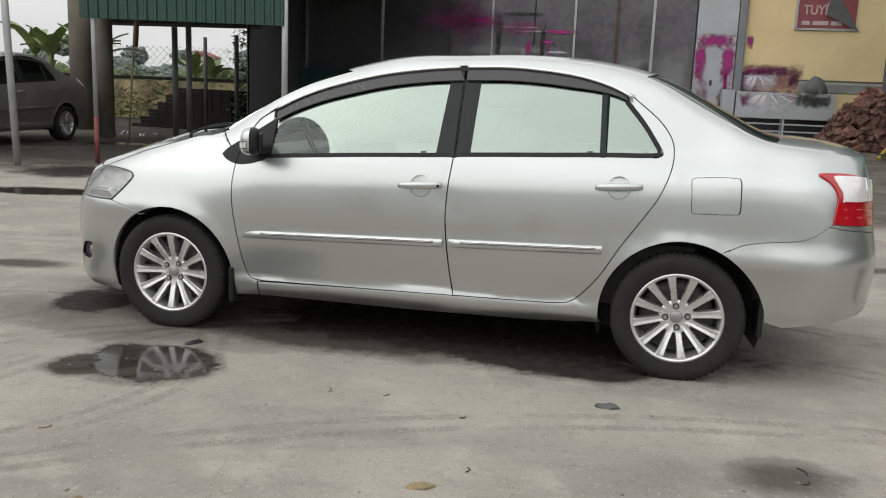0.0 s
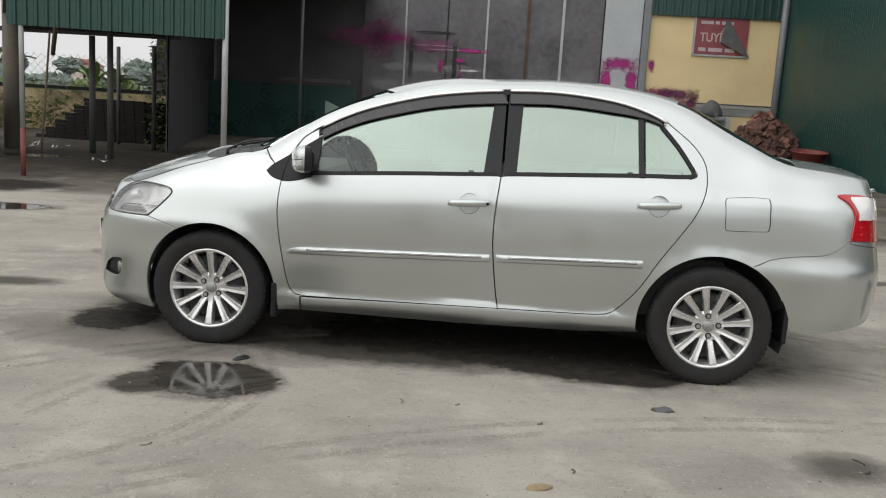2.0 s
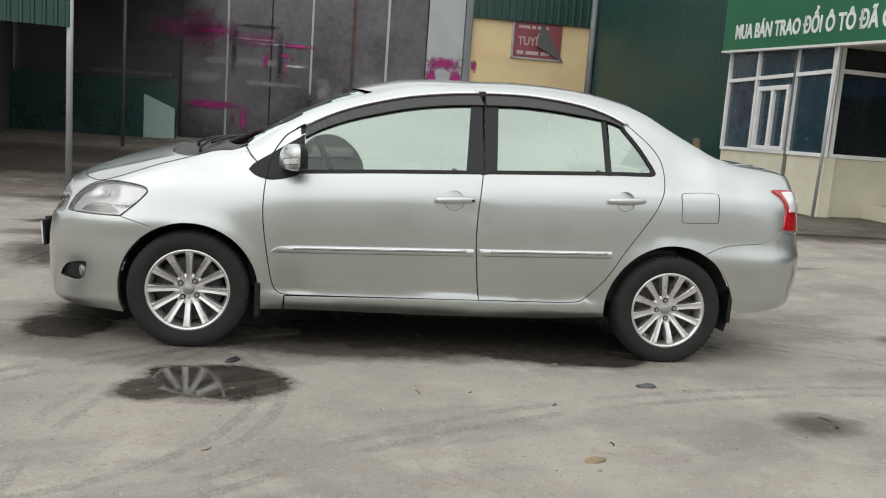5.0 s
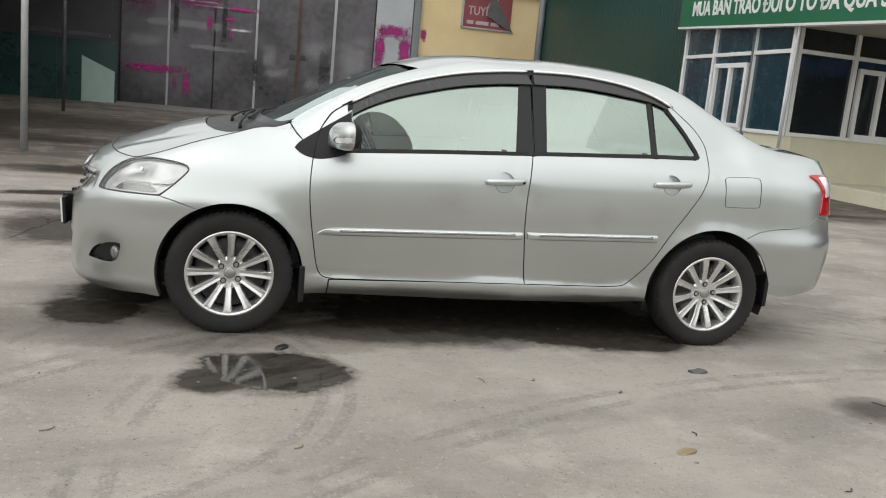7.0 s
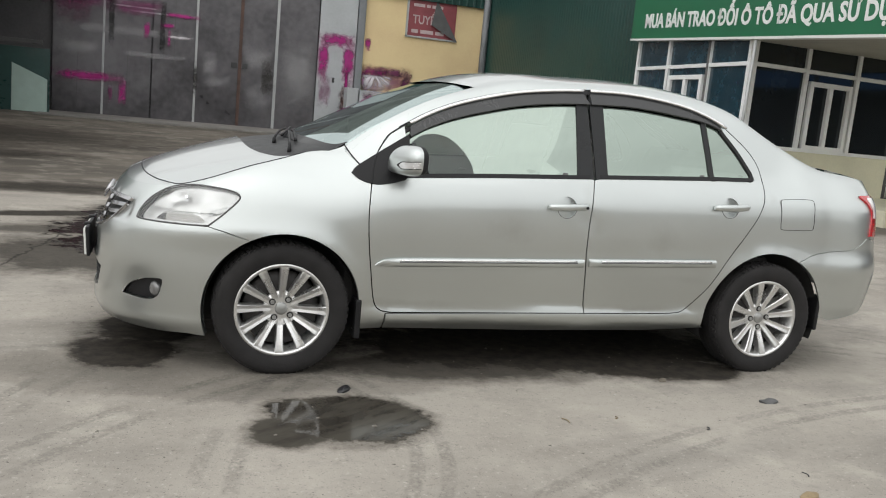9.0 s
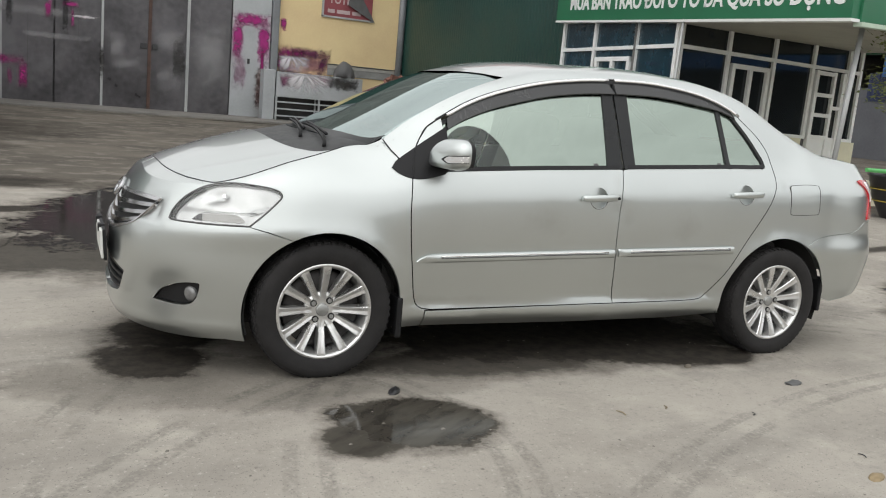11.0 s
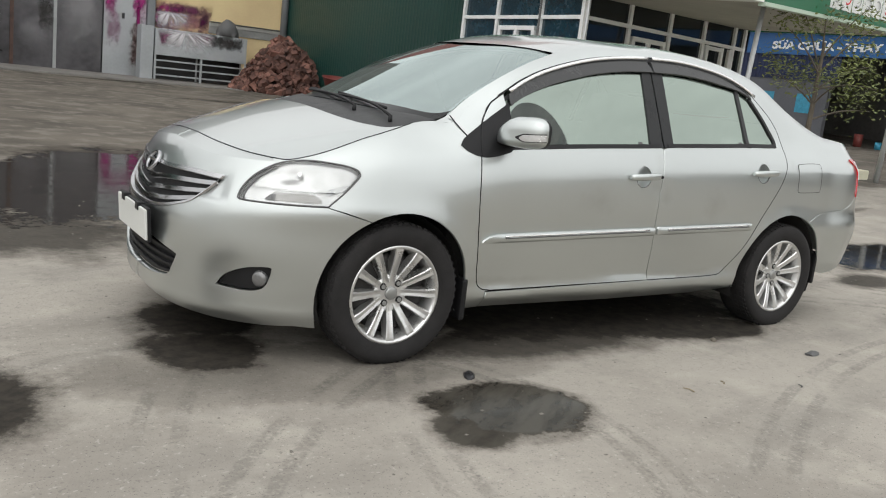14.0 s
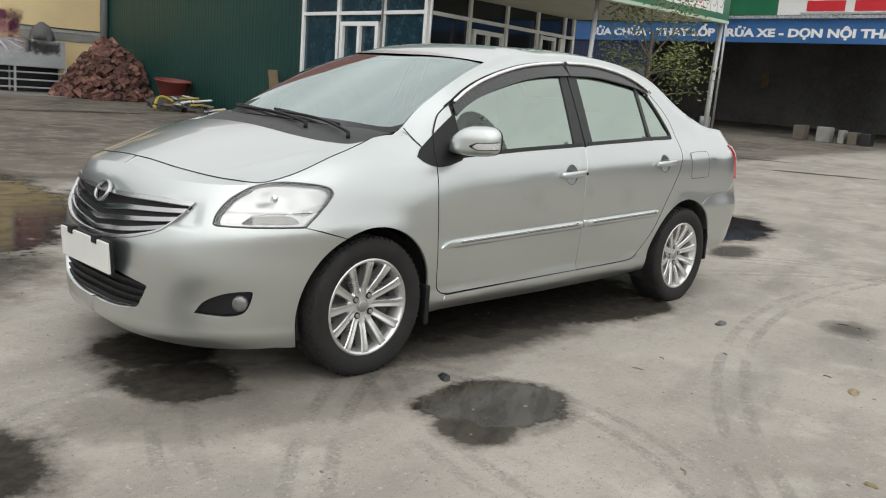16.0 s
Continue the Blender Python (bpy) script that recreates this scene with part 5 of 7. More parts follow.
    col = w.mix(w.math("MULTIPLY", w.step(d.outputs["Value"], 1.2, .9), streaks), col, w.mix(pool_and_shade, col, (.072, .066, .055)))
    m.node_tree.links.new(col, b.inputs["Base Color"])
    rough = w.math("MULTIPLY_ADD", mid, .25, .62)
    rough = w.node("ShaderNodeMix", i0=damp_and_shade, i2=rough, i3=.7).outputs[0]
    rough = w.node("ShaderNodeMix", i0=w.step(pool_and_shade, .90, .99), i2=rough, i3=w.step(w.noise(at, 5, 4, .6), .4, .65, .03, .14)).outputs[0]
    m.node_tree.links.new(rough, b.inputs["Roughness"])
    m.node_tree.links.new(w.node("ShaderNodeMix", i0=w.step(pool_and_shade, .90, .99), i2=.05, i3=.17).outputs[0], b.inputs["Specular IOR Level"])
    h = w.math("MULTIPLY_ADD", fine, .6, w.math("MULTIPLY", grit, .35))
    bp = w.node("ShaderNodeBump", Height=h, Strength=w.step(pool_and_shade, .6, .2, .02, .45), Distance=.012)
    m.node_tree.links.new(bp.outputs[0], b.inputs["Normal"])
    return m


gx = np.unique(np.concatenate([np.linspace(-12, 16, 57), np.linspace(-60, 60, 41), np.array([-900, -400, -200, -120, -80, 80, 120, 200, 400, 900])]))
gy = np.unique(np.concatenate([np.linspace(-10, 28, 77), np.linspace(-60, 80, 41), np.array([-900, -400, -200, -120, -80, 120, 200, 400, 900])]))
X, Y = np.meshgrid(gx, gy)
Z = ground_z(X, Y)
n = len(gx)
fs = [(j * n + i, j * n + i + 1, (j + 1) * n + i + 1, (j + 1) * n + i) for j in range(len(gy) - 1) for i in range(n - 1)]
tagged(part("ground", as_mesh("ground", np.stack([X, Y, Z], -1).reshape(-1, 3), fs, smooth=True), yard_material()), "stained grey concrete yard with dark puddles, tyre marks and painted-in shade", "ground", kind="structure")

# ---- materials of the place ----
YELLOW = material("yellow_render", (.76, .575, .32), .85, 0, 0, .06, .9, 26, .12, .1, (.76, .61, .34))
GREEN = material("green_corrugated", (.0095, .050, .041), .45, 0, .1, .16, .5, 14, 0, .1)
CANOPYGREEN = material("green_fascia", (.010, .050, .036), .45, 0, .1, .15, 1.5, 20, 0, .1)
SIGNGREEN = material("green_sign", (.012, .14, .062), .4, 0, .2, .08, 1.2, 20, 0, .08)
STEEL = material("grey_steel_door", (.078, .074, .080), .42, .5, 0, .38, .6, 5, .03, .16, (.122, .117, .124))
PALESTEEL = material("pale_steel_door", (.42, .44, .45), .5, .2, 0, .12, 1.2, 14, .02, .1)
RUST = material("rusty_bar", (.10, .06, .048), .7, .2, 0, .4, 5, 40, .1, .1)
CREAM = material("cream_render", (.68, .655, .50), .85, 0, 0, .10, 1.2, 26, .08, .1)
WHITEPAINT = material("white_frame", (.82, .83, .82), .42, 0, 0, .05, 3, 60, 0, .08)
DARKGLASS = material("dark_window", (.012, .016, .019), .05, 0, 0, .3, 1, 10, 0, .02)
CURTAIN = material("blue_curtain", (.010, .040, .058), .25, 0, .6, .3, 3, 12, 0, .08)
DARK = material("soot_dark_sheet", (.082, .079, .083), .6, .2, 0, .35, .6, 12, .05, .12)
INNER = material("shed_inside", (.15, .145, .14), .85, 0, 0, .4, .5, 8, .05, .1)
POST = material("grey_post", (.42, .43, .43), .5, .3, 0, .15, 3, 40, .02, .1)
DARKPOST = material("dark_steel_post", (.10, .10, .10), .6, .4, 0, .25, 4, 40, .03, .1)
REDPOST = material("red_oxide", (.20, .06, .055), .65, 0, 0, .3, 6, 50, .05, .1)
PILLAR = material("concrete_pillar", (.135, .118, .095), .9, 0, 0, .25, 2, 30, .15, .08)
BLUE = material("blue_banner", (.028, .115, .30), .5, 0, 0, .10, 1, 20, 0, .1)
BLUESHEET = material("blue_corrugated", (.022, .032, .085), .5, .1, 0, .2, 1, 20, 0, .1)
WHITESIGN = material("white_sign", (.74, .75, .73), .45, 0, .1, .05, 2, 30, 0, .08)
LETTERWHITE = material("white_letter", (.80, .81, .80), .4, 0, 0, .03, 4, 60, 0, .05)
FADED = material("faded_letter", (.50, .40, .40), .5, 0, 0, .2, 6, 60, 0, .05)
LETTERRED = material("red_letter", (.55, .02, .03), .4, 0, 0, .05, 4, 60, 0, .05)
LETTERGREEN = material("yellow_green_letter", (.40, .42, .10), .4, 0, 0, .05, 4, 60, 0, .05)
REDSIGN = material("faded_red_sign", (.25, .060, .070), .5, 0, 0, .22, 2.5, 40, 0, .1)
FLAP = material("grey_banner_back", (.10, .10, .10), .7, 0, 0, .2, 4, 40, .05, .1)
BRICK = material("red_brick", (.105, .042, .030), .9, 0, 0, .5, 5, 40, .2, .1, (.17, .085, .065))
vary_by_piece(BRICK, False, .35, 1.55)
# brick darkened for the shade under the canopy and inside the heap
DARKBRICK = material("dark_shaded_brick", (.014, .011, .010), .9, 0, 0, .4, 3, 30, .2, .08)
MOSSWALL = material("mossy_wall", (.20, .17, .09), .9, 0, 0, .6, 1.6, 14, .15, .08, (.42, .34, .20))
LEAF = material("leaf_green", (.085, .135, .045), .5, 0, 0, .5, .8, 8, 0, .1, (.15, .20, .07))
BANANA = material("banana_leaf", (.19, .28, .10), .45, 0, .1, .3, 3, 20, 0, .1, (.20, .27, .09))
YOUNGLEAF = material("young_leaf", (.085, .12, .035), .5, 0, 0, .4, 2, 10, 0, .1, (.15, .17, .05))
# haze of distance is mixed into this pale leaf colour
HAZELEAF = material("hazed_foliage", (.17, .21, .18), .8, 0, 0, .4, .3, 4, 0, .1)
BLOCKGREY = material("dusty_block", (.26, .255, .235), .9, 0, 0, .25, 4, 40, .1, .1)
BARK = material("bark", (.10, .085, .065), .9, 0, 0, .3, 6, 40, .3, .08)
BASIN = material("red_basin", (.17, .035, .028), .55, 0, 0, .2, 4, 40, .05, .1)
WOOD = material("scrap_wood", (.22, .17, .10), .8, 0, 0, .4, 4, 40, .1, .1)
YELLOWHOSE = material("yellow_plastic", (.42, .32, .04), .5, 0, 0, .15, 6, 40, 0, .1)
TUBBLACK = material("black_tub", (.02, .02, .022), .45, 0, .2, .2, 4, 40, .03, .1)
POSTERBLUE = material("blue_poster", (.05, .30, .45), .4, 0, .2, .25, 9, 40, 0, .08)
TILEROOF = material("red_tile_roof", (.24, .10, .085), .8, 0, 0, .25, 2, 10, .1, .1)
HOUSEWALL = material("pale_house", (.55, .47, .42), .85, 0, 0, .15, 1, 10, .05, .1)
GREENPIPE = material("green_pipe", (.10, .42, .12), .4, 0, .3, .08, 5, 40, 0, .06)


def spray_material(name, color, cover=.9, scale=3.0):
    """Spray paint with soft, patchy edges."""
    m = bpy.data.materials.new(name)
    m.use_nodes = True
    w = Web(m)
    b = m.node_tree.nodes["Principled BSDF"]
    b.inputs["Base Color"].default_value, b.inputs["Roughness"].default_value = (*color, 1), .5
    tc = w.node("ShaderNodeTexCoord")
    n = w.noise(tc.outputs["Object"], scale, 5, .6)
    g = w.node("ShaderNodeSeparateXYZ", Vector=tc.outputs["Generated"])
    ex = w.math("SUBTRACT", .5, w.math("ABSOLUTE", w.math("SUBTRACT", g.outputs["X"], .5)))
    ez = w.math("SUBTRACT", .5, w.math("ABSOLUTE", w.math("SUBTRACT", g.outputs["Z"], .5)))
    rag = w.math("SUBTRACT", w.noise(tc.outputs["Object"], scale * 3.2, 6, .65), .5)
    e = w.math("MULTIPLY", w.step(w.math("MULTIPLY_ADD", rag, .55, ex), .02, .34), w.step(w.math("MULTIPLY_ADD", rag, .75, ez), .02, .46))
    a = w.math("MULTIPLY", w.math("MULTIPLY", e, w.step(n, .12, .60)), cover)
    m.node_tree.links.new(a, b.inputs["Alpha"])
    return m


PINK = spray_material("magenta_spray", (.40, .02, .21), .85, 1.6)
FAINTPINK = spray_material("faint_magenta_spray", (.26, .03, .15), .42, 1.2)
BLACKSPRAY = spray_material("black_spray", (.02, .02, .022), .85, 4)
WHITESPRAYSHEEN = spray_material("white_spray_sheen", (.75, .72, .74), .8, 5)
SOOT = spray_material("soot_stain", (.045, .042, .04), .8, 2)
# pale scuffs with highlights of the polished sheet painted in
SCUFFSHEEN = spray_material("pale_scuff_sheen", (.46, .45, .46), .26, 1.6)
DULLPINK = spray_material("dull_magenta_spray", (.17, .035, .10), .85, 1.4)
RUSTSTAIN = spray_material("rust_stain", (.13, .045, .035), .7, 2.2)


def burst_material(name, color):
    """Paint thrown out in rays from the top of its field."""
    m = bpy.data.materials.new(name)
    m.use_nodes = True
    w = Web(m)
    b = m.node_tree.nodes["Principled BSDF"]
    b.inputs["Base Color"].default_value, b.inputs["Roughness"].default_value = (*color, 1), .5
    g = w.node("ShaderNodeSeparateXYZ", Vector=w.node("ShaderNodeTexCoord").outputs["Generated"])
    dx, dz = w.math("SUBTRACT", g.outputs["X"], .42), w.math("SUBTRACT", 1.05, g.outputs["Z"])
    angle = w.math("ARCTAN2", dx, dz)
    far = w.math("SQRT", w.math("MULTIPLY_ADD", dx, dx, w.math("MULTIPLY", dz, dz)))
    rays = w.noise(w.node("ShaderNodeCombineXYZ", X=w.math("MULTIPLY", angle, 2.6), Y=w.math("MULTIPLY", far, .5)).outputs[0], 1.6, 4, .7)
    mist = w.step(far, .42, .04, 0, .75)
    k = w.math("MAXIMUM", w.math("MULTIPLY", w.step(rays, .38, .60), w.step(far, 1.0, .25)), mist)
    edge = w.math("SUBTRACT", .5, w.math("ABSOLUTE", w.math("SUBTRACT", g.outputs["X"], .5)))
    k = w.math("MULTIPLY", w.math("MULTIPLY", k, w.step(edge, .02, .22)), w.step(g.outputs["Z"], 1.0, .86, .35, 1.0))
    m.node_tree.links.new(w.math("MULTIPLY", k, .9), b.inputs["Alpha"])
    return m


WALLRAIL = material("wall_rail_paint", (.40, .39, .36), .6, .1, 0, .2, 3, 30, .03, .1)
BURST = burst_material("white_paint_burst", (.78, .76, .78))


def slab(name, mat_, x0, x1, y0, y1, z0, z1, label="", kind="structure", bevel=.0, category=""):
    return tagged(part(name, boxed(x0, x1, y0, y1, z0, z1, bevel), mat_), label, category or name.split("_")[0], kind=kind)


class Face:
    """An upright plane: u along it, z up, d out of it towards the yard."""
    def __init__(self, p, q):
        self.p, d = Vector((*p, 0)), Vector((q[0] - p[0], q[1] - p[1], 0))
        self.u = d.normalized()
        self.out = Vector((self.u.y, -self.u.x, 0))
        self.m = Matrix.Translation(self.p) @ Matrix((self.u, -self.out, (0, 0, 1))).transposed().to_4x4()

    def bar(self, bm, u0, u1, z0, z1, d0, d1, bevel=0.0):
        return box(bm, u0, u1, -d1, -d0, z0, z1, bevel, self.m)

    def bars(self, *a):
        return self.bar(bmesh.new(), *a)

    def at(self, u, z, d=0.0):
        return self.m @ Vector((u, -d, z))


def corrugated(face, u0, u1, z0, z1, d=0.0, pitch=.2, depth=.03, slope=None):
    """A ribbed sheet with a back. slope: lowers the lower edge along u."""
    us, ds = [], []
    k = max(1, int((u1 - u0) / pitch))
    for i in range(k):
        a = u0 + (u1 - u0) * i / k
        w = (u1 - u0) / k
        for t, q in ((0, 0), (.55, 0), (.65, depth), (.9, depth)):
            us.append(a + w * t), ds.append(d + q)
    us.append(u1), ds.append(d)
    lo = [z0 + (slope * (u - u0) if slope else 0) for u in us]
    vs = [face.at(u, z, q) for u, q, z in zip(us, ds, lo)] + [face.at(u, z1, q) for u, q in zip(us, ds)]
    n = len(us)
    vs += [face.at(us[0], lo[0], d - .03), face.at(us[-1], lo[-1], d - .03), face.at(us[0], z1, d - .03), face.at(us[-1], z1, d - .03)]
    fs = [(i, i + 1, n + i + 1, n + i) for i in range(n - 1)] + [(2 * n, 2 * n + 2, 2 * n + 3, 2 * n + 1)]
    return as_mesh("sheet", vs, fs)


def lettering(name, text, face, u0, u1, z0, z1, d, mat_, parent, bold=.0, flip=True):
    """Raised letters fitted between u0 and u1."""
    c = bpy.data.curves.new(name, "FONT")
    c.body, c.extrude, c.offset, c.resolution_u = text, .02, bold, 3
    ob = bpy.data.objects.new(name, c)
    scene.collection.objects.link(ob)
    me = bpy.data.meshes.new_from_object(ob.evaluated_get(bpy.context.evaluated_depsgraph_get()))
    bpy.data.objects.remove(ob)
    v = np.array([q.co for q in me.vertices])
    lo, hi = v.min(0), v.max(0)
    for q in me.vertices:
        a, b = (q.co.x - lo[0]) / (hi[0] - lo[0]), (q.co.y - lo[1]) / (hi[1] - lo[1])
        if not flip:
            a = 1 - a
        q.co = face.at(u0 + (u1 - u0) * a, (z0 if np.isscalar(z0) else z0[0] + (z0[1] - z0[0]) * a) + b * z1, d + q.co.z * .5)
    return part(name, me, mat_, parent)


# ---- north side: steel folding doors, yellow wall ----
NORTH = Face((-14, 24.4), (10, 24.4))
N0 = 14.0
base = .14
WALLGREY = material("weathered_sheet", (.20, .21, .20), .7, .1, 0, .3, .6, 12, .05, .1)
slab("wall_north", DARK, -12.7, 4.3, 24.5, 24.8, 0, 6.8, "dark sheet-metal workshop wall")
slab("wall_north_upper", WALLGREY, 4.3, 9.0, 24.75, 24.95, 4.9, 10.4, "dark sheet-metal wall over the yellow wall")
ROOFRED = material("rusty_roof_sheet", (.22, .07, .06), .75, .1, 0, .3, .5, 8, .05, .1)
slab("wall_north_raised", WALLGREY, -1.0, 4.3, 24.6, 24.8, 6.8, 10.4, "raised part of the workshop wall")
slab("roof_north", DARK, -12.7, -1.0, 24.8, 31.0, 6.6, 6.75, "flat sheet roof of the workshop")
slab("roof_north_raised", DARK, -1.0, 9.0, 24.95, 31.0, 10.2, 10.35, "flat sheet roof of the raised workshop")
bm = bmesh.new()
for y in (13.0, 25.2):
    for x, z in ((8.55, 8.05), (12.0, 12.9), (12.0, 13.05), (8.55, 8.2)):
        bm.verts.new((x, y, z))
bm.verts.ensure_lookup_table()
for q in ((3, 2, 1, 0), (4, 5, 6, 7), (1, 5, 4, 0), (2, 6, 5, 1), (3, 7, 6, 2), (0, 4, 7, 3)):
    bm.faces.new([bm.verts[i] for i in q])
tagged(part("roof_east", bm, ROOFRED), "rusty red pitched roof over the green wall", "roof", kind="structure")
slab("wall_east_sheet", WALLGREY, 8.75, 8.95, 13.0, 24.4, 7.0, 8.05, "dark sheet wall under the red roof")
slab("gutter_east", PALESTEEL, 8.40, 8.54, 13.0, 24.4, 7.98, 8.12, "pale gutter along the red roof")
doors = empty("door_1", "grey steel folding workshop doors sprayed with magenta paint", "door")
tagged(doors, kind="structure")
leaves = (-5.33, -3.87, -2.45, -1.12, .24, 1.40, 2.74)
for i, (a, b) in enumerate(zip(leaves, leaves[1:])):
    leaf = part("door_leaf", NORTH.bars(N0 + a + .02, N0 + b - .02, base + .02, 6.5, 0, .05, .008), STEEL, doors)
    if i in (0, 1, 2):
        part("fold_seam", NORTH.bars(N0 + (a + b) / 2 - .008, N0 + (a + b) / 2 + .008, base + .05, 6.4, .046, .056), DARK, leaf)
for x, w in ((-3.87, .03), (-1.12, .035), (1.40, .045)):
    part("door_frame_post", NORTH.bars(N0 + x - w, N0 + x + w, base, 6.5, .02, .10, .006), POST, doors)
part("meeting_bar", NORTH.bars(N0 + .20, N0 + .30, base, 6.5, .04, .10, .008), RUST, doors)
for a, b in ((-.02, .17), (.33, .50)):
    part("door_lock", NORTH.bars(N0 + a, N0 + b, 2.03, 2.20, .05, .11, .01), TUBBLACK, doors)
part("top_hinge_bar", NORTH.bars(N0 + -3.1, N0 + -1.2, 3.42, 3.46, .05, .07), PALESTEEL, doors)
pale = part("side_leaf", NORTH.bars(N0 + 2.76, N0 + 4.0, base + .02, 6.5, .0, .06, .008), PALESTEEL, doors, "pale grey steel leaf with magenta spray")
part("leaf_handle", NORTH.bars(N0 + 3.28, N0 + 3.36, 1.88, 2.05, .06, .10, .01), TUBBLACK, pale)
tagged(part("downpipe", NORTH.bars(N0 + 4.02, N0 + 4.26, base, 6.5, .0, .16, .03), material("grey_pipe", (.20, .21, .22), .5, .2, 0, .2, 2, 20, .03, .1)), "grey square downpipe on the wall", "pipe", kind="structure")
slab("apron", material("apron_concrete", (.19, .18, .165), .85, 0, 0, .3, 1.2, 14, .1, .1), -5.4, 8.5, 21.2, 24.4, -.1, .185, "low concrete apron along the doors", bevel=.02)
yellow = tagged(part("wall_yellow", boxed(4.26, 8.75, 24.4, 24.7, 0, 4.95, .01), YELLOW), "flaking yellow rendered wall with a grey band", "wall", kind="structure")
part("wall_band", NORTH.bars(N0 + 6.0, N0 + 8.5, 1.78, 2.03, -.01, .035, .01), material("grey_band", (.27, .27, .26), .85, 0, 0, .25, 2, 20, .1, .1), yellow)
tagged(part("fascia_north", corrugated(NORTH, N0 + 4.2, N0 + 8.9, 4.93, 6.6, .12, .25, .03), GREEN), "green corrugated fascia over the yellow wall", "fascia", kind="structure")
tagged(part("corner_pipe", rodded((8.52, 24.25, base), (8.52, 24.25, 7.1), .12), bpy.data.materials["grey_pipe"]), "grey round downpipe in the corner", "pipe", kind="structure")

# spray and scuff marks; the pale streaks also paint in the steel's sheen
for mat_, a, b, c, d in (
        (FAINTPINK, -6.8, -3.4, 3.35, 4.15), (PINK, -5.2, -3.5, 3.55, 3.95), (FAINTPINK, -3.9, -2.1, 3.3, 3.85), (PINK, -2.2, -.95, 3.36, 3.52), (PINK, -2.72, -2.52, 2.6, 3.2), (PINK, -2.3, -1.75, 3.0, 3.2), (PINK, -2.0, -1.9, 2.4, 3.1),
        (BLACKSPRAY, -3.7, -2.0, 3.92, 4.06), (BLACKSPRAY, -3.75, -3.55, 2.2, 4.0), (BLACKSPRAY, -2.25, -2.05, 2.1, 4.0), (WHITESPRAYSHEEN, -3.9, -2.0, 3.52, 3.6), (SCUFFSHEEN, -3.5, -1.2, 2.02, 2.25), (SCUFFSHEEN, -5.2, -3.9, 1.9, 2.5), (SCUFFSHEEN, -.95, -.4, 1.6, 2.5), (SCUFFSHEEN, .4, 1.3, .7, 1.7), (SCUFFSHEEN, -.9, .1, 1.3, 1.8), (SCUFFSHEEN, -5.3, -1.2, 2.62, 3.0), (WHITESPRAYSHEEN, -2.2, -1.2, 2.72, 2.84), (SCUFFSHEEN, .3, 1.35, 1.9, 2.9), (SCUFFSHEEN, 1.5, 2.7, .8, 3.2), (DULLPINK, -5.33, -4.2, 2.9, 4.6), 
        (PINK, -5.33, -3.2, 1.15, 1.5), (PINK, -3.42, -3.15, .5, 1.4), (FAINTPINK, -3.72, -3.55, .5, 1.2),
        (SOOT, -1.2, -1.04, .9, 2.2), (SOOT, .9, 1.38, 1.2, 2.6)):
    tagged(part("spray_mark", NORTH.bars(N0 + a, N0 + b, c, d, .104, .106), mat_, doors))
for mat_, a, b, c, d in ((PINK, 2.74, 4.04, 3.02, 3.55), (PINK, 2.74, 3.16, 1.75, 3.5), (PINK, 3.56, 4.04, 1.75, 3.5), (FAINTPINK, 2.78, 3.3, 1.0, 2.3), (PINK, 3.70, 3.84, 1.3, 2.6), (RUSTSTAIN, 3.5, 4.02, .35, 1.9)):
    part("spray_mark", NORTH.bars(N0 + a, N0 + b, c, d, .062, .064), mat_, pale)
for mat_, a, b, c, d in ((DULLPINK, 4.22, 6.10, 2.20, 2.62), (DULLPINK, 5.62, 6.12, 1.60, 2.60), (PINK, 4.24, 5.3, 2.10, 2.60), (PINK, 4.20, 4.75, 1.65, 2.5), (FAINTPINK, 4.20, 6.1, 1.45, 2.65), (PINK, 4.30, 4.55, 3.05, 3.5)):
    part("spray_mark", NORTH.bars(N0 + a, N0 + b, c, d, .006, .008), mat_, yellow)

# recruiting board with its torn corner
board = empty("sign_board", "faded red notice board on the yellow wall, one corner torn over", "sign")
part("board", NORTH.bars(N0 + 5.72, N0 + 7.45, 3.72, 4.98, .01, .05, .005), REDSIGN, board)
for a, b, c, d in ((5.68, 7.5, 3.68, 3.74), (5.68, 5.75, 3.7, 5.0)):
    part("board_edge", NORTH.bars(N0 + a, N0 + b, c, d, .01, .06, .005), POST, board)
lettering("board_text", "TUYỂN", NORTH, N0 + 5.9, N0 + 6.95, 4.15, .46, .055, FADED, board, .012)
for a, b, c, d in ((5.9, 6.3, 4.72, 4.82), (6.36, 6.50, 4.72, 4.82), (6.56, 6.95, 4.72, 4.82), (5.88, 6.12, 3.84, 3.96), (6.20, 6.66, 3.84, 3.96), (6.74, 7.05, 3.84, 3.96)):
    part("text_bar", NORTH.bars(N0 + a, N0 + b, c, d, .05, .056), FADED, board)
vs = [NORTH.at(N0 + u, z, q) for u, z, q in ((6.72, 5.0, .07), (7.55, 3.66, .12), (6.55, 4.15, .16), (6.72, 5.0, .075), (7.55, 3.66, .125), (6.55, 4.15, .165))]
part("torn_flap", as_mesh("flap", vs, [(0, 1, 2), (5, 4, 3), (0, 3, 4, 1), (1, 4, 5, 2), (2, 5, 3, 0)]), FLAP, board)

# sprayed steel trough on a rack
trough = empty("steel_trough", "grey steel trough on a barred rack, sprayed magenta and white", "trough")
T = Face((4.05, 23.35), (6.95, 23.35))
tb = gz(5.5, 23)
part("tank", T.bars(.0, 2.9, .92, 1.72, -.55, 0, .02), PALESTEEL, trough)
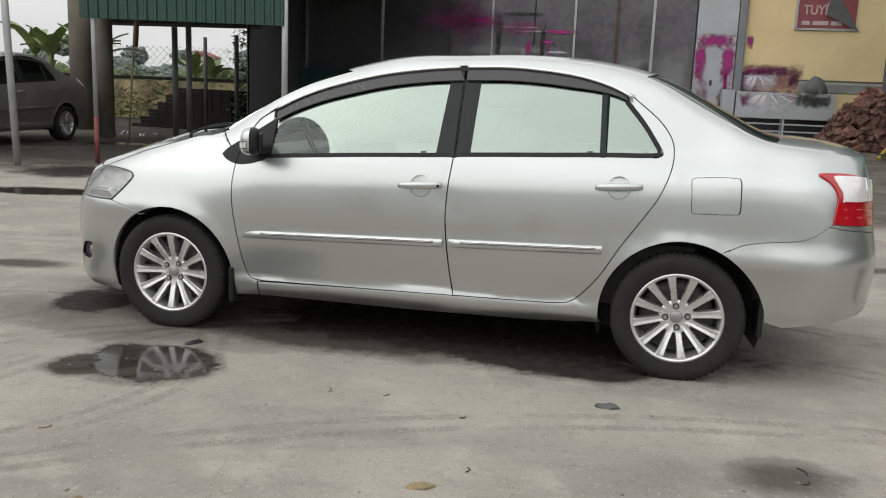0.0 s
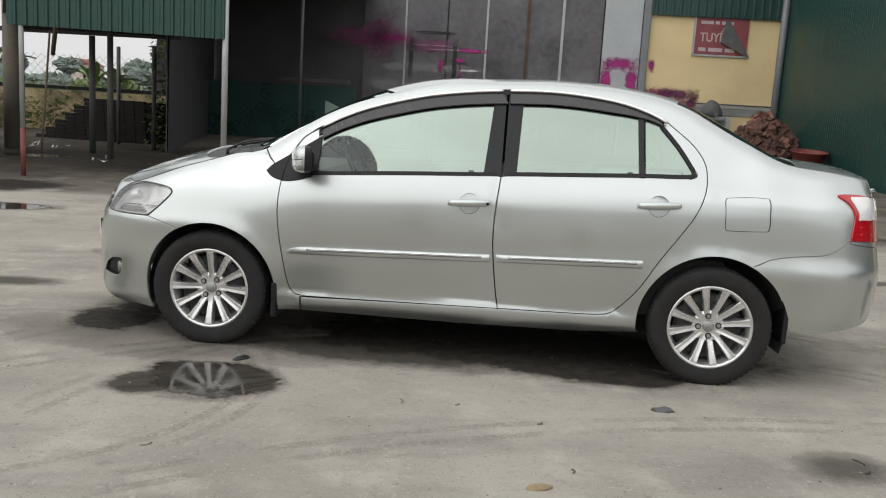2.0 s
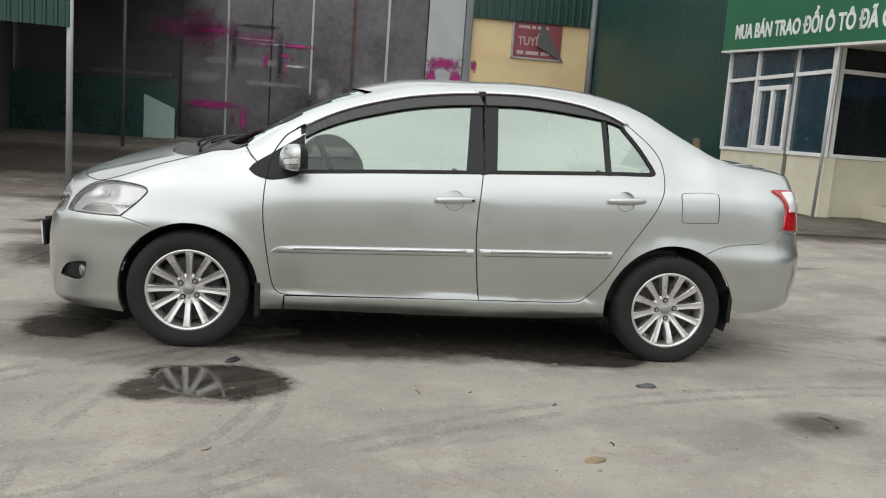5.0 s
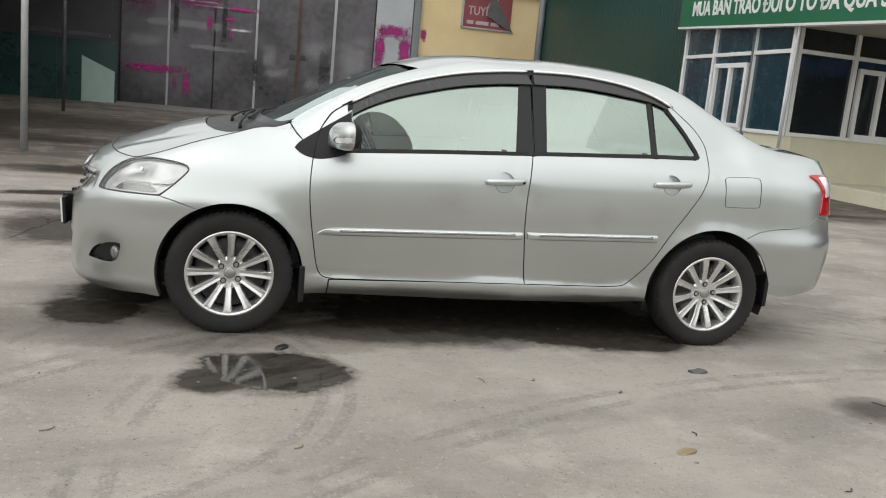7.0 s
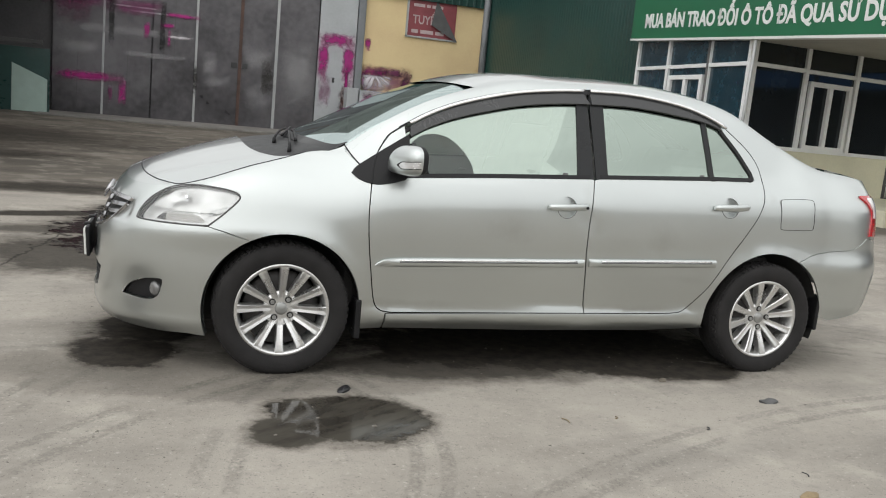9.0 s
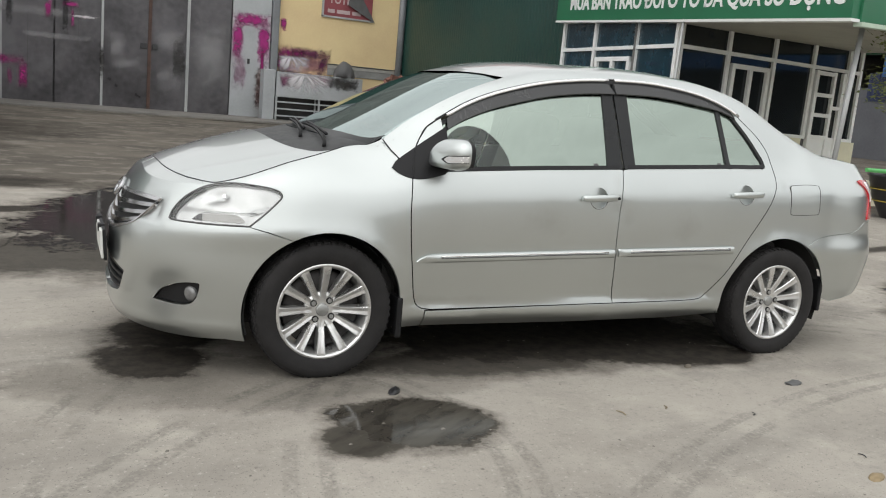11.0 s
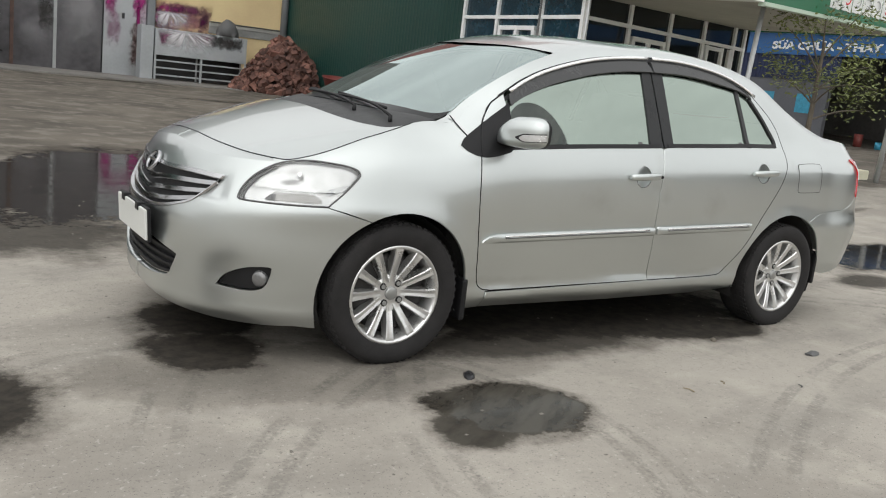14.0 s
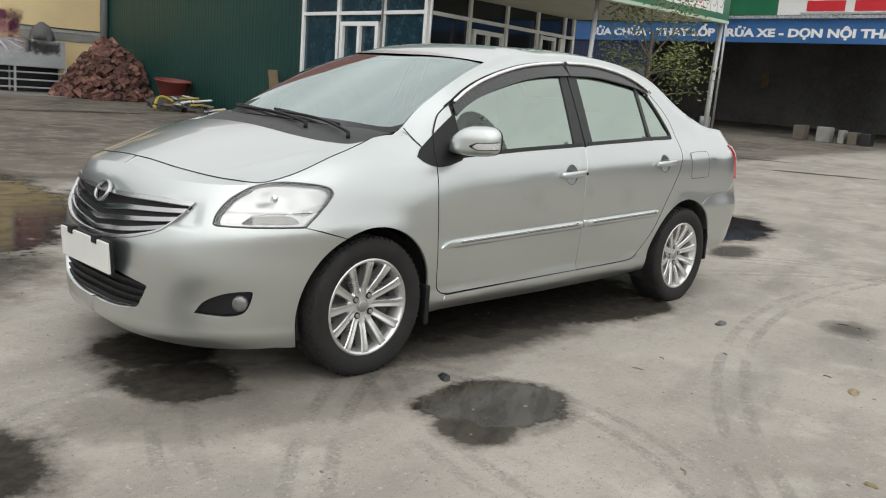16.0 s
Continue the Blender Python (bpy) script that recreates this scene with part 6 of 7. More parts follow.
for u in (.0, 1.42, 2.86):
    part("rack_post", T.bars(u, u + .06, tb, .93, -.06, 0, .006), PALESTEEL, trough)
    part("rack_post", T.bars(u, u + .06, tb, .93, -.55, -.49, .006), PALESTEEL, trough)
for z in (.30, .52, .74):
    part("rack_bar", T.bars(.0, 2.9, z, z + .045, -.05, -.01, .006), PALESTEEL, trough)
part("rack_back", T.bars(.0, 2.9, .2, .92, -.54, -.50), TUBBLACK, trough)
part("side_cabinet", T.bars(-.42, -.04, tb, 1.76, -.5, .02, .015), PALESTEEL, trough)
for mat_, a, b, c, d in ((DULLPINK, .02, .75, 1.20, 1.76), (DULLPINK, .9, 1.9, 1.36, 1.76), (SOOT, 1.7, 2.85, 1.25, 1.76)):
    part("spray_mark", T.bars(a, b, c, d, .003, .005), mat_, trough)
part("paint_burst", T.bars(.15, 1.95, .94, 1.715, .0055, .0065), BURST, trough)
part("paint_burst", NORTH.bars(N0 + 4.22, N0 + 5.45, 1.60, 2.28, .009, .010), BURST, yellow)
part("wall_rail", NORTH.bars(N0 + 6.0, N0 + 8.85, 2.02, 2.12, .006, .05, .008), WALLRAIL, yellow)
part("rail_lip", NORTH.bars(N0 + 6.0, N0 + 8.85, 2.125, 2.165, .006, .065, .008), GREYTRIM, yellow)
bm = bmesh.new()
bmesh.ops.create_icosphere(bm, subdivisions=3, radius=1)
for v in bm.verts:
    k = 1 + .12 * noise.noise(v.co * 2.2)
    v.co = Vector((6.35 + v.co.x * .36 * k, 23.55 + v.co.y * .26 * k, 1.72 + max(0, v.co.z) * .52 * k))
for fc in bm.faces:
    fc.smooth = True
tagged(part("sack_heap", bm, FLAP), "black sack slumped on the steel trough", "sack")

# ---- rubble heap of broken brick ----
rng = random.Random(4)
heap = empty("brick_pile", "heap of broken red hollow bricks in the corner", "bricks")
HX, HY, HR, HH = 7.62, 21.9, 1.42, 1.78
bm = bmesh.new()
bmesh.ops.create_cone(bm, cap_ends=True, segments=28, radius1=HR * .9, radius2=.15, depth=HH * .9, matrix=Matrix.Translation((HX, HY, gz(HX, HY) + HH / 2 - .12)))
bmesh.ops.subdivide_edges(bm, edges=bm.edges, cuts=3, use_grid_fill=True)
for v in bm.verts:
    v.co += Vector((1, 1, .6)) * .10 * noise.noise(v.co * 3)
# near-black core carries the shade between the loose bricks
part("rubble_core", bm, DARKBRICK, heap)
brickmeshes = []
for hollow in (0, 1, 2):
    bm = boxed(-.10, .10, -.05, .05, -.045, .045, .004 if not hollow else 0)
    if hollow:
        for sx in (-1, 1):
            for yy in (-.024, .024):
                for zz in (-.022, .022):
                    box(bm, sx * .1002 - .001, sx * .1002 + .001, yy - .016, yy + .016, zz - .014, zz + .014)
    if hollow == 2:
        for v in bm.verts:
            if v.co.x > .05:
                v.co.x -= .07 + .05 * v.co.z / .045
    me = bpy.data.meshes.new("brick")
    bm.to_mesh(me)
    bm.free()
    me.materials.append(BRICK)
    brickmeshes.append(me)
for i in range(290):
    a, r = rng.uniform(0, 2 * math.pi), HR * 1.08 * math.sqrt(rng.random())
    x, y = HX + r * math.cos(a), HY + r * math.sin(a) * 1.0
    z = gz(x, y) + max(.05, HH * (1 - (r / HR) ** 1.5) * .90 + .02) + rng.uniform(-.04, .05)
    if x > 8.4:
        continue
    ob = new("brick", brickmeshes[i % 3])
    ob.parent = heap
    ob.matrix_basis = Matrix.Translation((x, y, z)) @ Euler((rng.uniform(-.9, .9), rng.uniform(-.9, .9), rng.uniform(0, 6.28))).to_matrix().to_4x4() @ Matrix.Scale(rng.uniform(1.3, 1.95), 4)

src = [np.array([v.co for v in me.vertices]) for me in brickmeshes]
vs, fs = [], []
for i in range(520):
    a, r = rng.uniform(0, 2 * math.pi), HR * 1.0 * math.sqrt(rng.random())
    x, y = HX + r * math.cos(a), HY + r * math.sin(a)
    x = min(x, 8.4)
    z = gz(x, y) + max(.02, HH * (1 - (r / HR) ** 1.5) * .88) + rng.uniform(-.08, .02)
    m = Matrix.Translation((x, y, z)) @ Euler((rng.uniform(-.9, .9), rng.uniform(-.9, .9), rng.uniform(0, 6.28))).to_matrix().to_4x4() @ Matrix.Scale(rng.uniform(1.1, 1.6), 4)
    k = len(vs)
    vs += [m @ v.co for v in brickmeshes[0].vertices]
    fs += [tuple(k + j for j in p.vertices) for p in brickmeshes[0].polygons]
tagged(part("loose_bricks", as_mesh("bricks", vs, fs), vary_by_piece(material("loose_brick", (.115, .046, .035), .85, 0, 0, .5, 5, 40, .2, .1, (.17, .09, .07)), True, .3, 1.4), heap), kind="stuff")

vs, fs = lathe([(.32, 0), (.46, .40), (.50, .42), (.48, .44), (.44, .42), (.30, .03), (.001, .03)], 32)
me = as_mesh("basin", [(v[0], v[2], v[1]) for v in vs], [f_[::-1] for f_ in fs], smooth=True)
ob = part("basin", me, BASIN)
ob.matrix_world = pose(7.95, 18.6, .44, 6, 0, 0)
tagged(ob, "red plastic basin beside the brick heap", "basin")
bm = bmesh.new()
bmesh.ops.create_icosphere(bm, subdivisions=3, radius=1)
for v in bm.verts:
    k = 1 + .25 * noise.noise(v.co * 2.5)
    v.co = Vector((7.75 + v.co.x * .62 * k, 17.8 + v.co.y * 1.5 * k, .06 + max(0, v.co.z) * .40 * k))
tagged(part("rubble_mound", bm, material("dark_rubble", (.06, .055, .05), .95, 0, 0, .6, 6, 30, .6, .05)), "low dark mound of rubble by the green wall", "rubble")
for x, y, z, l, a, mat_ in ((7.5, 16.9, .36, .55, 30, WHITEPAINT), (7.7, 17.2, .44, .5, -40, YELLOWHOSE), (7.45, 17.5, .42, .45, 70, PALESTEEL), (7.85, 16.8, .40, .6, 10, WHITEPAINT), (7.6, 16.6, .30, .35, -15, YELLOWHOSE), (7.3, 17.1, .30, .4, 50, WOOD), (7.9, 17.5, .46, .5, 110, WHITEPAINT)):
    tagged(part("scrap_plank", boxed(-l / 2, l / 2, -.05, .05, 0, .03, .004, pose(x, y, z, 8, -5, a)), mat_), "scrap piece lying on the rubble mound", "plank", "scrap planks")
bm = bmesh.new()
bmesh.ops.create_icosphere(bm, subdivisions=3, radius=1)
for v in bm.verts:
    k = 1 + .3 * noise.noise(v.co * 2.5 + Vector((5, 3, 1)))
    v.co = Vector((8.02 + v.co.x * .34 * k, 15.7 + v.co.y * .95 * k, .08 + max(0, v.co.z) * .16 * k))
tagged(part("rubble_mound", bm, bpy.data.materials["dark_rubble"]), "flat dark rubble strewn along the green wall", "rubble")
for x, y, z, l, a, mat_ in ((7.95, 16.3, .20, .7, 15, WHITEPAINT), (8.0, 15.9, .22, .5, -35, YELLOWHOSE), (7.85, 15.6, .16, .55, 60, PALESTEEL), (8.1, 15.4, .20, .6, 100, WHITEPAINT), (7.8, 15.1, .13, .4, 20, YELLOWHOSE), (8.05, 14.9, .14, .5, -60, WHITEPAINT), (7.75, 15.9, .14, .35, 80, WOOD), (7.9, 14.6, .10, .6, 5, PALESTEEL)):
    tagged(part("scrap_plank", boxed(-l / 2, l / 2, -.04, .04, 0, .03, .004, pose(x, y, z, 10, -6, a)), mat_), "scrap strip lying on rubble by the wall", "plank", "scrap planks")
for i, (x, y, l, a, mat_) in enumerate(((7.4, 17.5, 1.3, 20, WOOD), (7.6, 17.2, 1.1, -25, WOOD), (7.2, 16.6, 1.0, 50, PALESTEEL), (7.7, 16.4, 1.3, 75, WOOD), (7.5, 17.9, .9, 5, WHITEPAINT), (7.0, 17.0, .8, -50, TUBBLACK), (7.7, 16.9, .9, 100, TUBBLACK))):
    tagged(part("scrap_plank", boxed(-l / 2, l / 2, -.07, .07, 0, .04, .004, pose(x, y, gz(x, y) + .03 + .05 * (i % 4), 0, 4 * (i % 3), a)), mat_), "scrap plank lying in the rubble", "plank", "scrap planks")
bm = bmesh.new()
pts = [Vector((6.7 + .9 * t, 17.1 + .5 * math.sin(3 * t), gz(7, 17) + .05 + .28 * math.sin(math.pi * t))) for t in np.linspace(0, 1, 12)]
for a, b in zip(pts, pts[1:]):
    rod(bm, a, b, .04, n=8)
tagged(part("yellow_hose", bm, YELLOWHOSE), "bent yellow plastic pipe in the rubble", "pipe")
tagged(part("leaning_board", boxed(-.22, .22, -.012, .012, 0, 1.25, .004, pose(8.22, 13.9, gz(8, 14), -8, 0, 84)), WOOD), "brown board leaning on the green wall", "board")

# ---- east building: green sheet wall, windows, sign, porch ----
EAST = Face((8.65, 24.4), (8.2, 8.9))        # u runs from the corner to the porch
EL = 15.507
tagged(part("wall_green", corrugated(EAST, 0, EL - 4.2, 0, 7.0, 0, .16, .006), GREEN), "dark green corrugated sheet wall", "wall", kind="structure")
part("wall_green_back", boxed(8.75, 9.0, 13, 24.4, 0, 7.0), GREEN, tagged(empty("wall_back", "back of the green wall", "wall"), kind="structure"))
tagged(part("wall_cream", EAST.bars(EL - 4.25, EL, 0, 1.13, -.2, .02, .01), CREAM), "cream plastered wall under the windows", "wall", kind="structure")
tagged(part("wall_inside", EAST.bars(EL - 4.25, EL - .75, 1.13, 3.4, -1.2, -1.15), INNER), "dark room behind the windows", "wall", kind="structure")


def glazing(name, face, us, z0, z1, zt, label, doors_at=(), slides=(), teal=()):
    """White-framed windows: posts at us, a transom at zt, with sliding lights and a door."""
    win = tagged(empty(name, label, "window"), kind="structure")
    d0, d1 = -.02, .06
    for u in us:
        part("window_post", face.bars(u - .045, u + .045, z0, z1, d0, d1, .006), WHITEPAINT, win)
    for a, b in zip(us, us[1:]):
        for z, t in ((z0, .07), (zt, .075), (z1 - .07, .07)):
            if not (a in doors_at and z == z0):
                part("window_rail", face.bars(a + .045, b - .045, z, z + t, d0, d1 - .004, .006), WHITEPAINT, win)
        part("pane", face.bars(a + .04, b - .04, zt + .07, z1 - .06, -.01, .0), CURTAIN if a in teal else DARKGLASS, win)
        part("pane", face.bars(a + .04, b - .04, z0 + .06, zt + .01, -.01, .0), CURTAIN if a in teal else DARKGLASS, win)
        if a in slides:
            c, e, f_ = a + .12, b - .12, zt - .14
            for p, q in ((c, c + .09), ((c + e) / 2 - .045, (c + e) / 2 + .045), (e - .09, e)):
                part("sash_stile", face.bars(p, q, z0 + .06, f_, .0, .075, .006), WHITEPAINT, win)
            part("sash_rail", face.bars(c, e, f_ - .09, f_, .0, .07, .006), WHITEPAINT, win)
            part("sash_rail", face.bars(c, e, z0 + .06, z0 + .14, .0, .07, .006), WHITEPAINT, win)
        if a in doors_at:
            c, e, zb, f_ = a + .10, b - .10, .35, zt - .02
            for p, q in ((c, c + .10), (c + (e - c) * .60, c + (e - c) * .60 + .08), (e - .10, e)):
                part("door_stile", face.bars(p, q, zb, f_, .01, .085, .006), WHITEPAINT, win)
            for z in (zb, 1.15, 1.62, 2.05, f_ - .09):
                part("door_rail", face.bars(c, c + (e - c) * .62, z, z + .08, .01, .08, .006), WHITEPAINT, win)
            part("door_rail", face.bars(c + (e - c) * .6, e, 1.80, 1.88, .01, .08, .006), WHITEPAINT, win)
            part("door_panel", face.bars(c, e, zb, 1.2, .0, .05, .006), WHITEPAINT, win)
    return win


# out of view; added so the bonnet reflects something darker
slab("wall_east_upper", GREEN, 9.6, 9.9, 8.5, 13.2, 3.6, 7.0, "unseen green wall added over the office for reflections")
w_us = tuple(EL - q for q in (4.2, 2.86, 1.33, .02))
glazing("window_1", EAST, w_us, 1.13, 3.30, 2.60, "white-framed window band with teal curtains", slides=(w_us[1],), teal=w_us)
SOUTH = Face((8.30, 9.05), (14.0, 9.73))
s_us = (.05, 1.38, 2.75, 4.02, 5.25, 5.68)
tagged(part("wall_porch", SOUTH.bars(0, 4.0, 0, 1.13, -.2, .02, .01), CREAM), "cream plastered wall in the porch", "wall", kind="structure")
tagged(part("wall_porch", SOUTH.bars(5.25, 5.9, 0, 1.13, -.2, .02, .01), CREAM), "cream plastered pier beside the porch door", "wall", kind="structure")
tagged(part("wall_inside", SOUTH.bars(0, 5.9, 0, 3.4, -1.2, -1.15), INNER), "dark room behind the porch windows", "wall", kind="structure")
glazing("window_2", SOUTH, s_us, 1.13, 3.28, 2.62, "white-framed porch windows with a white door", doors_at=(4.02,), slides=(1.38,))
tagged(part("drain_pipe", rodded((7.85, 8.5, .1), (8.02, 8.62, 3.2), .028), POST), "white drain pipe at the building's corner", "pipe", kind="structure")

porch = tagged(empty("porch_roof", "flat porch roof with green sign boards", "roof"), kind="structure")
bm = bmesh.new()
for z in (3.12, 3.32):
    for x, y in ((8.05, 4.95), (14.6, 6.0), (14.0, 9.9), (8.25, 9.3)):
        bm.verts.new((x, y, z + (.0 if x > 9 else -.05 if y > 8 else -.16)))
bm.verts.ensure_lookup_table()
for q in ((0, 3, 2, 1), (4, 5, 6, 7), (0, 1, 5, 4), (1, 2, 6, 5), (2, 3, 7, 6), (3, 0, 4, 7)):
    bm.faces.new([bm.verts[i] for i in q])
part("soffit", bm, material("soffit_grey", (.36, .35, .32), .8, 0, 0, .15, 1.5, 20, .03, .1), porch)
SIGN = Face((8.19, 13.1), (8.0, 4.85))
SL = 8.252


def sign_low(u):
    return 3.29 - .0475 * u


sign = empty("shop_sign", "long green shop sign with white capital letters", "sign")
vs = [SIGN.at(u, z, d) for d in (.10, -.06) for u, z in ((-.1, sign_low(0)), (SL, sign_low(SL)), (SL, sign_low(SL) + 1.15), (-.1, sign_low(0) + 1.25))]
part("board", as_mesh("board", vs, [(0, 1, 2, 3), (7, 6, 5, 4), (0, 4, 5, 1), (1, 5, 6, 2), (2, 6, 7, 3), (3, 7, 4, 0)]), SIGNGREEN, sign)
vs = [SIGN.at(u, z, d) for d in (.12, -.08) for u, z in ((-.1, sign_low(0) - .045), (SL + .02, sign_low(SL) - .045), (SL + .02, sign_low(SL)), (-.1, sign_low(0)))]
part("edge_strip", as_mesh("strip", vs, [(0, 1, 2, 3), (7, 6, 5, 4), (0, 4, 5, 1), (1, 5, 6, 2), (2, 6, 7, 3), (3, 7, 4, 0)]), WHITESIGN, sign)
lettering("letters", "MUA BÁN TRAO ĐỔI Ô TÔ ĐÃ QUA SỬ DỤNG", SIGN, .48, SL - .14, (3.29 + .11, 3.29 + .12 - .0475 * SL), .56, .10, LETTERWHITE, sign, .028)
FASCIA = Face((8.05, 4.86), (14.55, 6.0))
FL = 6.6
side_sign = empty("sign_fascia", "green porch fascia with a row of white badge panels", "sign")
vs = [FASCIA.at(u, z, d) for d in (.05, -.05) for u, z in ((0, 2.86), (FL, 3.14), (FL, 4.25), (0, 4.1))]
part("board", as_mesh("board", vs, [(0, 1, 2, 3), (7, 6, 5, 4), (0, 4, 5, 1), (1, 5, 6, 2), (2, 6, 7, 3), (3, 7, 4, 0)]), SIGNGREEN, side_sign)
vs = [FASCIA.at(u, z, d) for d in (.07, -.06) for u, z in ((0, 2.80), (FL, 3.08), (FL, 3.14), (0, 2.86))]
part("edge_strip", as_mesh("strip", vs, [(0, 1, 2, 3), (7, 6, 5, 4), (0, 4, 5, 1), (1, 5, 6, 2), (2, 6, 7, 3), (3, 7, 4, 0)]), material("pale_green_strip", (.45, .55, .45), .5, 0, 0, .1, 2, 20, 0, .1), side_sign)
for i in range(9):
    u = 2.2 + .44 * i
    z = 2.86 + .0424 * u + .14
    panel_ = part("badge_panel", FASCIA.bars(u, u + .40, z, z + .38, .05, .06), WHITESIGN, side_sign)
    vs, fs = lathe([(.07, 0), (.085, -.006), (.10, 0)], 20)
    me = as_mesh("ring", vs, fs)
    me.transform(Matrix.Translation(FASCIA.at(u + .2, z + .2, .066)))
    part("badge_ring", me, (POST, LETTERRED, POST, POST)[i % 4], panel_)
# the far fascia, seen from behind
BACKF = Face((14.1, 9.9), (14.6, 6.05))
back_sign = empty("porch_sign", "back of the green fascia with white panels", "sign")
part("board", BACKF.bars(0, 3.88, 3.10, 4.1, -.05, .02), SIGNGREEN, back_sign)
for i in range(3):
    part("badge_panel", BACKF.bars(.35 + .85 * i, 1.05 + .85 * i, 3.16, 3.52, .021, .03), WHITESIGN, back_sign)
part("text_bar", BACKF.bars(.4, 2.8, 3.66, 3.86, .021, .03), LETTERGREEN, back_sign)
tagged(part("porch_post", rodded((8.55, 5.35, gz(8.5, 5.3)), (8.75, 5.35, 3.1), .04), POST), "grey steel post carrying the porch", "post", "porch posts")
tagged(part("porch_post", rodded((14.0, 5.9, gz(14, 5.9)), (14.45, 6.05, 3.15), .055), POST), "leaning grey steel post carrying the porch", "post", "porch posts")

# low step, tub and tree before the porch
tagged(part("porch_step", boxed(9.2, 14.4, 6.3, 9.6, 0, .33, .02), CREAM), "pale concrete step of the porch", "step", kind="structure")
tub = empty("plant_tub", "black tub with two yellow bands", "tub")
TX, TY = 9.55, 4.75
vs, fs = lathe([(.30, 0), (.46, .30), (.55, .62), (.58, .64), (.54, .66), (.40, .58), (.001, .56)], 36)
me = as_mesh("tub", [(v[0], v[2], v[1]) for v in vs], [f_[::-1] for f_ in fs], smooth=True)
me.transform(Matrix.Translation((TX, TY, gz(TX, TY))))
part("bowl", me, TUBBLACK, tub)
for z, r in ((.26, .455), (.44, .515)):
    vs, fs = lathe([(r - .01, -.008), (r + .004, -.008), (r + .008, .008), (r - .01, .008)], 36, True)
    me = as_mesh("band", [(v[0], v[2], v[1]) for v in vs], [f_[::-1] for f_ in fs], smooth=True)
    me.transform(Matrix.Translation((TX, TY, gz(TX, TY) + z)))
    part("yellow_band", me, YELLOWHOSE, tub)
tagged(part("green_pole", rodded((TX - 1.3, TY - .3, .80), (TX + .35, TY - .15, .78), .03), GREENPIPE), "bright green plastic pole lying across the tub", "pole")


def leaf_cloud(centres, count, size, seed, spread):
    """Many small folded leaves about the given centres."""
    r = np.random.RandomState(seed)
    c = np.array(centres)[r.randint(0, len(centres), count)] + r.normal(0, 1, (count, 3)) * np.array(spread)
    a, b = r.normal(0, 1, (count, 3)), r.normal(0, 1, (count, 3))
    a[:, 2] *= .5
    a /= np.linalg.norm(a, axis=1)[:, None]
    b -= (a * b).sum(1)[:, None] * a
    b /= np.linalg.norm(b, axis=1)[:, None]
    l, w = size * r.uniform(.7, 1.4, (count, 1)), size * r.uniform(.25, .5, (count, 1))
    up = np.cross(a, b) * w * .35
    v = np.stack([c - a * l, c + b * w + up, c + a * l, c - b * w + up], 1).reshape(-1, 3)
    i = np.arange(count)[:, None] * 4
    return as_mesh("leaves", v, np.vstack([i + (0, 1, 2), i + (0, 2, 3)]))


def limb(bm, a, b, r0, r1, bend, k=6):
    a, b = Vector(a), Vector(b)
    pts = [a.lerp(b, t) + Vector(bend) * math.sin(math.pi * t) for t in np.linspace(0, 1, k + 1)]
    for i in range(k):
        rod(bm, pts[i], pts[i + 1], r0 + (r1 - r0) * i / k, r0 + (r1 - r0) * (i + 1) / k, 8, False)
    return pts


tree = empty("potted_tree", "young thin tree with sparse yellow-green leaves in the tub", "tree")
bm = bmesh.new()
r = random.Random(11)
trunk = limb(bm, (TX + .45, TY + .25, .45), (TX + .60, TY + .35, 2.5), .055, .025, (.05, .03, 0), 8)
tips = []
for i, (z, dx, dy, dz) in enumerate(((1.45, .9, -.5, .25), (1.6, -.6, .5, .45), (1.8, .8, -.6, .1), (1.9, 1.0, -.35, .5), (2.0, -.7, .3, .7), (2.1, .5, -.5, .8), (2.2, -.3, .3, 1.0), (2.35, .6, -.3, .9), (2.4, .1, .2, 1.2), (1.7, .3, .6, .4), (1.55, -.2, -.6, .35))):
    p = trunk[min(8, int((z - .45) / 2.05 * 8))]
    line = limb(bm, p, p + Vector((dx, dy, dz)), .018, .005, (0, 0, .08), 4)
    tips += [q for q in line[2:]] if dz < .85 else line[2:3]
part("trunk", bm, BARK, tree)
part("crown", leaf_cloud([tuple(q + Vector((0, 0, .16))) for q in tips], 1700, .044, 5, (.16, .16, .16)), YOUNGLEAF, tree)

# ---- far shed with its blue banner ----
SHED = Face((26, 26), (26, -30))


def su(y):
    return 26 - y


shed = tagged(empty("repair_shed", "dark open repair shed under a blue banner", "shed"), kind="structure")
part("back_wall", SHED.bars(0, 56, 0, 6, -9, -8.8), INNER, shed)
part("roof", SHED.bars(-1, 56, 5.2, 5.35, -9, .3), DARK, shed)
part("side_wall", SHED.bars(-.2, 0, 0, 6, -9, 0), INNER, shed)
part("left_wall", SHED.bars(0, su(15.1), 0, 3.2, -.2, 0), material("grey_panel", (.14, .145, .16), .5, .3, 0, .2, .8, 12, .03, .1), shed)
part("blue_sheet", corrugated(SHED, su(19.5), su(14.8), 2.7, 3.75, .02, .16, .03), BLUESHEET, shed)
for y0 in (17.7, 16.0):
    part("poster", SHED.bars(su(y0 + .35), su(y0 - .35), 1.5, 2.2, .0, .012), POSTERBLUE, shed)
banner = empty("banner", "long blue banner with white capitals over the shed", "banner")
part("cloth", SHED.bars(su(18.9), su(-8), 3.62, 4.42, .04, .10), BLUE, banner)
part("eave_edge", corrugated(SHED, su(19), su(-8), 4.42, 4.52, .25, .16, .05), POST, banner)
lettering("letters", "SỬA CHỮA - THAY LỐP - RỬA XE - DỌN NỘI THẤT", SHED, su(17.75), su(5.78), 3.73, .52, .10, LETTERWHITE, banner, .045)
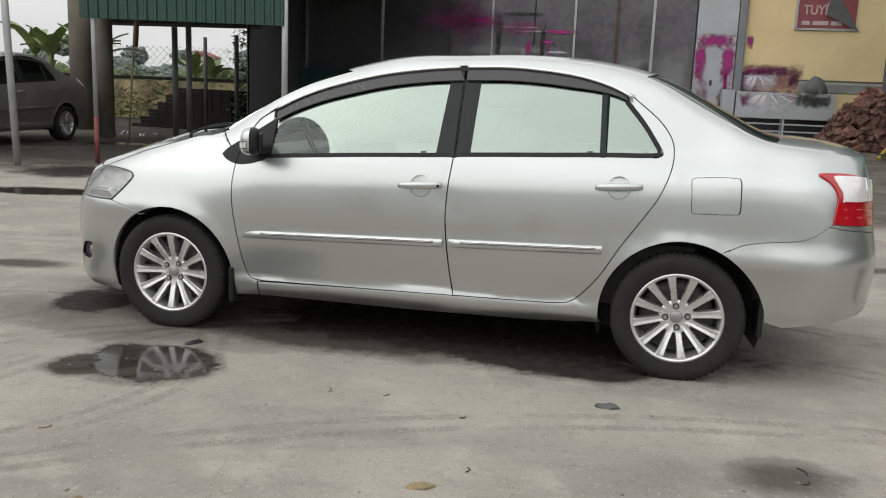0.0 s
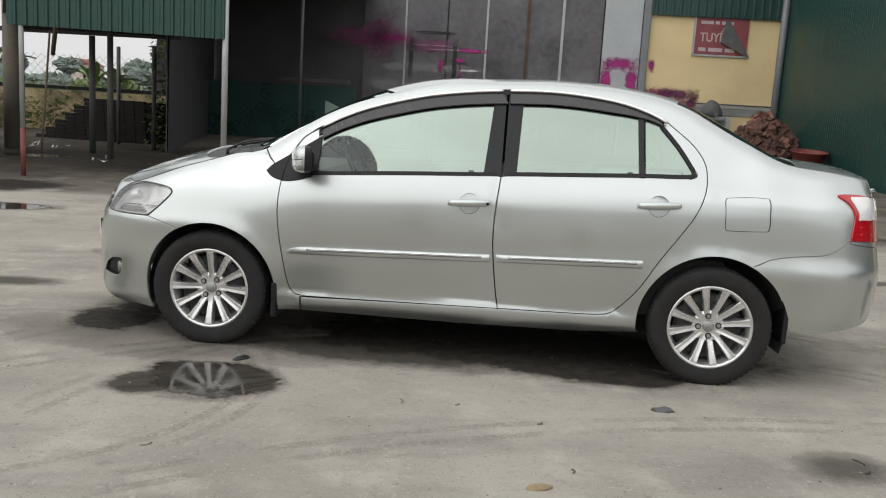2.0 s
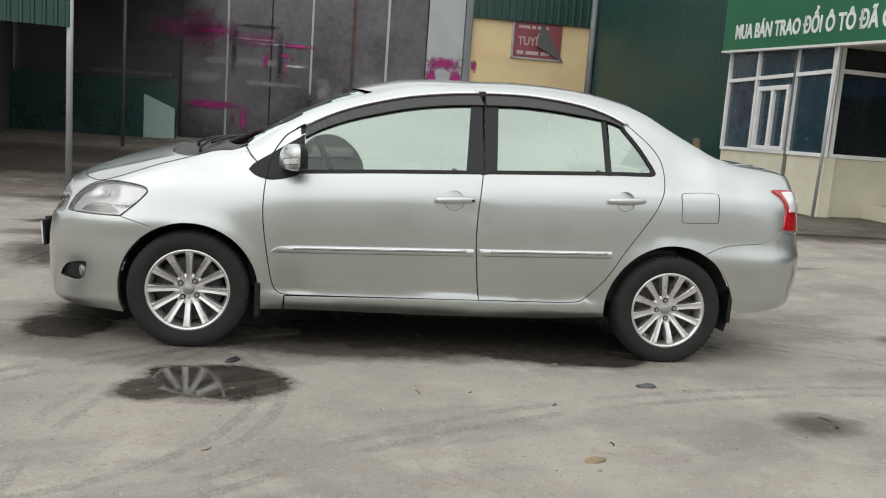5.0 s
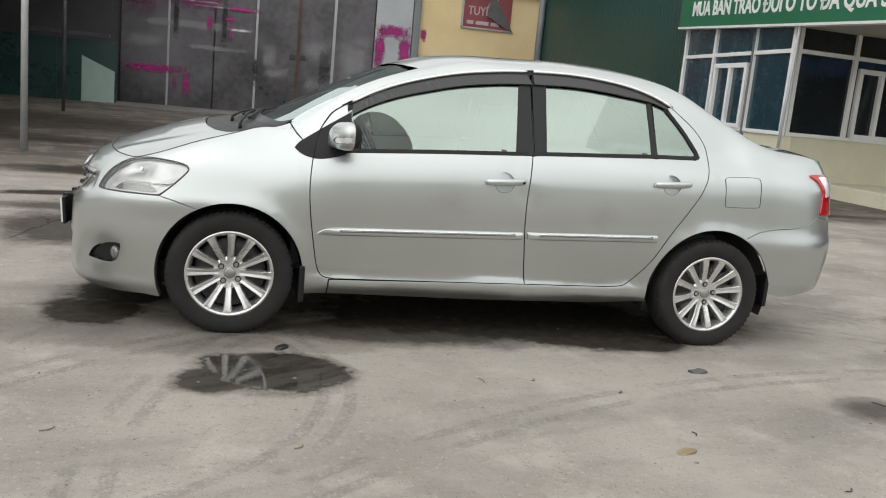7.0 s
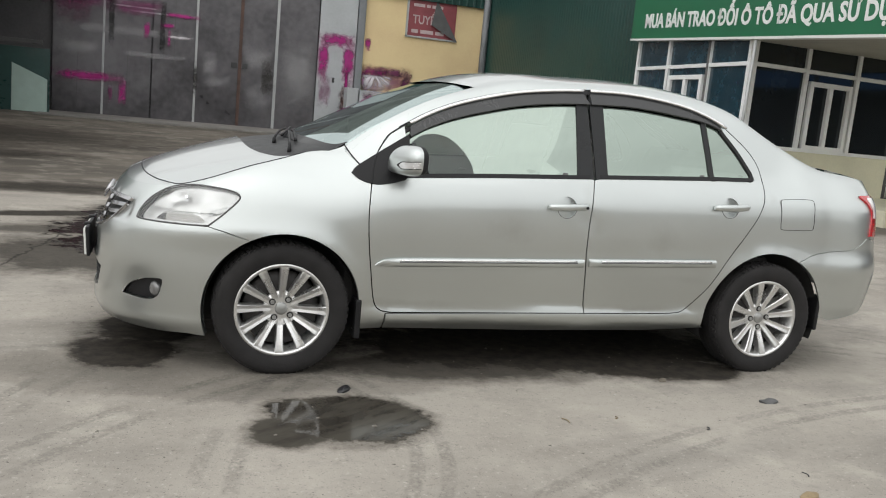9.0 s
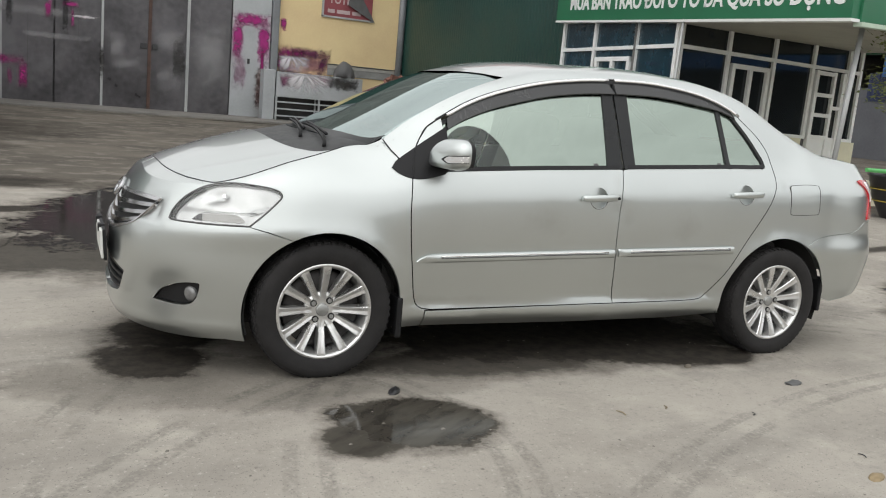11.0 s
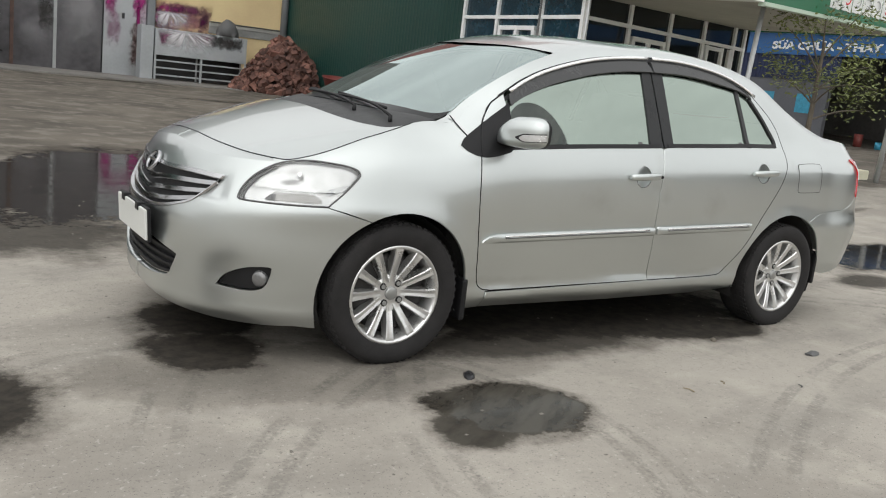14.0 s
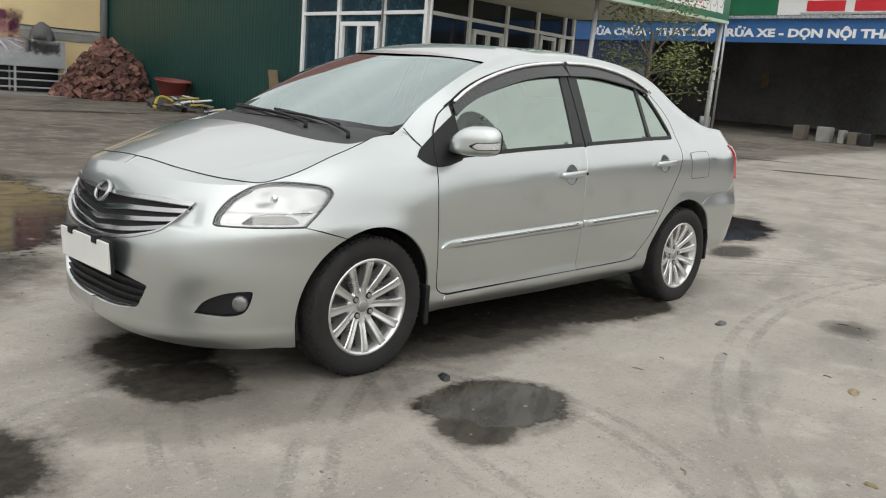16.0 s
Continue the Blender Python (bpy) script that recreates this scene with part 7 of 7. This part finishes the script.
hoard = empty("roof_sign", "white and green hoarding on the shed roof", "sign")
part("green_part", SHED.bars(su(16.5), su(10.0), 4.55, 6.6, .1, .18), SIGNGREEN, hoard)
part("white_part", SHED.bars(su(10.0), su(-6), 4.55, 6.6, .1, .18), WHITESIGN, hoard)
for a, b, z0, z1 in ((9.0, 7.75, 4.66, 5.0), (7.45, 4.6, 4.66, 5.0), (-.5, -4.0, 4.66, 5.0), (9.7, 9.0, 5.10, 5.24), (8.8, 8.3, 5.10, 5.24), (8.1, 6.9, 5.10, 5.24), (6.7, 5.6, 5.10, 5.24), (5.4, 4.8, 5.10, 5.24)):
    part("text_bar", SHED.bars(su(a), su(b), z0, z1, .18, .20), LETTERRED, hoard)
part("text_bar", SHED.bars(su(9.2), su(3.2), 4.575, 4.62, .18, .20), POST, hoard)
for u, z, w, h in ((su(12.6), 5.2, .9, .30), (su(12.2), 4.95, .25, .3), (su(12.9), 4.98, .2, .28)):
    part("emblem", SHED.bars(u, u + w, z, z + h, .18, .20, .05), WHITESIGN, hoard)
for y0 in (11.75, 3.0, -6.0):
    tagged(part("shed_post", rodded((25.6, y0, gz(25.6, y0)), (25.6, y0 - .05, 5.2), .04), POST), "thin grey steel shed post", "post", "shed posts")
for i, (y0, w, h) in enumerate(((8.45, .30, .62), (7.65, .34, .62), (7.05, .14, .55), (6.7, .22, .5), (6.3, .25, .5))):
    tagged(part("cement_block", boxed(25.2, 25.6, y0 - w * .8, y0 + w * .5, gz(25.4, y0), gz(25.4, y0) + h * .8, .03), (PILLAR, BLOCKGREY, BLOCKGREY, PILLAR, TUBBLACK)[i]), "pale block standing at the shed's mouth", "block", "blocks at the shed")
for y0, mat_, h, r0 in ((14.3, BASIN, .5, .15), (13.5, POSTERBLUE, .3, .12), (12.9, PALESTEEL, .45, .2)):
    tagged(part("drum", rodded((27.2, y0, gz(26, y0)), (27.2, y0, gz(26, y0) + h), r0, r0 * 1.05, 20), mat_), "plastic drum on the shed floor", "drum", "drums")
tagged(part("wall_notice", boxed(33.6, 33.7, 13.5, 13.8, 2.3, 2.9), WOOD), "small yellow notice in the shed", "notice")

# ---- west side: canopy, dark bay, parked car, greenery ----
CAN = Face((-7.02, 6.67), (-4.11, 7.35))
CL = 2.988
canopy = tagged(empty("canopy", "green corrugated canopy on grey posts", "canopy"), kind="structure")
part("fascia", corrugated(CAN, 0, CL, 2.15, 3.6, .05, .14, .025), CANOPYGREEN, canopy)
bm = bmesh.new()
for (x, y, z) in ((-7.1, 6.75, 2.95), (-4.15, 7.4, 2.95), (-7.2, 13.6, 2.62), (-11.5, 13.6, 2.62)):
    bm.verts.new((x, y, z)), bm.verts.new((x, y, z + .06))
bm.verts.ensure_lookup_table()
for q in ((0, 2, 4, 6), (7, 5, 3, 1), (0, 1, 3, 2), (2, 3, 5, 4), (4, 5, 7, 6), (6, 7, 1, 0)):
    bm.faces.new([bm.verts[i] for i in q])
part("roof_sheet", bm, DARK, canopy)
part("back_beam", rodded((-11.5, 13.5, 2.58), (-7.3, 13.5, 2.58), .05), DARKPOST, canopy)
slab("roof_bay", DARK, -16, -5.0, 13.8, 24.5, 5.2, 5.35, "dark sheet roof over the workshop bay")
tagged(part("canopy_post", rodded((-4.11, 7.35, gz(-4, 7)), (-4.11, 7.35, 3.6), .045), POST), "pale grey steel canopy post", "post", "canopy posts")
tagged(part("bay_post", rodded((-5.55, 17.1, gz(-5, 17)), (-5.55, 17.1, 5.2), .045), DARKPOST), "grey steel post in the dark bay", "post", "bay posts")
red = empty("canopy_post", "steel post painted red at its foot", "post", group="canopy posts")
part("shaft", rodded((-6.85, 6.71, .72), (-6.85, 6.71, 3.2), .034), POST, red)
part("red_foot", rodded((-6.85, 6.71, gz(-7, 7)), (-6.85, 6.71, .72), .035), REDPOST, red)
tagged(part("canopy_post", rodded((-7.55, 5.85, gz(-7.5, 5.9)), (-7.7, 5.85, 4.2), .05), POST), "pale grey steel post by the parked car", "post", "canopy posts")
for x, y, r0 in ((-8.4, 11.7, .06), (-7.5, 10.65, .055), (-9.41, 14.9, .045), (-8.04, 13.8, .05)):
    tagged(part("fence_post", rodded((x, y, gz(x, y)), (x, y, 2.4), r0), DARKPOST), "dark steel post under the canopy", "post", "bay posts")
for x, y, r0, h in ((-9.94, 11.5, .20, 3.4), (-11.8, 13.4, .27, 4.6)):
    col = empty("pillar", "stained round concrete pillar", "pillar", group="pillars")
    tagged(col, kind="structure")
    part("shaft", rodded((x, y, 0), (x, y, h), r0, r0 * .96, 24), PILLAR, col)
    part("cap", rodded((x, y, h - .0), (x, y, h + .25), r0 * 1.2, r0 * 1.25, 24), REDPOST if x < -11 else PILLAR, col)
tagged(part("bamboo_pole", rodded((-8.6, 10.6, 1.95), (-7.5, 9.0, 3.4), .04, .05), WOOD), "bamboo pole leaning under the canopy", "pole")
tagged(part("thin_pole", rodded((-9.2, 11.2, gz(-9, 11)), (-9.0, 11.2, 2.4), .02), WOOD), "thin wooden pole by the pillar", "pole")
# dark bay
BAYW = Face((-10.6, 24.4), (-7.48, 13.2))
tagged(part("wall_west", corrugated(BAYW, 0, 11.6, 0, 5.2, 0, .3, .03), material("dull_grey_sheet", (.075, .075, .078), .6, .2, 0, .25, .8, 14, .03, .1)), "dull grey sheet wall of the bay", "wall", kind="structure")
BAY = Face((-10.2, 22.5), (-5.12, 22.4))
sheets = empty("green_sheets", "dark green plastic sheets standing in the bay", "sheet")
for a, b in ((0, 1.7), (1.72, 3.4), (3.42, 5.08)):
    part("sheet", BAY.bars(a, b, gz(-7, 22), 1.95, 0, .02, .004), material("bottle_green_sheet", (.02, .06, .055), .3, 0, .2, .25, .8, 10, 0, .1), sheets)
vs = [BAY.at(u, z, d) for d in (.03, .05) for u, z in ((4.10, .17), (5.02, .17), (5.02, 1.10), (4.10, 1.50))]
tagged(part("pale_panel", as_mesh("panel", vs, [(0, 1, 2, 3), (7, 6, 5, 4), (0, 4, 5, 1), (1, 5, 6, 2), (2, 6, 7, 3), (3, 7, 4, 0)]), material("pale_aqua_panel", (.40, .52, .47), .4, 0, .1, .08, 3, 30, 0, .1)), "pale aqua panel with a cut corner against the sheets", "panel")
tagged(part("bay_shelf", BAY.bars(2.6, 4.9, 2.05, 2.16, .1, .3, .01), DARKPOST), "pale rail along the bay wall", "rail")
# stack of old bricks with a sloping end, canopy shade in their colour
stack = empty("brick_stack", "dark stack of old bricks with a sloping end", "bricks")
SX0, SX1, SY = -11.7, -8.9, 15.5
course, length = .095, .26
mesh_b = bpy.data.meshes.new("brick")
bm = boxed(-.125, .125, -.06, .06, 0, .088, .004)
bm.to_mesh(mesh_b)
bm.free()
mesh_b.materials.append(DARKBRICK)
rr = random.Random(7)
for row in range(11):
    x0 = SX0 + row * .125
    z = gz(-11, 15) + row * course
    x = x0
    while x < SX1 - .1:
        ob = new("brick", mesh_b)
        ob.parent = stack
        ob.matrix_basis = Matrix.Translation((x + (.13 if row % 2 else 0), SY + rr.uniform(-.012, .012), z)) @ Euler((0, 0, rr.uniform(-.05, .05))).to_matrix().to_4x4()
        x += length
bm = bmesh.new()
for y0 in (SY + .07, SY + 1.0):
    for x, z in ((SX0, 0), (SX1, 0), (SX1, 1.12), (SX0 + 1.4, 1.12)):
        bm.verts.new((x, y0, z))
bm.verts.ensure_lookup_table()
for q in ((0, 1, 2, 3), (7, 6, 5, 4), (0, 4, 5, 1), (1, 5, 6, 2), (2, 6, 7, 3), (3, 7, 4, 0)):
    bm.faces.new([bm.verts[i] for i in q])
part("stack_core", bm, DARKBRICK, stack)
tagged(part("litter_heap", leaf_cloud([(-9.7, 11.6, .16), (-9.3, 12.0, .16), (-7.0, 9.6, .1)], 16, .06, 9, (.25, .2, .02)), WHITEPAINT), "scraps of litter by the pillar", "litter", kind="stuff")
tagged(part("boundary_wall", boxed(-30, -9.5, 19.0, 19.2, 0, 1.32, .02), MOSSWALL), "mossy plastered boundary wall", "wall", kind="structure")
tagged(part("wall_coping", boxed(-30, -9.5, 18.95, 19.25, 1.34, 1.44, .02), DARKBRICK), "dark coping on the boundary wall", "wall", kind="structure")
# wire fence
bm = bmesh.new()
for i in range(28):
    x = -16 + .22 * i
    rod(bm, (x, 19.1, 1.44), (x + .9, 19.1, 2.35), .004, n=4, caps=False)
    rod(bm, (x + .9, 19.1, 1.44), (x, 19.1, 2.35), .004, n=4, caps=False)
tagged(part("wire_fence", bm, DARKPOST), "chain-link fence on the boundary wall", "fence")
# weeds and bushes
r = np.random.RandomState(3)
tagged(part("weeds", leaf_cloud([(x, 18.5, .5) for x in np.linspace(-16, -10, 12)], 900, .10, 21, (.35, .2, .35)), YOUNGLEAF), "dry weeds along the wall", "weeds", kind="stuff")
tagged(part("bushes", leaf_cloud([(x, 26 + 5 * r.rand(), .9 + .45 * r.rand()) for x in np.linspace(-40, -9, 30)], 26000, .055, 22, (.9, 1.2, .28)), LEAF), "thick green bushes behind the wall", "bushes", kind="stuff")


def clumps(centres, size, seed):
    """Lumpy masses of foliage, joined."""
    r_ = random.Random(seed)
    V, F = [], []
    bm = bmesh.new()
    bmesh.ops.create_icosphere(bm, subdivisions=4, radius=1)
    ball, faces = [v.co.copy() for v in bm.verts], [[v.index for v in fc.verts] for fc in bm.faces]
    bm.free()
    for c in centres:
        s_ = [size * r_.uniform(.7, 1.3) * q for q in (1.0, .8, .75)]
        off = Vector((r_.uniform(0, 50), r_.uniform(0, 50), 0))
        k = len(V)
        for v in ball:
            q = 1 + .45 * noise.noise(v * 1.9 + off) + .30 * noise.noise(v * 6 + off) + .22 * noise.noise(v * 14 + off)
            V.append((c[0] + v.x * s_[0] * q, c[1] + v.y * s_[1] * q, c[2] + v.z * s_[2] * q))
        F += [[k + i for i in fc] for fc in faces]
    return as_mesh("clumps", V, F)


rb = np.random.RandomState(8)
tagged(part("far_woods", clumps([(-110 + 1.0 * i, 76 + 5 * rb.rand(), 1.0 + 3.9 * rb.rand() ** 2) for i in range(116)], 1.35, 5), HAZELEAF), "round tree crowns on the skyline, distance haze in their colour", "trees", kind="stuff")
tagged(part("bushes", clumps([(-40 + 1.0 * i, 27 + 4 * rb.rand(), .7 + .4 * rb.rand()) for i in range(32)], .85, 6), LEAF), "rounded green shrubs behind the wall", "bushes", kind="stuff")
tagged(part("ivy", leaf_cloud([(-8.0, 13.9, z) for z in np.linspace(.4, 2.7, 9)], 300, .065, 24, (.11, .11, .16)), LEAF), "creeper on the bay corner", "creeper", kind="stuff")


def banana(x, y, h, seed):
    b = empty("banana_plant", "banana plant with broad torn leaves", "plant", group="banana plants")
    bm = bmesh.new()
    rod(bm, (x, y, 0), (x + .1, y, h * .6), .14, .09, 10)
    part("stem", bm, LEAF, b)
    q = random.Random(seed)
    for i in range(9):
        a = 2 * math.pi * i / 9 + q.uniform(-.3, .3)
        l, tilt = h * q.uniform(.36, .52), q.uniform(.85, 1.5)
        vs, fs = [], []
        for k in range(9):
            t = k / 8
            d = l * t
            px, pz = d * math.cos(tilt - .5 * t), d * math.sin(tilt - .6 * t)
            w = .20 * math.sin(math.pi * min(1, t * .95 + .05)) ** .6 * (h / 3)
            for s in (-1, 0, 1):
                vs.append((x + .1 + px * math.cos(a) - s * w * math.sin(a), y + px * math.sin(a) + s * w * math.cos(a), h * .58 + pz + (.0 if s else -.05)))
        fs = [(k * 3 + j, k * 3 + j + 1, k * 3 + j + 4, k * 3 + j + 3) for k in range(8) for j in range(2)]
        part("leaf", as_mesh("leaf", vs, fs, smooth=True), BANANA, b)


for i, (x, y, h) in enumerate(((-17.5, 21.5, 3.2), (-19.4, 22.3, 3.5), (-18.4, 23.5, 3.3), (-20.6, 23.0, 3.6), (-14.6, 25.0, 2.5), (-13.2, 26.0, 2.2), (-16.4, 27.0, 2.7), (-11.9, 26.5, 2.1))):
    banana(x, y, h, i)
for x, y, w, h in ((-62.0, 128, 3.6, 5.2), (-72.5, 130, 5.0, 5.9)):
    house = empty("far_house", "small pale house with a red roof", "house", group="far houses")
    part("wall", boxed(x - w / 2, x + w / 2, y, y + 4, 0, h), HOUSEWALL, house)
    bm = bmesh.new()
    for yy in (y - .3, y + 4.3):
        for dx, z in ((-w / 2 - .3, h), (w / 2 + .3, h), (0, h + 1.0)):
            bm.verts.new((x + dx, yy, z))
    bm.verts.ensure_lookup_table()
    for q in ((0, 1, 2), (5, 4, 3), (0, 3, 4, 1), (1, 4, 5, 2), (2, 5, 3, 0)):
        bm.faces.new([bm.verts[i] for i in q])
    part("roof", bm, TILEROOF, house)
    for k in (-.25, .25):
        part("window", boxed(x + k * w - .2, x + k * w + .2, y - .05, y + .05, h * .45, h * .75), DARKGLASS, house)
bm = bmesh.new()
for k in range(2):
    a, b = Vector((-40, 30, 7 - .5 * k)), Vector((-6, 32, 7.4 - .5 * k))
    pts = [a.lerp(b, t) - Vector((0, 0, 1.2 * math.sin(math.pi * t))) for t in np.linspace(0, 1, 15)]
    for p, q in zip(pts, pts[1:]):
        rod(bm, p, q, .012, n=4, caps=False)
rod(bm, (-40, 30, 0), (-40, 30, 7.4), .12, .09)
rod(bm, (-6, 32, 0), (-6, 32, 7.8), .12, .09)
tagged(part("overhead_wires", bm, TUBBLACK), "slack black overhead wires between poles", "wires")

# the second car: same shape, grey-brown paint
other = copy_thing(car, pose(-10.63, 8.61, gz(-10.6, 8.6) + .02, 0, 0, 94) @ Matrix.Scale(1.12, 4))
other.name = "parked_sedan"
tagged(other, "grey-brown sedan parked beside the canopy", "car")
swapped = {}
for ob in other.children_recursive:
    if ob.data.materials[0] is PAINT:
        if ob.data.name not in swapped:
            swapped[ob.data.name] = ob.data.copy()
            swapped[ob.data.name].materials[0] = GREYPAINT
        ob.data = swapped[ob.data.name]

# ---- grit on the slab ----
bm = bmesh.new()
rg = random.Random(17)
vs, fs = [], []
for i in range(1500):
    x, y = rg.uniform(-5, 5), rg.uniform(-4.2, 3.5)
    s = .003 + .008 * rg.random() ** 4
    k = len(vs)
    for j in range(5):
        a = 2 * math.pi * j / 5 + rg.random()
        vs.append((x + s * math.cos(a) * rg.uniform(.6, 1.3), y + s * math.sin(a), gz(x, y)))
    vs.append((x, y, gz(x, y) + s * .5))
    fs += [(k + j, k + (j + 1) % 5, k + 5) for j in range(5)]
tagged(part("grit", as_mesh("grit", vs, fs), material("grit_stone", (.17, .155, .135), .9, 0, 0, .5, 30, 90, .1, .08)), "small stones and crumbs on the slab", "grit", kind="stuff")
for x, y, s, a, mat_ in ((.43, -2.2, .05, 20, WOOD), (1.0, -1.26, .055, 5, FLAP), (.62, -.93, .035, 40, PILLAR), (-1.02, -1.02, .05, 60, TUBBLACK), (-.55, -2.6, .03, 80, WOOD)):
    bm = bmesh.new()
    bmesh.ops.create_icosphere(bm, subdivisions=2, radius=1)
    for v in bm.verts:
        k = 1 + .35 * noise.noise(v.co * 1.7 + Vector((x * 9, y * 7, 0)))
        v.co = Vector((v.co.x * s * k, v.co.y * s * .5 * k, max(0, v.co.z) * s * .32 * k))
    bmesh.ops.transform(bm, matrix=pose(x, y, gz(x, y), 0, 0, a), verts=bm.verts)
    tagged(part("scrap", bm, mat_), "small dark scrap lying on the concrete", "scrap", "scraps on the slab")

# twigs and straw
rt = random.Random(23)
for i in range(14):
    x, y, a, l = rt.uniform(-3, 3), rt.uniform(-2.9, -.9), rt.uniform(0, 180), rt.uniform(.03, .08)
    c, s_ = math.cos(radians(a)), math.sin(radians(a))
    pts = [(x + c * l * t + s_ * .012 * math.sin(3 * t), y + s_ * l * t - c * .012 * math.sin(3 * t), gz(x, y) + .004) for t in np.linspace(0, 1, 5)]
    tagged(part("twig", tube(pts, .0022, 5), (WOOD, TUBBLACK)[i % 2]), "thin dry twig lying on the concrete", "twig", "twigs on the slab")

# unseen plain walls added behind the camera to darken low reflections
BACKWALL = material("plain_rear_wall", (.24, .235, .22), .9, 0, 0, .3, .4, 8, .05, .08)
slab("wall_south", BACKWALL, -30, 30, -25.3, -25, -.2, 2.6, "unseen plain grey wall added to darken low reflections")
slab("wall_far_west", BACKWALL, -30.3, -30, -25, 8, -.2, 2.6, "unseen plain grey wall added to darken low reflections")
